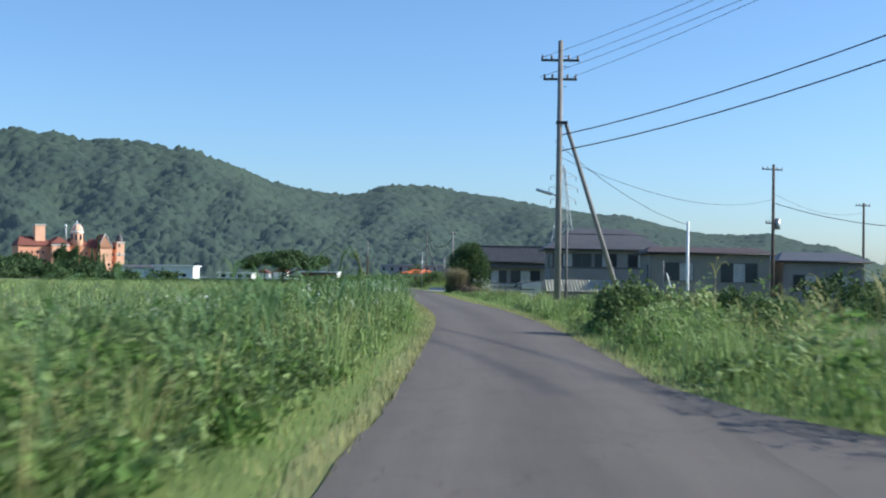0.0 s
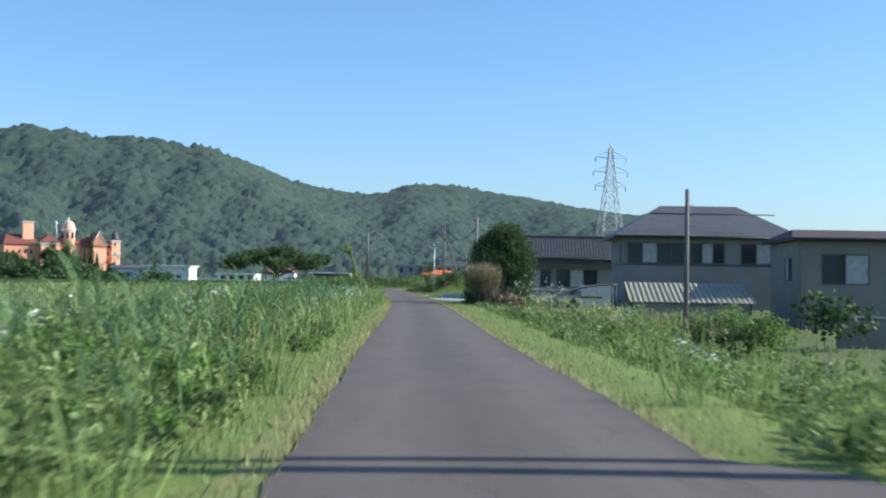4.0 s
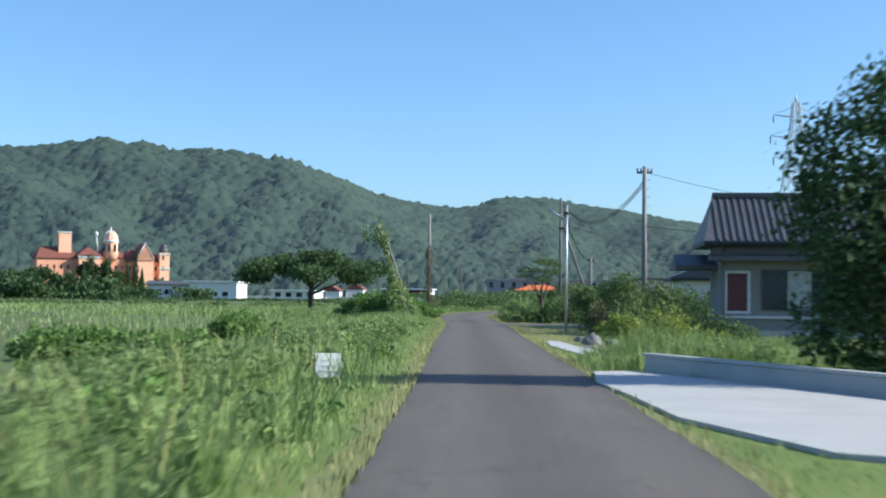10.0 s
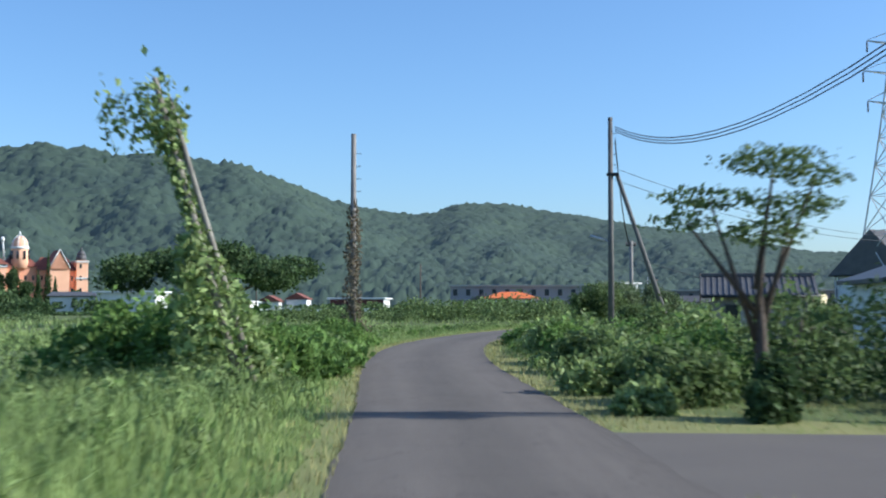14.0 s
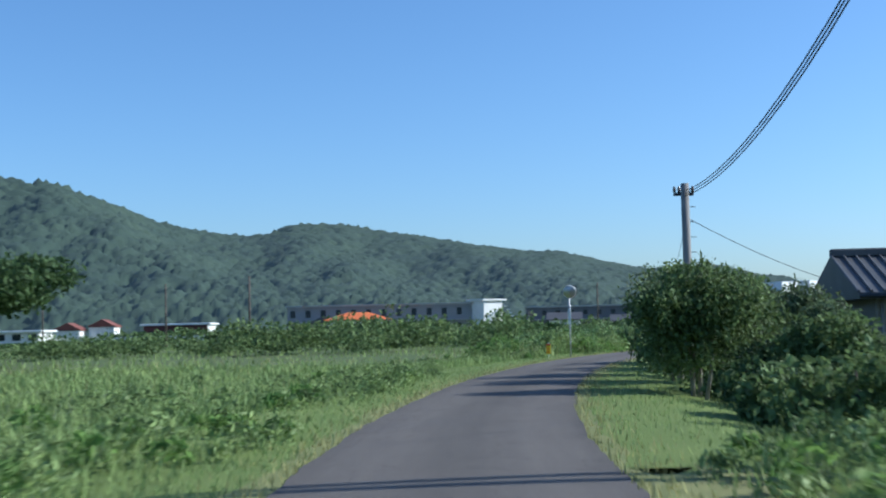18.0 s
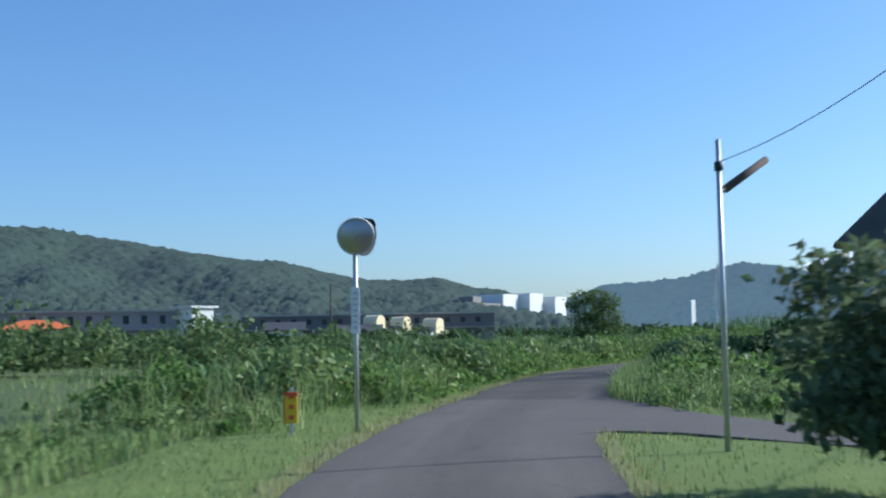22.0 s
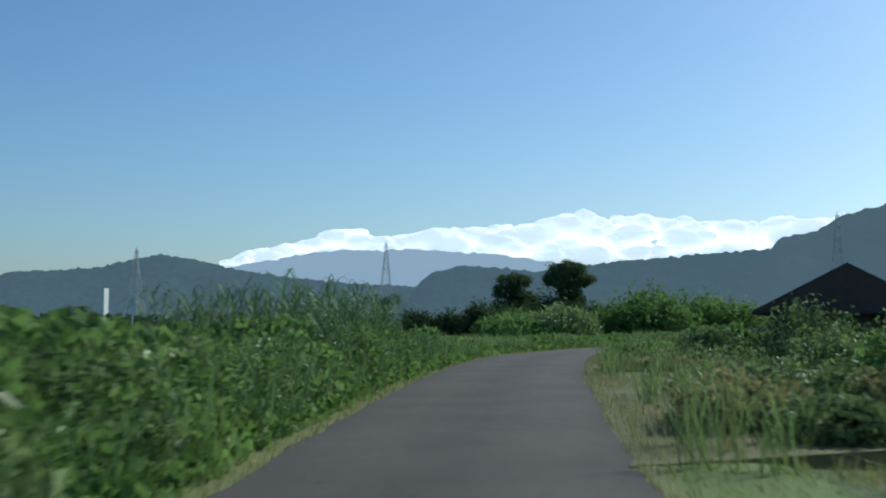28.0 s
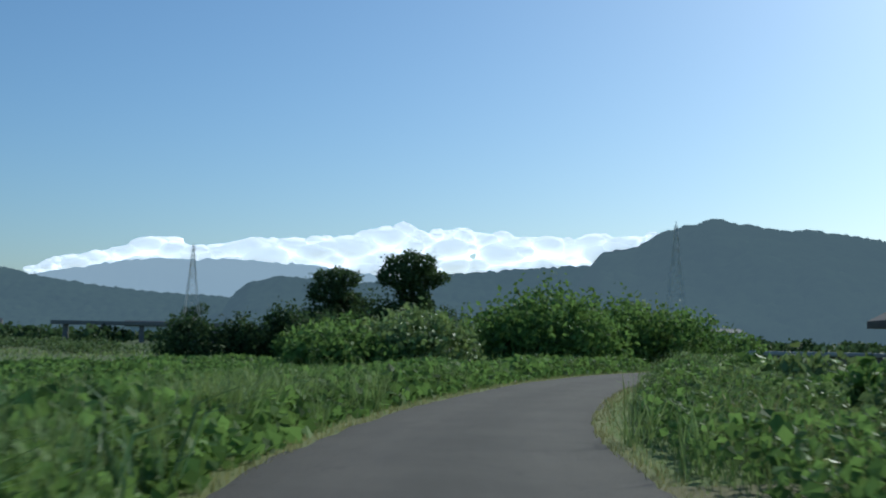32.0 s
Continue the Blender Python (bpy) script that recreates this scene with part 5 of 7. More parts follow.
def leaf_quads(p, size, rng, up=0.3, slim=0.6):
    """Pointed leaves at places p, turned at random, as arrays of corners and faces."""
    n = len(p)
    size = np.broadcast_to(np.asarray(size, float), (n,))[:, None]
    d = unit(rng.normal(size=(n, 3)) + np.array([0, 0, up]))
    w = unit(np.cross(d, rng.normal(size=(n, 3))))
    nrm = np.cross(d, w)
    v = np.stack([p - d * size * 0.5, p + w * size * slim * 0.5 + nrm * size * 0.08, p + d * size * 0.5, p - w * size * slim * 0.5 + nrm * size * 0.08], 1)
    f = np.arange(4 * n).reshape(n, 4)
    return v.reshape(-1, 3), f


def blade_quads(p, h, w, rng, bend=0.5):
    """Bent grass blades rising from places p."""
    n = len(p)
    h, w = np.broadcast_to(np.asarray(h, float), (n,))[:, None], np.broadcast_to(np.asarray(w, float), (n,))[:, None]
    a = rng.uniform(0, math.tau, n)
    lean = np.stack([np.cos(a), np.sin(a), np.zeros(n)], 1)
    b = rng.uniform(0, math.tau, n)
    side = np.stack([np.cos(b), np.sin(b), np.zeros(n)], 1)
    k = rng.uniform(0.1, bend, n)[:, None]
    z = np.array([0, 0, 1.0])
    mid = p + z * h * 0.6 + lean * h * k * 0.35
    tip = p + z * h * (1 - 0.45 * k) + lean * h * k
    v = np.stack([p - side * w * 0.5, p + side * w * 0.5, mid - side * w * 0.4, mid + side * w * 0.4, tip - side * w * 0.06, tip + side * w * 0.06], 1)
    i = 6 * np.arange(n)[:, None]
    f = np.concatenate([i + [0, 1, 3, 2], i + [2, 3, 5, 4]])
    return v.reshape(-1, 3), f


def short_blades(p, h, w, rng, bend=0.5):
    """Short or distant blades of grass, one bent sliver each."""
    n = len(p)
    a = rng.uniform(0, math.tau, n)
    side = np.stack([np.cos(a), np.sin(a), np.zeros(n)], 1) * (np.zeros(n) + w)[:, None]
    lean = np.stack([-np.sin(a), np.cos(a), np.zeros(n)], 1) * (rng.uniform(-1, 1, n) * bend * h * 0.6)[:, None]
    tip = p + lean + np.stack([np.zeros(n), np.zeros(n), np.zeros(n) + h], 1)
    return np.stack([p - side * 0.6, p + side * 0.6, tip], 1).reshape(-1, 3), np.arange(3 * n).reshape(-1, 3)


def lobes_fill(lobes, n, rng, hollow=0.55):
    """Places in and on a set of ellipsoid lobes (x, y, z, rx, ry, rz), most of them near the skin."""
    lobes = np.array(lobes, float)
    vol = (lobes[:, 3] * lobes[:, 5]) ** 1.1
    pick = rng.choice(len(lobes), n, p=vol / vol.sum())
    d = unit(rng.normal(size=(n, 3)))
    r = rng.uniform(hollow, 1.0, n) ** 0.5 * (0.86 + 0.22 * np.sin(d[:, 0] * 5 + pick) * np.sin(d[:, 1] * 6 + 2 * pick) + 0.13 * rng.normal(size=n))
    return lobes[pick, :3] + d * r[:, None] * lobes[pick, 3:]


def crown_lobes(w, h0, h1, rng, count=9, flat=False):
    """Uneven lobes that make a crown between two heights."""
    out = []
    zc, rz = (h0 + h1) / 2, (h1 - h0) / 2
    for k in range(count):
        a = rng.uniform(0, math.tau)
        q = rng.uniform(0, 0.62)
        zz = rng.uniform(-0.62, 0.62) if not flat else rng.uniform(-0.5, 0.6)
        fit_ = math.sqrt(max(0.1, 1 - zz * zz))
        s = rng.uniform(0.3, 0.46)
        out.append((w / 2 * q * fit_ * math.cos(a), w / 2 * q * fit_ * math.sin(a), zc + zz * rz, w / 2 * s * 1.05, w / 2 * s * 1.05, max(rz * s * (0.8 if flat else 1.0), 0.15)))
    return out


def tree(x, y, h, w, label, seed, n=5000, leaf=0.16, clear=0.25, trunk=0.14, leaf_m=TREE_LEAF, bark=BARK, name="tree", category="tree", lobes=None, flat=False, count=10, base=None, stems=1, group="", tufts=0):
    """A tapered trunk with limbs and a crown of many leaves. h is the crown's top over the plan's zero."""
    rng = np.random.default_rng(seed)
    z = (gz(x, y) if base is None else base) - 0.05
    H = h - z
    e = thing(name, x, y, z, 0, label, category, group)
    lobes = lobes or crown_lobes(w, H * clear, H, rng, count, flat)
    for s in range(stems):
        bm = bmesh.new()
        ox, oy = (rng.uniform(-0.5, 0.5) * w * 0.3, rng.uniform(-0.5, 0.5) * w * 0.3) if stems > 1 else (0, 0)
        top = Vector((ox * 1.3 + rng.uniform(-0.1, 0.1) * w * 0.4, oy * 1.3, H * 0.6))
        k1 = Vector((ox, oy, -0.2))
        k2 = k1.lerp(top, 0.5) + Vector((rng.uniform(-1, 1) * w * 0.03, rng.uniform(-1, 1) * w * 0.03, 0))
        sweep(bm, (k1, k2, top), (trunk, trunk * 0.75, trunk * 0.35), 8)
        part("trunk" if stems == 1 else "stem", bm, bark, e)
    for k, l in enumerate(lobes[: 7 if stems == 1 else 4]):
        part("limb", bar((0, 0, H * rng.uniform(0.25, 0.5)), l[:3], trunk * 0.45, trunk * 0.12, 6), bark, e)
    p = lobes_fill(lobes, n, rng)
    v, f = leaf_quads(p, leaf * rng.uniform(0.6, 1.4, n), rng)
    grid_part("crown", v, f, leaf_m, e)
    if tufts:
        p = lobes_fill(lobes, tufts, rng, 0.97)
        p = np.repeat(p[p[:, 2] > H * 0.35], 13, 0)
        d = unit(rng.normal(size=p.shape) + np.array([0, 0, 0.35]))
        w = unit(np.cross(d, np.array([0.0, 0.1, 1.0])))
        ln = rng.uniform(0.16, 0.3, len(p))[:, None]
        droop = np.array([0, 0, -0.06])
        v = np.stack([p, p + d * ln * 0.5 + w * 0.022, p + d * ln + droop, p + d * ln * 0.5 - w * 0.022], 1).reshape(-1, 3)
        grid_part("outer_foliage", v, np.arange(len(v)).reshape(-1, 4), leaf_m, e, "splayed narrow leaf tufts")
    return e


def bush(x, y, h, w, label, seed, n=2500, leaf=0.12, leaf_m=SHRUB_LEAF, name="bush", category="bush", group="", base=None):
    rng = np.random.default_rng(seed + 500)
    H = h - (gz(x, y) if base is None else base) + 0.05
    lobes = []
    for k in range(9):
        a, q = rng.uniform(0, math.tau), math.sqrt(rng.uniform(0.02, 1)) * 0.33
        top = 1.0 - 1.1 * q * rng.uniform(0.6, 1.2)
        lobes.append((w * q * math.cos(a), w * q * math.sin(a), H * top * 0.45, w * rng.uniform(0.17, 0.27), w * rng.uniform(0.17, 0.27), H * top * 0.54))
    return tree(x, y, h, w, label, seed, int(n * 0.68), leaf * 1.16, 0.02, 0.05, leaf_m, BARK, name, category, lobes=lobes, base=base, group=group)


def thicket(name, clumps, label, seed, per=220, leaf=0.5, leaf_m=TREE_LEAF, category="thicket"):
    """Many far clumps of foliage as one piece. Clumps: x, y, base, width, height."""
    rng = np.random.default_rng(seed)
    vs, fs, o = [], [], 0
    for x, y, b, w, h in clumps:
        lobes = [(x + rng.uniform(-0.3, 0.3) * w, y + rng.uniform(-0.3, 0.3) * w, b + h * rng.uniform(0.3, 0.68), w * rng.uniform(0.22, 0.36), w * rng.uniform(0.22, 0.36), h * rng.uniform(0.25, 0.36)) for _ in range(5)]
        p = lobes_fill(lobes, per, rng, 0.4)
        v, f = leaf_quads(p, leaf * rng.uniform(0.6, 1.4, per) * (0.6 + 0.4 * h / 4), rng, slim=0.8)
        vs.append(v)
        fs.append(f + o)
        o += len(v)
    return tagged(grid_part(name, np.concatenate(vs), np.concatenate(fs), leaf_m), label, category, kind="stuff")


# trees beside the lane
tree(4.75, 80.6, 5.2, 4.0, "dense dark evergreen tree overhanging the verge", 11, 30000, 0.11, 0.05, 0.15, count=14,
     lobes=[(0, 0, 4.75, 1.2, 1.2, 1.0), (-0.75, 0.2, 4.1, 1.05, 1.05, 0.95), (0.85, 0.2, 3.9, 1.1, 1.1, 1.0), (-0.75, -0.4, 3.2, 1.2, 1.2, 1.1), (0.8, -0.4, 2.9, 1.3, 1.3, 1.2), (-0.6, 0.3, 2.2, 1.25, 1.3, 1.2), (0.3, 0.3, 5.1, 0.75, 0.75, 0.55), (0.0, 0, 1.4, 1.5, 1.4, 1.1), (0.9, 0.3, 1.9, 1.1, 1.1, 1.0)])
tree(4.25, 95.6, 5.4, 4.0, "smaller dark evergreen tree behind the driveway wall", 12, 20000, 0.12, 0.05, 0.12,
     lobes=[(0.3, 0, 5.0, 1.2, 1.2, 0.85), (-0.7, 0.1, 4.1, 1.1, 1.1, 0.95), (0.9, 0, 4.2, 1.2, 1.2, 0.95), (-0.75, -0.2, 3.1, 1.25, 1.2, 1.0), (0.6, 0.3, 3.0, 1.4, 1.3, 1.1), (0.1, 0, 2.0, 1.5, 1.4, 1.0), (-0.5, 0.2, 1.4, 1.2, 1.1, 0.9), (0.9, 0.1, 1.3, 1.2, 1.2, 0.9)])
rng = np.random.default_rng(13)
withered = thing("withered_bush", 3.75, 74.9, gz(3.75, 74.9), 0, "withered brown bamboo-like bush on the verge slope", "bush")
stem_at = np.c_[rng.normal(size=(420, 2)) * 0.38, np.full(420, -0.05)]
v, f = blade_quads(stem_at, rng.uniform(1.3, 2.7, 420), 0.025, rng, 0.55)
grid_part("cane_thicket", v, f, BARK, withered)
a, q, zf = rng.uniform(0, math.tau, 11000), np.sqrt(rng.uniform(0, 1, 11000)), rng.beta(1.6, 1.2, 11000)
rad = q * (0.25 + 0.95 * zf)
v, f = leaf_quads(np.stack([rad * np.cos(a) - 0.35 * zf, rad * np.sin(a), zf * 2.75 * (1 - 0.22 * q * rng.uniform(0.3, 1.6, 11000))], 1), rng.uniform(0.1, 0.26, 11000), rng, 1.3, 0.16)
grid_part("foliage", v, f, BAMBOO_LEAF, withered, "dry narrow tan leaves")
bush(3.5, 78.2, 2.3, 2.2, "dark evergreen shrub behind the withered bush", 18, 6000, 0.12, TREE_LEAF)
bush(4.9, 73.4, 1.2, 2.4, "olive-brown scrubby bush on the verge slope", 14, 3500, 0.16, BROWN_LEAF)
bush(6.2, 74.6, 1.0, 2.4, "olive-brown scrubby bush on the verge slope", 15, 2500, 0.16, SHRUB_LEAF)
bush(3.0, 82.8, 1.3, 2.4, "low dark clipped bush by the driveway", 16, 2500, 0.1)
tree(-36.0, 236.0, 7.6, 24.0, "wide umbrella-shaped dark tree in the meadow", 17, 15000, 0.42, 0.4, 0.4,
     lobes=[(q * math.cos(a), q * math.sin(a), 6.7 - 0.026 * q * q + 0.5 * math.sin(3 * a + q), 2.9, 2.9, 1.25) for q, a in ((0, 0), (4, 0.3), (4, 1.7), (4, 2.9), (4, 4.4), (4, 5.4), (8, 0.0), (8, 0.9), (8, 2.1), (8, 3.1), (8, 4.0), (8, 4.9), (8, 5.7))])
for k, (sx, sy, hh, ww, m, lab) in enumerate((
        (0.6, 113.6, 1.2, 1.7, YELLOW_LEAF, "rounded yellow-green garden shrub"), (1.9, 114.4, 1.5, 1.9, YELLOW_LEAF, "rounded yellow-green garden shrub"), (3.4, 116.0, 1.3, 2.0, TREE_LEAF, "dark clipped garden pine"),
        (0.9, 117.4, 1.7, 1.9, SHRUB_LEAF, "rounded green garden shrub"), (2.4, 119.5, 2.1, 2.4, TREE_LEAF, "dark layered garden pine"), (0.4, 121.8, 1.9, 2.0, BROWN_LEAF, "reddish brown garden shrub"),
        (1.6, 124.0, 2.3, 2.4, BROWN_LEAF, "reddish brown garden shrub"), (3.6, 123.0, 2.0, 2.2, TREE_LEAF, "dark layered garden pine"), (0.2, 126.2, 1.8, 2.0, SHRUB_LEAF, "rounded green garden shrub"),
        (3.2, 112.8, 0.8, 1.5, YELLOW_LEAF, "low yellow-green garden shrub"), (4.9, 119.6, 0.9, 1.6, SHRUB_LEAF, "low green garden shrub"), (6.0, 113.0, 0.6, 2.0, SHRUB_LEAF, "low green garden shrub"))):
    bush(sx, sy, hh, ww, lab + " in a house garden", 30 + k, 2600, 0.1, m, name="garden_shrub", category="shrub", group="garden shrubs")
for k, (sx, sy, hh, ww) in enumerate(((1.0, 121.0, 2.45, 2.8), (2.6, 122.6, 2.4, 2.8), (-0.3, 124.6, 2.0, 2.0))):
    tree(sx, sy, hh, ww, "olive garden tree with layered tufts on a bare trunk", 45 + k, 4200, 0.1, 0.12, 0.08, SHRUB_LEAF, PALE_BARK, count=13, group="garden trees")


def boulder(x, y, w, h, seed):
    bm = bmesh.new()
    bmesh.ops.create_icosphere(bm, subdivisions=3, radius=0.5)
    for vert in bm.verts:
        q = vert.co.copy()
        vert.co += q * (0.5 * noise.noise(q * 2.2 + Vector((seed, 0, 0))) + 0.15 * noise.noise(q * 6 + Vector((0, seed, 0))))
        vert.co = Vector((vert.co.x * w, vert.co.y * w * 0.8, vert.co.z * h))
    ob = part("garden_stone", bm, STONE, smooth=True)
    ob.matrix_world = pose(x, y, gz(x, y) + h * 0.22, 0, 0, 40 * seed)
    return tagged(ob, "weathered grey boulder at a garden edge", "stone", "garden stones")


for k, (sx, sy, w, h) in enumerate(((-0.35, 111.2, 0.6, 0.5), (0.25, 111.5, 0.5, 0.35), (0.9, 111.6, 0.45, 0.35), (-0.7, 113.0, 0.35, 0.25), (1.6, 111.8, 0.5, 0.3))):
    boulder(sx, sy, w, h, k + 1)
# tall flowering weeds on the slope before the lean-to
slope = np.random.default_rng(61)
for k in range(24):
    sx, sy = 6.0 + 9.5 * (k % 8) / 7 + slope.uniform(-0.5, 0.5), 53.0 + 6.0 * (k // 8) + 0.55 * (k % 8) + slope.uniform(-1.2, 1.2)
    bush(sx, sy, slope.uniform(0.55, 0.95) - 0.012 * (70 - sy), slope.uniform(2.2, 3.2), "tall tangled weeds on the slope below the lane", 620 + k, 2600, 0.12, (LEAF, SHRUB_LEAF, LEAF, KUDZU)[k % 4], name="weed_clump", category="weeds", group="slope weeds")
for k, (sx, sy, hh, ww) in enumerate(((7.7, -9.2, 1.85, 2.2), (9.4, -8.0, 1.95, 2.6), (11.0, -9.5, 1.8, 2.4), (12.8, -6.0, 1.7, 3.0), (10.4, -3.0, 1.3, 2.4))):
    bush(sx, sy, hh, ww, "tall tangled weeds beside the lane", 660 + k, 3600, 0.12, (SHRUB_LEAF, LEAF)[k % 2], name="weed_clump", category="weeds", group="slope weeds")
# thin garden tree and the hedge
tree(-2.65, 139.2, 3.45, 2.1, "thin garden tree with a flat layered crown", 50, 2600, 0.075, 0.5, 0.1, SHRUB_LEAF, flat=True,
     lobes=[(0.25, 0, 3.3, 0.75, 0.6, 0.22), (-0.55, 0.1, 2.85, 0.7, 0.6, 0.16), (-0.85, 0, 2.55, 0.5, 0.5, 0.14), (0.5, 0.1, 2.75, 0.6, 0.6, 0.2), (0.1, -0.2, 2.4, 0.6, 0.5, 0.2), (0.75, 0, 3.1, 0.45, 0.45, 0.16)])
for k, (sx, sy, hh, ww) in enumerate(((-2.5, 139.0, 1.0, 0.9), (-3.9, 139.9, 0.6, 1.3), (-3.3, 141.6, 1.2, 1.9), (-4.2, 143.4, 0.9, 1.8), (-2.9, 143.6, 1.6, 2.2))):
    bush(sx, sy, hh, ww, "leafy green shrub at the side lane corner", 55 + k, 3000, 0.11, (TREE_LEAF, LEAF, SHRUB_LEAF, LEAF, KUDZU)[k], group="corner shrubs")
for k in range(7):
    bush(-1.2 + 1.75 * k, 143.2 + 0.7 * k, 2.3 + 0.25 * (k % 3), 2.9, "dark dense hedge bush at a garden edge", 60 + k, 3000, 0.11, TREE_LEAF if k % 2 else SHRUB_LEAF, name="hedge_bush", category="hedge", group="hedge bushes")
for k in range(4):
    bush(0.6 + 2.2 * k, 141.4 + 0.3 * k, 1.2, 2.3, "dark low hedge bush by the side lane", 70 + k, 2200, 0.11, TREE_LEAF if k else SHRUB_LEAF, name="hedge_bush", category="hedge", group="hedge bushes")
# shrubs of the verge past the side lane
for k, (s, off, hh, ww) in enumerate(((184, 3.3, 1.1, 2.0), (188, 3.4, 1.35, 2.2), (192, 3.6, 1.5, 2.4), (196, 3.8, 1.6, 2.6), (200, 3.7, 1.3, 2.4), (204, 3.6, 1.1, 2.0), (190, 6.2, 1.7, 3.0), (198, 6.6, 2.0, 3.2))):
    q = along(s, off)
    bush(q[0], q[1], hh, ww, "leafy green roadside shrub on the verge", 80 + k, 3000, 0.13, (LEAF, SHRUB_LEAF, KUDZU)[k % 3], group="roadside shrubs")
# the row of round trees with pale stems in the bend
row = [(-2.25, 190.3, 2.85, 4.2), (-1.0, 194.0, 3.1, 4.2), (-0.2, 197.8, 3.05, 3.9), (1.9, 200.6, 3.1, 3.4), (-0.2, 187.6, 1.8, 3.0), (1.3, 191.8, 2.0, 3.2), (2.2, 196.0, 2.4, 3.4)]
row = row + [(2.0, 206.5, 2.1, 4.2), (3.4, 204.8, 2.4, 4.2), (1.4, 202.6, 2.35, 3.2)]
for k, (sx, sy, hh, ww) in enumerate(row):
    tree(sx, sy, hh, ww, "round bushy tree with several pale stems on the bank", 100 + k, 12000, 0.11, 0.16, 0.05, BANK_LEAF if k % 4 else SHRUB_LEAF, PALE_BARK, stems=4, count=17, group="bank trees", tufts=150)
for k, (s, off) in enumerate(((226, 5.4), (228.5, 5.3), (232, 5.2), (235.5, 5.6), (229, 8.0), (233, 8.0))):
    q = along(s, off)
    bush(q[0], q[1], 1.0 + 0.2 * (k % 3), 3.2, "dark undergrowth beneath the bank trees", 210 + k, 2600, 0.12, TREE_LEAF, name="undergrowth", group="undergrowth bushes")
for k, (s, off, hh, ww) in enumerate(((206, 3.3, 1.15, 2.6), (209, 3.6, 1.2, 2.6), (212, 4.2, 1.0, 2.4), (208, 6.2, 1.4, 3.2), (213, 6.8, 1.0, 3.0), (222.5, 5.4, 1.55, 2.6), (221, 7.2, 1.4, 2.8), (224, 4.9, 1.2, 2.0))):
    q = along(s, off)
    bush(q[0], q[1], hh, ww, "leafy green roadside shrub on the verge", 220 + k, 3400, 0.13, SHRUB_LEAF if k % 3 else KUDZU, group="roadside shrubs")
# creeper on the poles
rng = np.random.default_rng(5)
n = 2600
zz = rng.uniform(0, 5.2, n)
aa = rng.uniform(0, math.tau, n)
rr = np.interp(zz, [0, 0.5, 1.5, 4.0, 5.2], [0.75, 0.65, 0.45, 0.32, 0.12]) * np.sqrt(rng.uniform(0.1, 1, n)) * (0.75 + 0.45 * np.sin(3.1 * zz + 2 * np.sin(aa)) * np.sin(2 * aa + 1.7 * zz))
v, f = leaf_quads(np.stack([rr * np.cos(aa), rr * np.sin(aa), zz], 1), rng.uniform(0.06, 0.17, n), rng, up=-0.8, slim=0.45)
grid_part("creeper", v, f, BROWN_LEAF, ivy, "withered brown creeper")
n = 2600
u = np.where(rng.uniform(size=n) < 0.62, rng.uniform(0, 0.5, n) ** 1.15, rng.uniform(0.45, 1, n))
u = np.where((u > 0.55) & (u < 0.78) & (rng.uniform(size=n) < 0.5), u + 0.24, u)
rr = np.interp(u, [0, 0.2, 0.42, 0.55, 0.78, 0.92, 1.0], [1.2, 0.8, 0.42, 0.16, 0.18, 0.5, 0.3]) * np.sqrt(rng.uniform(0.1, 1, n))
aa = rng.uniform(0, math.tau, n)
hook = np.clip((u - 0.85) / 0.15, 0, 1) * (rng.uniform(size=n) < 0.5)
q = np.stack([-1.95 * u + rr * np.cos(aa) - 0.1 * (u < 0.5) - 0.75 * hook, 1.3 * u + rr * np.sin(aa), 5.3 * u + 0.2 * rng.normal(size=n) * (u > 0.8) - 0.9 * hook * rng.uniform(0, 1, n)], 1)
v, f = leaf_quads(q, rng.uniform(0.1, 0.22, n), rng)
grid_part("creeper", v, f, LEAF, lean_pole, "green climbing creeper")
for k, (sx, sy, hh, ww) in enumerate(((-11.2, 145.2, 2.3, 2.8), (-12.7, 146.4, 2.0, 3.4), (-10.1, 145.2, 1.3, 1.9), (-9.6, 147.0, 0.7, 1.3), (-13.9, 146.2, 1.3, 2.6), (-9.9, 149.0, 0.7, 1.5), (-10.5, 150.5, 0.9, 2.6), (-14.5, 155.0, 1.1, 3.0), (-12.2, 165.6, 1.2, 2.2), (-15.5, 128.0, 0.9, 3.2), (-13.0, 119.5, 0.9, 2.6), (-10.8, 104.0, 0.8, 3.6), (-14.5, 108.0, 0.8, 3.4))):
    bush(sx, sy, hh, ww, "dense green creeper-covered bush in the meadow", 120 + k, 4500, 0.15, KUDZU, group="meadow bushes")
# trees and bushes near the end
tree(25.6, 267.2, 4.0, 6.2, "small leafy tree rising from roadside scrub", 140, 11000, 0.14, 0.2, 0.12, SHRUB_LEAF,
     lobes=[(-0.9, 0, 3.75, 0.9, 0.9, 0.5), (0.2, 0.1, 3.85, 0.95, 0.9, 0.5), (1.0, 0, 3.5, 0.7, 0.8, 0.55), (-0.4, 0, 3.0, 1.2, 1.1, 0.8), (0.6, 0, 2.6, 1.3, 1.1, 0.8), (-1.5, 0, 3.3, 0.5, 0.5, 0.35), (-0.6, 0, 1.9, 1.2, 1.1, 0.9), (1.2, 0, 1.5, 1.2, 1.1, 0.8), (-1.6, 0, 1.1, 1.3, 1.2, 0.8), (0.2, 0, 0.9, 1.8, 1.4, 0.8), (2.2, 0, 0.8, 1.2, 1.0, 0.7)])
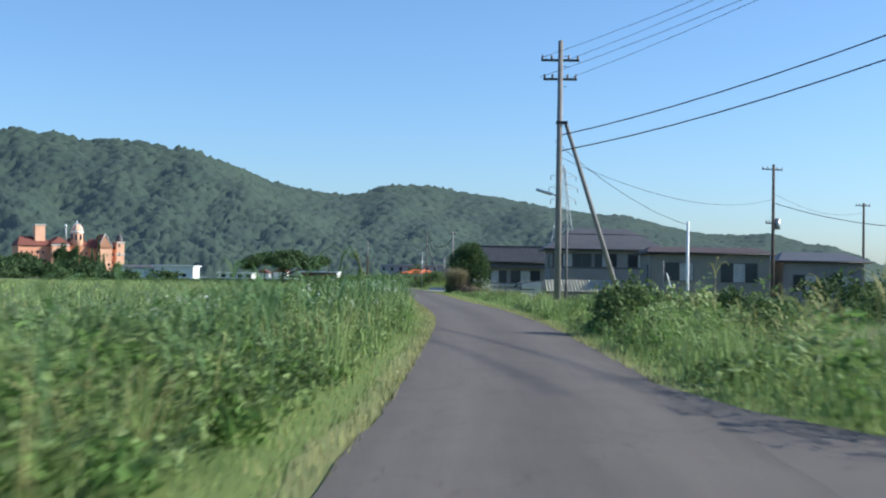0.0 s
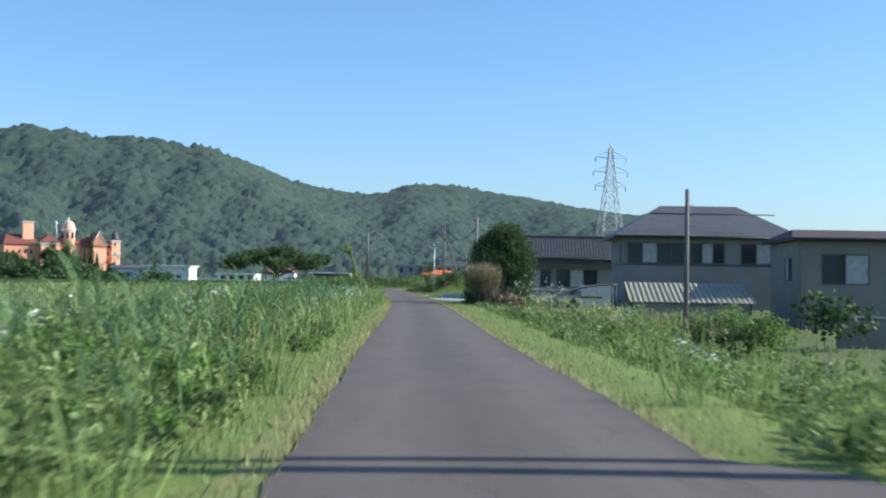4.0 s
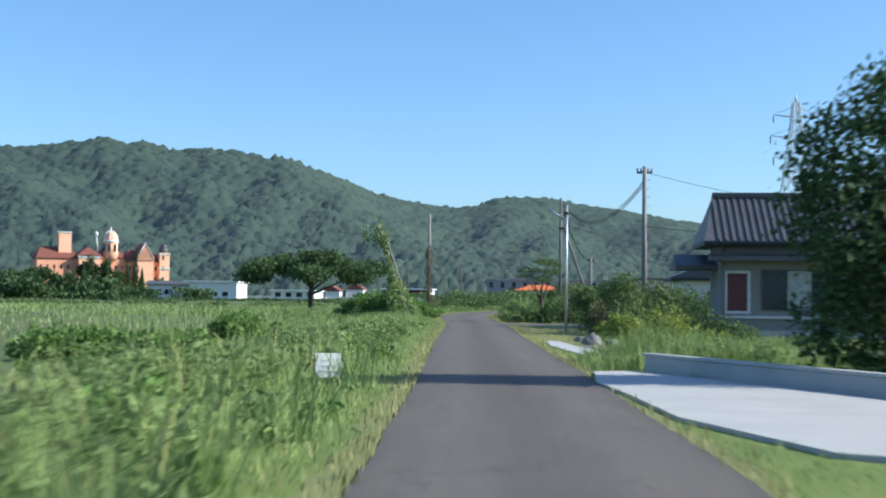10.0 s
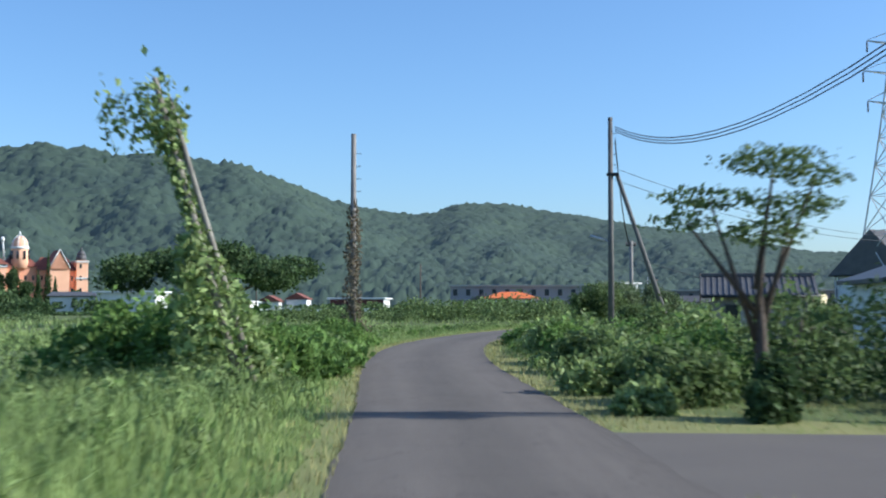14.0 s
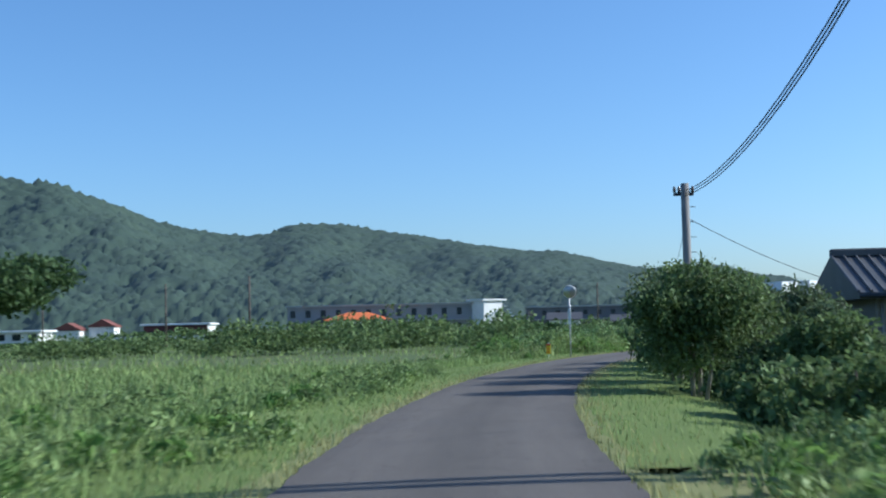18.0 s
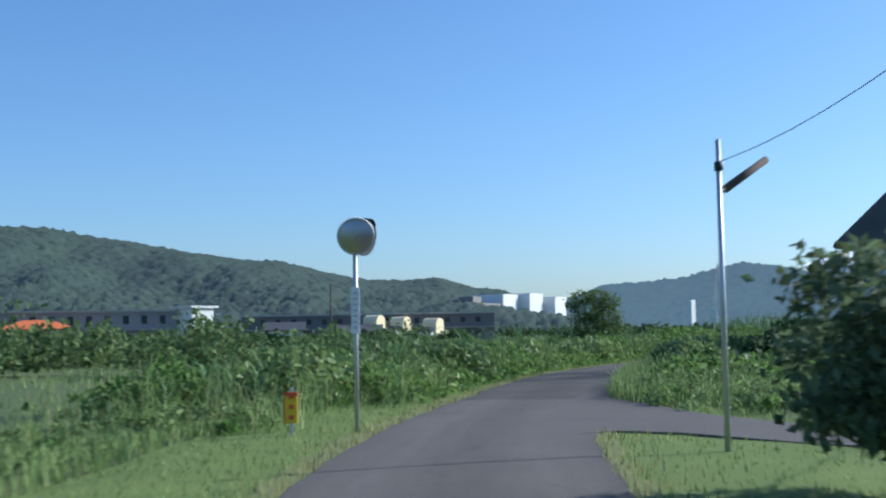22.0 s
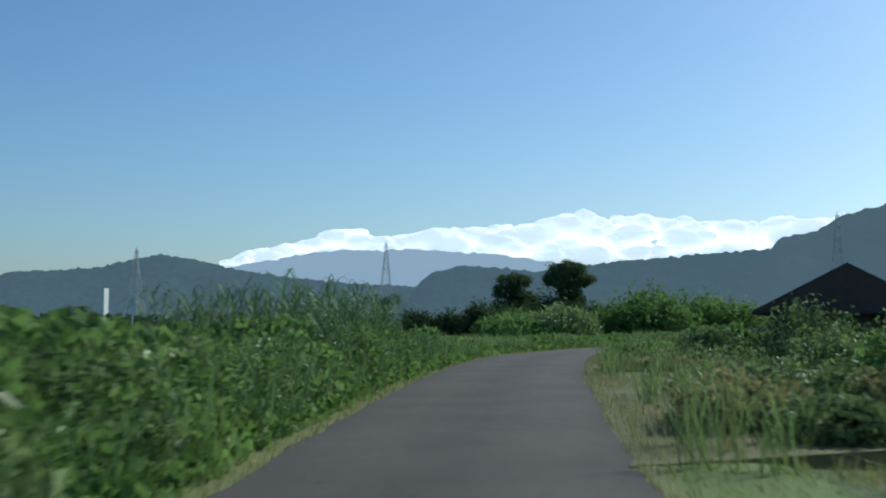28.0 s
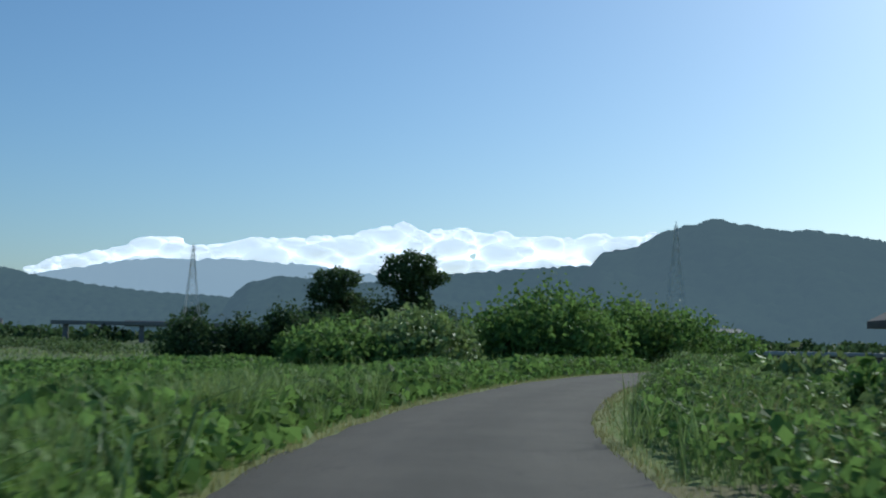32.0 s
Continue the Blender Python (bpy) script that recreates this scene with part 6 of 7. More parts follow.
tree(115.3, 327.0, 8.3, 5.6, "tall dark tree with clumped crown beside the field", 141, 13000, 0.24, 0.3, 0.3, lobes=[(0, 0, 7.2, 2.0, 2.0, 1.0), (-1.6, 0, 6.2, 1.6, 1.6, 0.9), (1.9, 0, 6.3, 1.7, 1.7, 0.8), (0.3, 0, 5.0, 1.5, 1.5, 0.9), (1.3, 0.4, 4.0, 1.8, 1.5, 0.9), (-0.6, 0, 3.2, 2.4, 2.0, 1.3)])
tree(113.6, 332.0, 7.4, 6.4, "dark leaning tree with clumped crown beside the field", 142, 13000, 0.24, 0.3, 0.3, lobes=[(-0.8, 0, 6.1, 1.9, 1.9, 0.9), (-1.8, 0, 5.0, 1.8, 1.6, 0.9), (0.5, 0, 4.2, 1.9, 1.7, 1.0), (-1.6, 0, 2.9, 2.6, 2.0, 1.4), (1.6, 0, 2.6, 2.2, 2.0, 1.2)])
for k, (sx, sy, hh, ww) in enumerate(((88.0, 303.5, 3.0, 6.0), (94.0, 304.5, 4.1, 7.5), (97.6, 303.6, 5.3, 7.5), (101.5, 303.0, 5.0, 7.5), (106.0, 302.5, 4.3, 8.0), (111.5, 303.5, 2.7, 6.0), (84.0, 305.0, 2.4, 6.0), (90.0, 310.0, 3.0, 7.0), (102.0, 313.0, 2.8, 7.0), (96.5, 318.0, 2.6, 7.0), (96.0, 301.5, 4.3, 7.0), (103.5, 300.5, 4.1, 8.0), (90.0, 306.5, 3.6, 7.0), (109.0, 299.8, 2.4, 7.0), (64.5, 275.0, 1.9, 4.6), (68.0, 272.0, 2.2, 5.0), (72.0, 279.5, 1.6, 4.6), (79.0, 284.5, 1.4, 5.0))):
    bush(sx, sy, hh, ww, "mound of scrub buried under broad-leaved creeper", 150 + k, 6500, 0.25, KUDZU if k % 4 else LEAF, group="creeper mounds")
for k, (sx, sy, hh, ww) in enumerate(((90.8, 322.6, 3.2, 4.0), (96.2, 320.4, 4.1, 4.4), (93.8, 321.4, 3.3, 3.6), (121.0, 318.0, 3.4, 4.0), (160.0, 330.0, 4.0, 5.0), (113.5, 328.0, 5.6, 6.5), (109.0, 331.0, 4.8, 6.0), (118.0, 325.5, 4.6, 5.0), (99.5, 320.5, 3.4, 4.0))):
    bush(sx, sy, hh, ww, "round dark bush standing in the field", 165 + k, 6000, 0.2, TREE_LEAF, group="field bushes")
tree(388.0, 670.0, 15.2, 16.0, "distant round dark tree", 175, 2500, 0.9, 0.1, 0.5)
tree(44.0, 236.5, 4.2, 4.6, "dark overgrown tree shading the house corner", 176, 5000, 0.2, 0.08, 0.15)
tree(15.9, 230.6, 1.75, 4.4, "dark shaded bush beside the gabled house", 177, 5000, 0.18, 0.05, 0.1)
for k, (s, off, hh, ww) in enumerate(((277, 3.0, 1.45, 2.8), (281, 3.3, 1.5, 2.8), (284.5, 5.0, 1.3, 2.8), (289, 6.6, 0.9, 2.6), (273, 3.3, 1.2, 2.4), (268, 3.6, 0.9, 2.4), (283, 8.0, 1.4, 3.4), (276, 7.0, 1.5, 3.4), (313, 8.2, 0.8, 3.4), (318, 8.8, 0.8, 3.4))):
    q = along(s, off)
    bush(q[0], q[1], hh, ww, "green scrubby bush crowding the lane", 180 + k, 4200, 0.13, SHRUB_LEAF if k % 2 else LEAF, group="lane bushes")
bush(19.9, 238.5, 1.4, 2.2, "leafy bush casting its shade on the lane", 198, 4600, 0.13, LEAF, group="lane bushes")
for k, (sx, sy, hh, ww) in enumerate(((42.6, 255.2, 2.3, 4.6), (44.6, 252.0, 2.4, 5.0), (46.6, 256.0, 2.4, 5.0), (47.5, 251.0, 2.5, 5.0))):
    bush(sx, sy, hh, ww, "dark overgrown thicket buried under creeper", 190 + k, 6500, 0.16, KUDZU, group="overgrown thickets")
for k, (sx, sy, hh, ww) in enumerate(((35.4, 255.4, 0.95, 3.0), (37.6, 256.0, 1.1, 3.2), (38.4, 254.0, 1.2, 3.4), (34.6, 253.6, 0.8, 2.4), (49.5, 267.0, 0.75, 3.6), (52.5, 269.0, 0.85, 3.6), (47.0, 263.6, 0.6, 3.0))):
    bush(sx, sy, hh, ww, "low grey-green weed mound on a gravel yard", 300 + k, 4200, 0.12, SHRUB_LEAF if k % 2 else STRAW, group="weed mounds")
for k, (sx, sy, hh, ww) in enumerate(((63.0, 270.0, 2.9, 5.0), (66.0, 267.0, 3.2, 5.0), (61.0, 273.5, 1.9, 4.0), (60.5, 268.0, 1.7, 4.5))):
    bush(sx, sy, hh, ww, "tangle of weeds hiding a barn wall", 310 + k, 5000, 0.16, LEAF if k % 2 else SHRUB_LEAF, group="barn weeds")
q = along(306, -5.5)
bush(q[0], q[1], 1.4, 4.0, "greyish scrub with pale seed heads", 198, 5000, 0.13, SHRUB_LEAF)

for k, (sx, sy, hh, ww) in enumerate(((3, -16, 9, 10), (10, -15, 10, 10), (17, -14, 9.5, 9), (22, -15, 8, 6), (34.5, -14, 12.5, 7), (39, -15, 15, 8), (44.5, -14, 13.5, 8), (50, -16, 9.5, 8), (69, -10, 6.5, 8), (76, -9, 6, 9))):
    tree(-181.8 + 0.585 * sx, 463.6 + 0.366 * sx + sy, hh, ww, "tall dark tree before the orange hotel", 330 + k, 2400, 0.7, 0.05, 0.3, group="hotel trees")
for k, (sx, sy, hh) in enumerate(((57.0, -11.0, 16.5), (54.0, -13.0, 11.0), (60.5, -12.0, 9.0), (36.0, -18.0, 11.0), (47.0, -18.0, 12.0))):
    tree(-181.8 + 0.585 * sx, 463.6 + 0.366 * sx + sy, hh, 2.4, "slim dark conifer before the orange hotel", 230 + k, 1500, 0.6, 0.05, 0.2, lobes=[(0, 0, hh * u + 0.6, 1.9 * (1.05 - u), 1.9 * (1.05 - u), hh * 0.14) for u in (0.1, 0.25, 0.4, 0.55, 0.7, 0.83, 0.93)], group="hotel trees")
# far thickets
rng = np.random.default_rng(21)
cl = []
for k in range(150):
    u = rng.uniform(0, 1)
    x, y = -210 + 190 * u + rng.normal() * 8, 315 + 75 * u + rng.normal() * 18
    cl.append((x, y, -0.8, rng.uniform(7, 14), (rng.uniform(2.2, 4.8) + (3.0 if -190 < x < -110 and rng.uniform() < 0.5 else 0)) * (1.0 if u < 0.56 else 0.3)))
thicket("distant_thicket", cl, "dark green line of distant trees and bushes", 22, 260, 0.9)
cl = []
for k in range(90):
    u = rng.uniform(0, 1)
    cl.append((-95 + 110 * u + rng.normal() * 4, 258 + 26 * u + rng.normal() * 7, -0.7, rng.uniform(4.0, 8.0), rng.uniform(1.6, 4.0) * (0.35 + 0.65 * min(1.0, max(0.0, (u - 0.45) / 0.15)))))
cl += [(-19 + 2.6 * k + rng.uniform(-1, 1), 262 + rng.uniform(-4, 4), -0.6, rng.uniform(4.5, 6.5), rng.uniform(2.6, 4.2)) for k in range(9)]
cl += [(rng.uniform(45, 125), rng.uniform(335, 400), -0.4, rng.uniform(4.0, 8.0), rng.uniform(0.9, 1.7)) for k in range(60)]
thicket("field_thicket", cl, "band of green bushes along the far side of a meadow", 23, 330, 0.34, SHRUB_LEAF)
cl = []
for k in range(170):
    u = rng.uniform(0, 1)
    cl.append((30 + 330 * u + rng.normal() * 25, 420 + 180 * (1 - u) + rng.normal() * 40, -0.8, rng.uniform(7, 14), rng.uniform(2.0, 4.5)))
for k in range(60):
    cl.append((rng.uniform(-60, 60), rng.uniform(395, 425), -0.8, rng.uniform(6, 11), rng.uniform(1.8, 3.6)))
for k in range(60):
    cl.append((rng.uniform(180, 480), rng.uniform(330, 420), -0.8, rng.uniform(6, 12), rng.uniform(2.0, 4.0)))
thicket("distant_thicket_north", cl, "dark green line of distant trees and bushes", 24, 150, 1.1)
cl = [(rng.uniform(20, 60), rng.uniform(150, 235), -0.6, rng.uniform(5, 9), rng.uniform(1.6, 3.6)) for k in range(50)]
cl += [(rng.uniform(30, 75), rng.uniform(98, 125), -1.5, rng.uniform(4, 8), rng.uniform(2.0, 4.0)) for k in range(18)]
cl += [(rng.uniform(20, 48), rng.uniform(52, 68), -1.4, rng.uniform(3, 5), rng.uniform(1.6, 3.4)) for k in range(22)]
cl += [(rng.uniform(33, 58), rng.uniform(58, 67), -1.4, rng.uniform(4, 6), rng.uniform(3.2, 5.0)) for k in range(16)]
cl += [(rng.uniform(15, 34), rng.uniform(88, 95), -1.5, rng.uniform(2, 3.5), rng.uniform(1.0, 1.8)) for k in range(10)]
thicket("house_thicket", cl, "dark green bushes around and behind the houses", 25, 300, 0.4)

# ---- weeds and grass along the lane ----
L_S = [-90, 0, 40, 85, 100, 130, 145, 175, 186, 196, 206, 222, 250, 256, 262, 285, 302, 310, 318, 333, 340, 440]
L_H = [1.0, 1.0, 1.15, 1.1, 0.75, 0.75, 0.5, 0.5, 0.9, 0.9, 0.6, 0.55, 0.32, 0.35, 0.42, 0.45, 1.0, 1.5, 1.4, 0.75, 0.4, 0.4]
R_S = [-90, -8, 2, 12, 30, 40, 60, 78, 88, 100, 122, 128, 133, 135, 141, 143, 180, 184, 206, 216, 222, 246, 256, 260, 290, 296, 309, 312, 318, 320, 332, 336, 440]
R_H = [0.8, 0.5, 1.5, 1.5, 1.4, 0.9, 1.15, 1.3, 1.2, 0.9, 0.5, 0.1, 0.1, 0.6, 0.6, 0.1, 0.1, 0.8, 0.9, 0.9, 0.15, 0.1, 0.1, 0.4, 0.6, 0.15, 0.15, 1.0, 1.0, 0.15, 0.15, 1.3, 1.0]
L_E = ([-90, 100, 110, 236, 242, 257, 261, 440], [0.6, 0.6, 0.35, 0.35, 1.7, 1.7, 0.35, 0.3])
R_E = ([-90, 0, 10, 30, 55, 60, 120, 184, 216, 222, 250, 256, 260, 290, 300, 311, 313, 318, 321, 332, 336, 440], [3.0, 1.2, 0.35, 0.3, 0.7, 1.5, 1.6, 0.5, 0.5, 2.4, 2.4, 2.0, 0.5, 0.6, 3.5, 3.5, 1.3, 1.3, 3.5, 3.0, 0.7, 0.5])
KEEP_OUT = [(-6.5, 16.0, 132.4, 137.5), (5.0, 17.0, 128.8, 134.0)]


def bumps(x, y, k):
    return 0.5 + 0.25 * np.sin(x * 0.9 * k + 1.7 * np.sin(y * 0.53 * k)) + 0.25 * np.sin(y * 0.8 * k + 1.3 * np.sin(x * 0.61 * k + 2))


def strewn(count, side, s0, s1, reach, rng, start=0.0):
    """Places at random beside the lane, thinning away from it, with the weeds' height there."""
    s = rng.uniform(s0, s1, count)
    u = start + rng.exponential(reach, count)
    u = u[u < 45]
    s = s[: len(u)]
    edge = half_width(s) + (np.interp(s, *L_E) if side < 0 else np.interp(s, *R_E))
    p = along(s, side * (edge + u))
    off, s_near = offset_of(p[:, 0], p[:, 1])
    h = np.interp(s, L_S, L_H) if side < 0 else np.interp(s, R_S, R_H)
    grow = np.where(s > 255, 0.8, np.where((s < 100) & (side < 0), 3.0, 2.0))
    h = h * (0.16 + 0.84 * np.clip(u / grow, 0, 1)) * (0.4 + 1.0 * bumps(p[:, 0], p[:, 1], 0.8)) * np.interp(u, [0, 4, 9, 20, 45], [1, 1, 0.75, 0.5, 0.45])
    ok = (np.abs(off) > half_width(s_near) + 0.12) & (h > 0.06)
    for x0, x1, y0, y1 in KEEP_OUT:
        ok &= ~((p[:, 0] > x0) & (p[:, 0] < x1) & (p[:, 1] > y0) & (p[:, 1] < y1))
    for pts in PAVED:
        ok &= ~inside(p, pts)
    p, h, s = p[ok], h[ok], s[ok]
    return np.c_[p, ground_z(p[:, 0], p[:, 1])], h, s, u[ok]


def stuff(name, v, f, material, label, category):
    return tagged(grid_part(name, v, f, material), label, category, kind="stuff")


rng = np.random.default_rng(77)
for side, tag_ in ((-1, "left"), (1, "right")):
    # blades
    p, h, s, u = strewn(52000, side, -25, 385, 3.2, rng)
    thin = (rng.uniform(size=len(p)) > 0.65 * ((s > 300) & (side < 0)))
    p, h, u = p[thin], h[thin], u[thin]
    v, f = blade_quads(p, h * rng.uniform(0.45, 1.05, len(p)), rng.uniform(0.012, 0.028, len(p)) * (1 + u * 0.08), rng, 0.7)
    stuff("roadside_grass", v, f, GRASS, "tall green grass growing along the lane", "grass")
    # leafy weeds, plant by plant, in three kinds
    for name, m, count, per, size, tall, lab in (("roadside_weeds", LEAF, 3900 if side < 0 else 2600, 42, 0.125, 1.0, "leafy green weeds growing along the lane"),
                                                 ("dark_weeds", KUDZU, 1400 if side < 0 else 700, 50, 0.16, 0.9, "clumps of dark broad-leaved weeds along the lane"),
                                                 ("olive_weeds", SHRUB_LEAF, 2300 if side < 0 else 1100, 48, 0.1, 1.12, "clumps of dull olive weeds along the lane")):
        p, h, s, u = strewn(count, side, -18, 385, 3.0, rng, 0.25)
        lawn = np.interp(s, [112, 125, 182, 190, 208, 216, 250, 258], [0, 0.72, 0.72, 0.2, 0.2, 0.5, 0.5, 0])
        lawn = lawn + np.interp(s, [244, 250, 300, 306], [0, 0.4, 0.4, 0])
        ok = (h > 0.22) & (rng.uniform(size=len(h)) > lawn * (side < 0))
        p, h, u = p[ok], np.minimum(h[ok] * tall, 1.15), u[ok]
        r = (0.16 + 0.22 * h) * rng.uniform(0.7, 1.4, len(h))
        at, hh, rr, uu = np.repeat(p, per, 0), np.repeat(h, per), np.repeat(r, per), np.repeat(u, per)
        n = len(at)
        zf = rng.beta(1.9, 1.1, n)
        a = rng.uniform(0, math.tau, n)
        q = rr * np.sqrt(rng.uniform(0.05, 1, n)) * np.sqrt(np.clip(1.15 - zf**3, 0.05, 1))
        at = at + np.stack([q * np.cos(a), q * np.sin(a), hh * zf], 1)
        v, f = leaf_quads(at, size * rng.uniform(0.55, 1.35, n) * (1 + uu * 0.05), rng, 0.3, 0.42)
        stuff(name, v, f, m, lab, "weeds")
    # straw at the very edge
    n = 17000
    s = rng.uniform(-25, 385, n)
    e = half_width(s) + rng.exponential(0.25, n) - 0.03
    q = along(s, side * e)
    off, sn = offset_of(q[:, 0], q[:, 1])
    ok = np.abs(off) > half_width(sn) - 0.1
    for pts in PAVED:
        ok &= ~inside(q, pts)
    for x0, x1, y0, y1 in KEEP_OUT:
        ok &= ~((q[:, 0] > x0) & (q[:, 0] < x1) & (q[:, 1] > y0) & (q[:, 1] < y1))
    q = q[ok]
    v, f = short_blades(np.c_[q, ground_z(q[:, 0], q[:, 1]) + 0.03], rng.uniform(0.05, 0.16, len(q)), rng.uniform(0.01, 0.022, len(q)), rng, 1.0)
    stuff("edge_straw", v, f, STRAW, "dry straw-coloured grass fringing the asphalt", "grass")
    # short verge grass
    n = 64000
    s = rng.uniform(-25, 385, n)
    e = half_width(s) + rng.uniform(0.1, 3.2 if side > 0 else 2.4, n)
    if side > 0:
        e = e + 100.0 * ((s > 148) & (s < 217) & (rng.uniform(size=n) < 0.7))
    s, e = s[e < 50], e[e < 50]
    q = along(s, side * e)
    off, sn = offset_of(q[:, 0], q[:, 1])
    ok = np.abs(off) > half_width(sn) + 0.05
    for x0, x1, y0, y1 in KEEP_OUT:
        ok &= ~((q[:, 0] > x0) & (q[:, 0] < x1) & (q[:, 1] > y0) & (q[:, 1] < y1))
    for pts in PAVED:
        ok &= ~inside(q, pts)
    q = q[ok]
    v, f = short_blades(np.c_[q, ground_z(q[:, 0], q[:, 1]) + 0.02], rng.uniform(0.04, 0.115, len(q)), rng.uniform(0.01, 0.022, len(q)), rng, 0.9)
    stuff("verge_grass", v, f, GRASS, "short green grass on the mown verge", "grass")
    if side > 0:
        n = 10000
        s = rng.uniform(148, 217, n)
        q = along(s, half_width(s) + rng.uniform(0.05, 5.5, n))
        off, sn = offset_of(q[:, 0], q[:, 1])
        ok = np.abs(off) > half_width(sn) + 0.02
        for x0, x1, y0, y1 in KEEP_OUT:
            ok &= ~((q[:, 0] > x0) & (q[:, 0] < x1) & (q[:, 1] > y0) & (q[:, 1] < y1))
        for pts in PAVED:
            ok &= ~inside(q, pts)
        q = q[ok]
        v, f = short_blades(np.c_[q, ground_z(q[:, 0], q[:, 1]) + 0.02], rng.uniform(0.04, 0.1, len(q)), rng.uniform(0.012, 0.025, len(q)), rng, 1.0)
        stuff("lawn_straw", v, f, STRAW, "short dry straw grass on the lawn", "grass")

# meadows further off
n = 75000
s = rng.uniform(-20, 400, n)
u = rng.uniform(6, 90, n)
sd = np.where(rng.uniform(size=n) < 0.62, -1, 1)
q = along(s, sd * u)
off, sn = offset_of(q[:, 0], q[:, 1])
ok = np.abs(off) > 5.5
for x0, x1, y0, y1 in KEEP_OUT:
    ok &= ~((q[:, 0] > x0) & (q[:, 0] < x1) & (q[:, 1] > y0) & (q[:, 1] < y1))
q, u = q[ok], u[ok]
hh = (0.22 + 0.3 * bumps(q[:, 0], q[:, 1], 0.25)) * rng.uniform(0.5, 1.2, len(q))
v, f = short_blades(np.c_[q, ground_z(q[:, 0], q[:, 1])], hh, 0.036 + 0.002 * u, rng, 0.8)
stuff("meadow_grass", v, f, GRASS, "rough green meadow grass", "grass")
q2 = q[rng.uniform(size=len(q)) < 0.3]
q2 = q2[bumps(q2[:, 0], q2[:, 1], 0.07) > 0.55]
v, f = short_blades(np.c_[q2 + 0.2, ground_z(q2[:, 0], q2[:, 1])], rng.uniform(0.25, 0.5, len(q2)), 0.05, rng, 0.8)
stuff("meadow_straw", v, f, STRAW, "pale dry patches of meadow grass", "grass")

for k, (sx, sy, hh, ww) in enumerate(((7.6, 221.6, 0.75, 2.4), (9.2, 224.2, 0.95, 2.8), (10.8, 226.8, 1.1, 2.8), (12.3, 229.7, 1.35, 2.2), (10.8, 221.6, 0.8, 3.0), (13.2, 225.2, 1.0, 3.2), (8.6, 218.6, 0.6, 2.6), (11.6, 218.4, 0.7, 3.0))):
    bush(sx, sy, hh, ww, "low lump of creeper and weeds inside the bend", 440 + k, 3400, 0.15, (LEAF, KUDZU, SHRUB_LEAF)[k % 3], group="creeper lumps")
# lumps of leafy scrub along the outer side of the bend
lump = np.random.default_rng(91)
for k in range(23):
    s = 262.5 + 1.75 * k + lump.uniform(-0.5, 0.5)
    q = along(s, -(3.3 + 3.6 * (k % 3 == 1) + lump.uniform(0.0, 1.3)))
    bush(q[0], q[1], lump.uniform(1.0, 1.5) + 0.2 * (k % 3 == 1), lump.uniform(2.6, 4.0), "rounded lump of leafy green scrub beside the lane", 400 + k, 3600, 0.17, (LEAF, KUDZU, LEAF)[k % 3], group="scrub lumps")
# white blossom, broad-leaved creeper and reeds
fl = []
for s0, s1, o0, o1, n, h0 in ((84, 95, -2.3, -4.0, 55, 0.85), (90, 108, -2.6, -6.5, 60, 0.95), (20, 70, -2.5, -6.0, 110, 1.1), (92, 112, 5.5, 9.5, 150, 0.7), (45, 75, 4.0, 8.0, 90, 0.8), (88, 108, 4.5, 10.0, 170, 1.75)):
    s, o = rng.uniform(s0, s1, n), rng.uniform(min(o0, o1), max(o0, o1), n)
    near = rng.integers(0, max(3, n // 16), n)
    s, o = s[near] + rng.normal(size=n) * 0.3, o[near] + rng.normal(size=n) * 0.35
    q = along(s, o)
    fl.append(np.c_[q, ground_z(q[:, 0], q[:, 1]) + h0 * rng.uniform(0.7, 1.1, n)])
c = np.concatenate(fl)
c = np.repeat(c, 6, 0) + rng.normal(size=(len(c) * 6, 3)) * 0.05
v, f = leaf_quads(c, rng.uniform(0.03, 0.07, len(c)), rng, 0.2, 0.9)
stuff("white_flowers", v, f, FLOWER, "clusters of small white wild flowers among weeds", "flowers")
ku = []
for s0, s1, o0, o1, n, h0 in ((333, 385, -2.2, -16, 26000, 0.75), (262, 306, -1.9, -8.0, 16000, 0.95), (300, 336, -2.0, -8.0, 17000, 1.3), (186, 206, -2.2, -6.0, 4500, 0.8), (334, 380, 2.6, 5.0, 4000, 0.9), (268, 292, 2.2, 6.0, 5000, 0.8)):
    s, o = rng.uniform(s0, s1, n), rng.uniform(min(o0, o1), max(o0, o1), n)
    q = along(s, o)
    edge = np.clip((np.abs(o) - 1.9) / 1.2, 0.15, 1)
    ku.append(np.c_[q, ground_z(q[:, 0], q[:, 1]) + h0 * edge * (0.5 + 0.7 * bumps(q[:, 0], q[:, 1], 0.9)) * rng.beta(3, 1, n)])
c = np.concatenate(ku)
off, sn = offset_of(c[:, 0], c[:, 1])
c = c[np.abs(off) > half_width(sn) + 0.25]
v, f = leaf_quads(c, rng.uniform(0.1, 0.22, len(c)), rng, 0.2, 0.85)
stuff("broad_creeper", v, f, KUDZU, "carpet of broad-leaved green creeper", "creeper")
n = 30000
s, o = rng.uniform(328, 384, n), -rng.uniform(2.1, 24.0, n) ** 1.0
q = along(s, o)
rise = np.clip((np.abs(o) - 1.9) / 1.0, 0.12, 1) * (0.45 + 0.5 * bumps(q[:, 0], q[:, 1], 1.1) + 0.2 * bumps(q[:, 0], q[:, 1], 3.0))
off, sn = offset_of(q[:, 0], q[:, 1])
ok = np.abs(off) > half_width(sn) + 0.2
c = np.c_[q, ground_z(q[:, 0], q[:, 1]) + 0.75 * rise * rng.beta(5, 1, n)][ok]
v, f = leaf_quads(c, rng.uniform(0.16, 0.32, len(c)), rng, 0.1, 0.9)
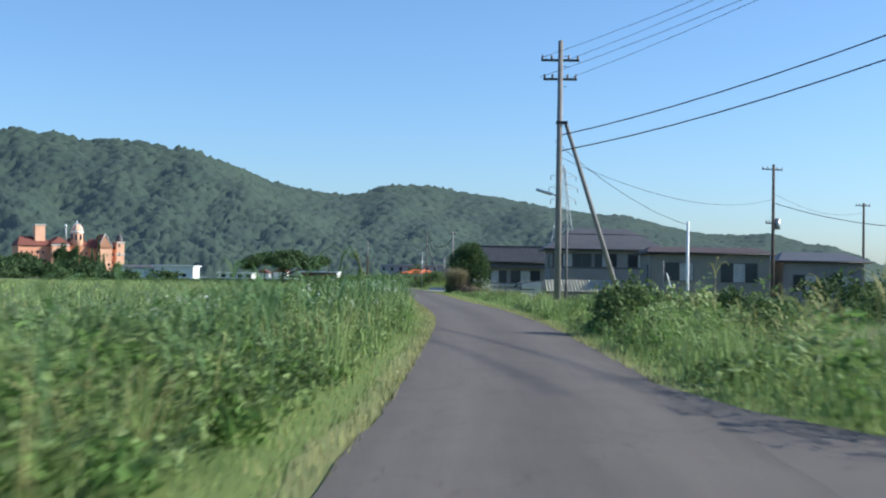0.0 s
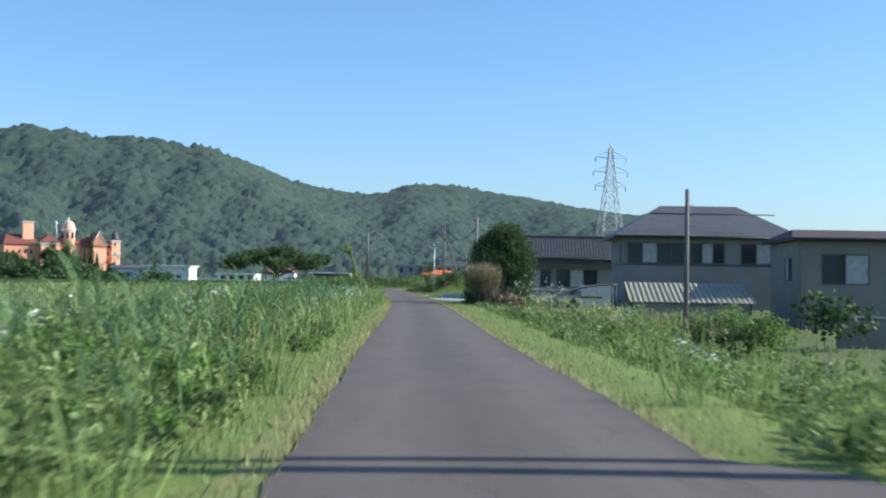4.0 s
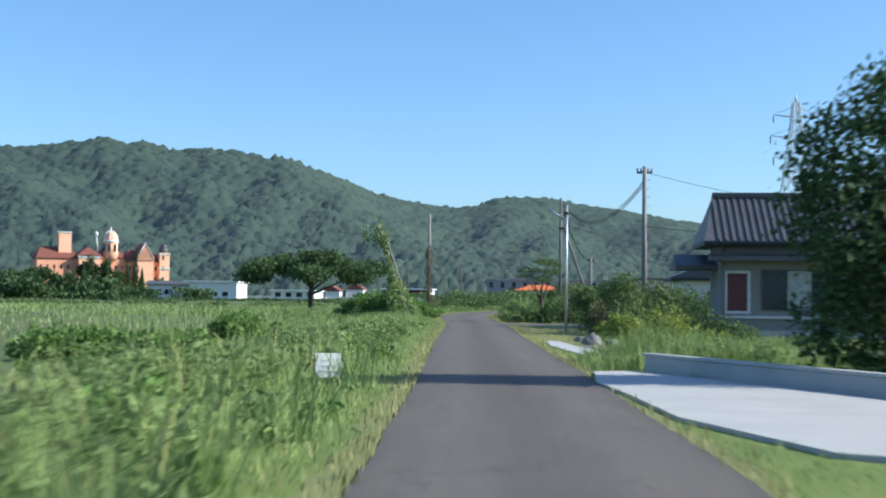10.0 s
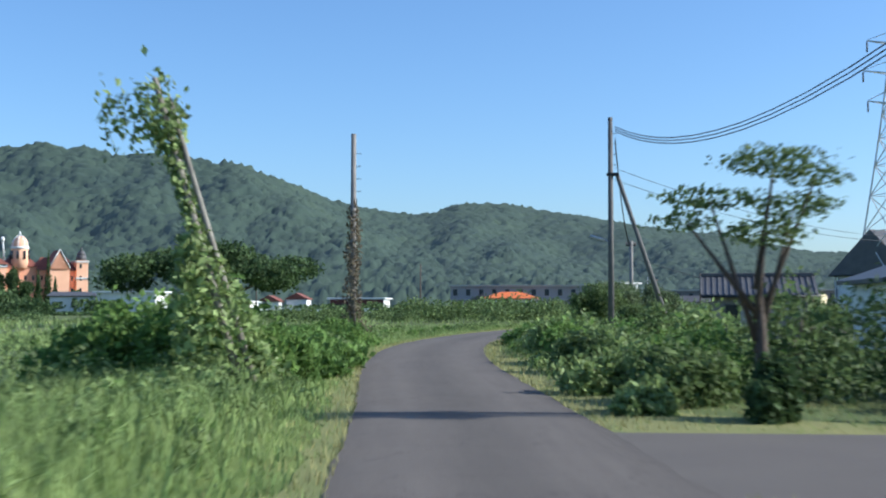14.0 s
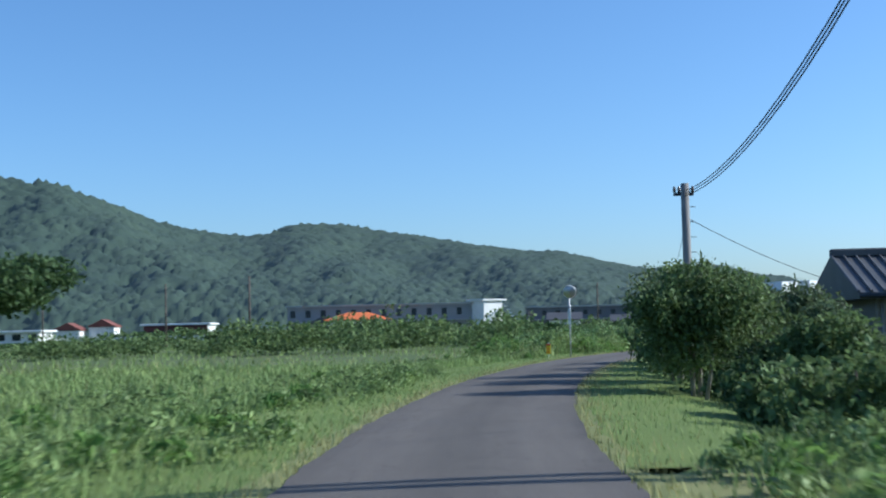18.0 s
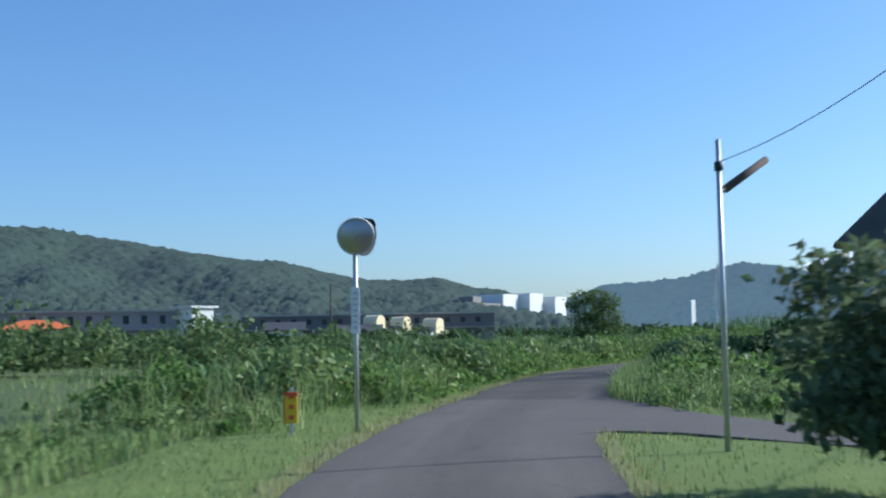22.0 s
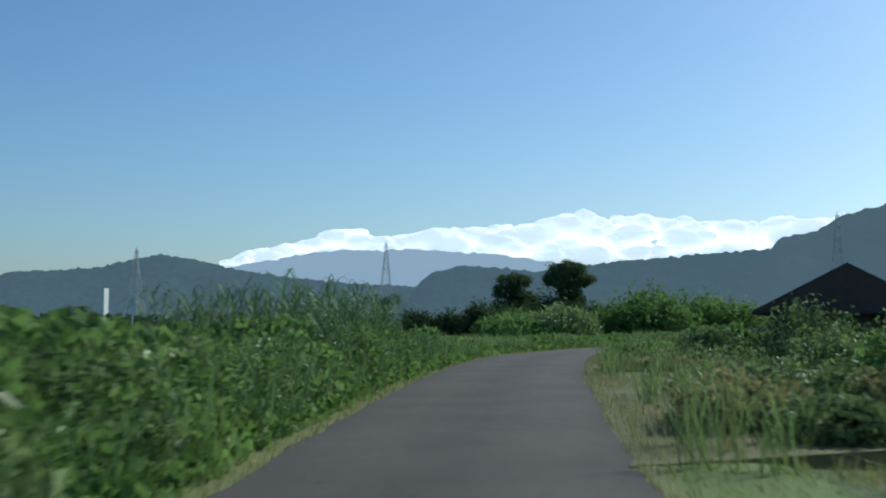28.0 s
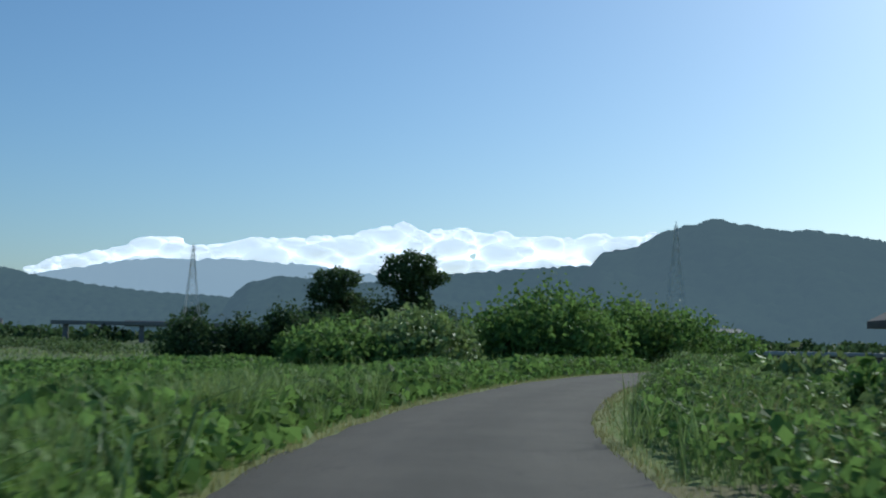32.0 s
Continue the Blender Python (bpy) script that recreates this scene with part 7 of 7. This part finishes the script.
stuff("field_creeper", v, f, KUDZU, "field overgrown with large creeper leaves", "creeper")
n = 4000
s, o = rng.uniform(300, 338, n), -rng.uniform(2.2, 7.5, n)
q = along(s, o)
v, f = blade_quads(np.c_[q, ground_z(q[:, 0], q[:, 1])], rng.uniform(0.7, 1.4, n) * (0.7 + 0.5 * bumps(q[:, 0], q[:, 1], 1.1)), rng.uniform(0.02, 0.045, n), rng, 0.8)
stuff("reeds", v, f, REED, "tall green reeds bending beside the lane", "reeds")


def plumes(name, s, o, h, leaves, length, width, label, material=REED):
    """Upright stalks with long arching leaves, as one mesh."""
    q = along(s, o)
    p = np.c_[q, ground_z(q[:, 0], q[:, 1])]
    v1, f1 = blade_quads(p, h, 0.02, rng, 0.15)
    at = np.repeat(p, leaves, 0)
    hh = np.repeat(h, leaves) * rng.uniform(0.45, 0.92, len(at))
    at[:, 2] += hh
    n = len(at)
    a = rng.uniform(0, math.tau, n)
    d = np.stack([np.cos(a), np.sin(a), np.zeros(n)], 1)
    w = np.stack([-np.sin(a), np.cos(a), np.zeros(n)], 1)
    ln = (length * rng.uniform(0.6, 1.2, n))[:, None]
    z = np.array([0, 0, 1.0])
    m1, m2, tip = at + (d * 0.28 + z * 0.38) * ln, at + (d * 0.62 + z * 0.5) * ln, at + (d * 1.0 + z * 0.25) * ln
    wd = width * rng.uniform(0.7, 1.2, n)[:, None]
    v2 = np.stack([at - w * wd * 0.5, at + w * wd * 0.5, m1 - w * wd * 0.5, m1 + w * wd * 0.5, m2 - w * wd * 0.35, m2 + w * wd * 0.35, tip - w * wd * 0.05, tip + w * wd * 0.05], 1).reshape(-1, 3)
    i = 8 * np.arange(n)[:, None]
    f2 = np.concatenate([i + [0, 1, 3, 2], i + [2, 3, 5, 4], i + [4, 5, 7, 6]])
    return stuff(name, np.concatenate([v1, v2]), np.concatenate([f1, f2 + len(v1)]), material, label, "reeds")


n = 230
plumes("reed_plumes", rng.uniform(313, 327, n), -rng.uniform(2.9, 6.0, n), rng.uniform(1.5, 2.3, n), 10, 0.7, 0.028, "tall feathery reed plumes bending over the lane")
n = 320
plumes("grass_plumes_south", rng.uniform(5, 112, n), -rng.uniform(2.3, 6.5, n), rng.uniform(1.0, 1.6, n), 9, 0.55, 0.022, "tall grass plumes standing out of roadside weeds")
n = 200
plumes("grass_plumes_east", rng.uniform(-6, 30, n), rng.uniform(3.8, 8.0, n), rng.uniform(1.2, 2.1, n), 9, 0.55, 0.022, "pale dry grass plumes standing out of roadside weeds", STRAW)
n = 150
plumes("grass_plumes_slope", rng.uniform(86, 112, n), rng.uniform(5.0, 11.0, n), rng.uniform(1.5, 2.2, n), 9, 0.45, 0.02, "pale dry grass plumes standing out of slope weeds", STRAW)
n = 110
plumes("grass_plumes_bend", rng.uniform(256, 300, n), -rng.uniform(2.2, 6.0, n), rng.uniform(0.9, 1.7, n), 9, 0.55, 0.025, "tall grass plumes standing out of roadside weeds")
# the high grass clump past the driveway
n = 4200
q = np.stack([rng.uniform(-0.75, 5.5, n), rng.uniform(98.4, 102.8, n)], 1)
v, f = blade_quads(np.c_[q, ground_z(q[:, 0], q[:, 1])], rng.uniform(0.5, 1.05, len(q)) * (0.55 + 0.6 * bumps(q[:, 0], q[:, 1], 1.4)) * np.clip(0.4 + (q[:, 0] + 0.75) / 1.6, 0.3, 1.1), rng.uniform(0.012, 0.026, len(q)), rng, 1.0)
stuff("driveway_grass", v, f, GRASS, "clump of long green grass beside a driveway", "grass")
# sunlit grass before the bushes of the bend
n = 9000
s = rng.uniform(261, 284, n)
q = along(s, half_width(s) + 0.05 + rng.uniform(0.0, 1.0, n) ** 1.4 * 3.2)
ok = np.ones(len(q), bool)
for pts in PAVED:
    ok &= ~inside(q, pts)
q = q[ok]
v, f = blade_quads(np.c_[q, ground_z(q[:, 0], q[:, 1])], rng.uniform(0.25, 0.75, len(q)), rng.uniform(0.012, 0.026, len(q)), rng, 1.0)
stuff("bend_grass", v, f, GRASS, "long green grass on the inner side of the bend", "grass")
# long grass before the leaning pole
n = 12000
q = np.stack([rng.uniform(-17.0, -6.4, n), rng.uniform(127.0, 145.0, n)], 1)
off, sn = offset_of(q[:, 0], q[:, 1])
ok = off < -half_width(sn) - 0.5
q, off = q[ok], off[ok]
v, f = blade_quads(np.c_[q, ground_z(q[:, 0], q[:, 1])], rng.uniform(0.35, 0.75, len(q)) * np.clip((-off - 1.6) / 1.6, 0.35, 1.0), rng.uniform(0.014, 0.028, len(q)), rng, 0.9)
stuff("long_meadow_grass", v, f, GRASS, "long bright green grass before a leaning pole", "grass")
# long grass of the meadow at the bend, and beside the last stretch
for name, s0, s1, o0, o1, n, h0, h1, lab in (("bend_meadow_grass", 205, 262, 4.0, 30.0, 26000, 0.3, 0.6, "long soft green meadow grass along the bend"),
                                             ("field_edge_grass", 331, 352, 2.9, 10.0, 9000, 0.7, 1.15, "long bright green grass at the edge of a field")):
    s = rng.uniform(s0, s1, n)
    u = o0 + (o1 - o0) * rng.uniform(0, 1, n) ** 1.5
    q = along(s, -u)
    v, f = blade_quads(np.c_[q, ground_z(q[:, 0], q[:, 1])], rng.uniform(h0, h1, n) * (0.6 + 0.5 * bumps(q[:, 0], q[:, 1], 0.6)), rng.uniform(0.016, 0.03, n) * (1 + 0.06 * u), rng, 0.9)
    stuff(name, v, f, GRASS, lab, "grass")
# straw grass on the gravel yard
n = 17000
s = rng.uniform(284, 336, n)
q = along(s, half_width(s) + rng.uniform(0.2, 8.0, n))
q = q[bumps(q[:, 0], q[:, 1], 0.5) > 0.42]
v, f = short_blades(np.c_[q, ground_z(q[:, 0], q[:, 1]) + 0.02], rng.uniform(0.06, 0.28, len(q)), rng.uniform(0.015, 0.03, len(q)), rng, 1.0)
stuff("yard_straw", v, f, STRAW, "dry straw grass scattered on packed gravel", "grass")
# pale tall grass among the weeds
n = 16000
s = rng.choice([-1, 1], n, p=[0.62, 0.38])
sd = s
s = np.where(sd < 0, np.where(rng.uniform(size=n) < 0.6, rng.uniform(-10, 135, n), rng.uniform(256, 345, n)), np.where(rng.uniform(size=n) < 0.55, rng.uniform(-5, 60, n), rng.uniform(334, 356, n)))
u = np.where(sd < 0, rng.uniform(1.2, 7.0, n), rng.uniform(1.5, 8.0, n))
q = along(s, sd * (half_width(s) + u))
ok = bumps(q[:, 0] + 9, q[:, 1], 0.7) > 0.5
for pts in PAVED:
    ok &= ~inside(q, pts)
q = q[ok]
v, f = blade_quads(np.c_[q, ground_z(q[:, 0], q[:, 1])], rng.uniform(0.6, 1.25, len(q)), rng.uniform(0.012, 0.024, len(q)), rng, 0.8)
stuff("pale_tall_grass", v, f, STRAW, "pale seeding grass standing among the weeds", "grass")
# loose tufts
n = 1300
cs_, co_ = rng.uniform(-10, 380, n), rng.choice([-1, 1], n) * rng.uniform(2.1, 7.0, n)
keep = ((co_ < 0) & ((cs_ < 135) | (cs_ > 255))) | ((co_ > 0) & (((cs_ > 4) & (cs_ < 60)) | (cs_ > 270)))
cs_, co_ = np.repeat(cs_[keep], 26), np.repeat(co_[keep], 26)
q = along(cs_ + rng.normal(size=len(cs_)) * 0.13, co_ + rng.normal(size=len(cs_)) * 0.13)
off, sn = offset_of(q[:, 0], q[:, 1])
ok = np.abs(off) > half_width(sn) + 0.3
for pts in PAVED:
    ok &= ~inside(q, pts)
q = q[ok]
v, f = blade_quads(np.c_[q, ground_z(q[:, 0], q[:, 1])], rng.uniform(0.6, 1.25, len(q)), rng.uniform(0.012, 0.026, len(q)), rng, 1.0)
stuff("grass_tufts", v, f, GRASS, "long arching grass tufts along the lane", "grass")
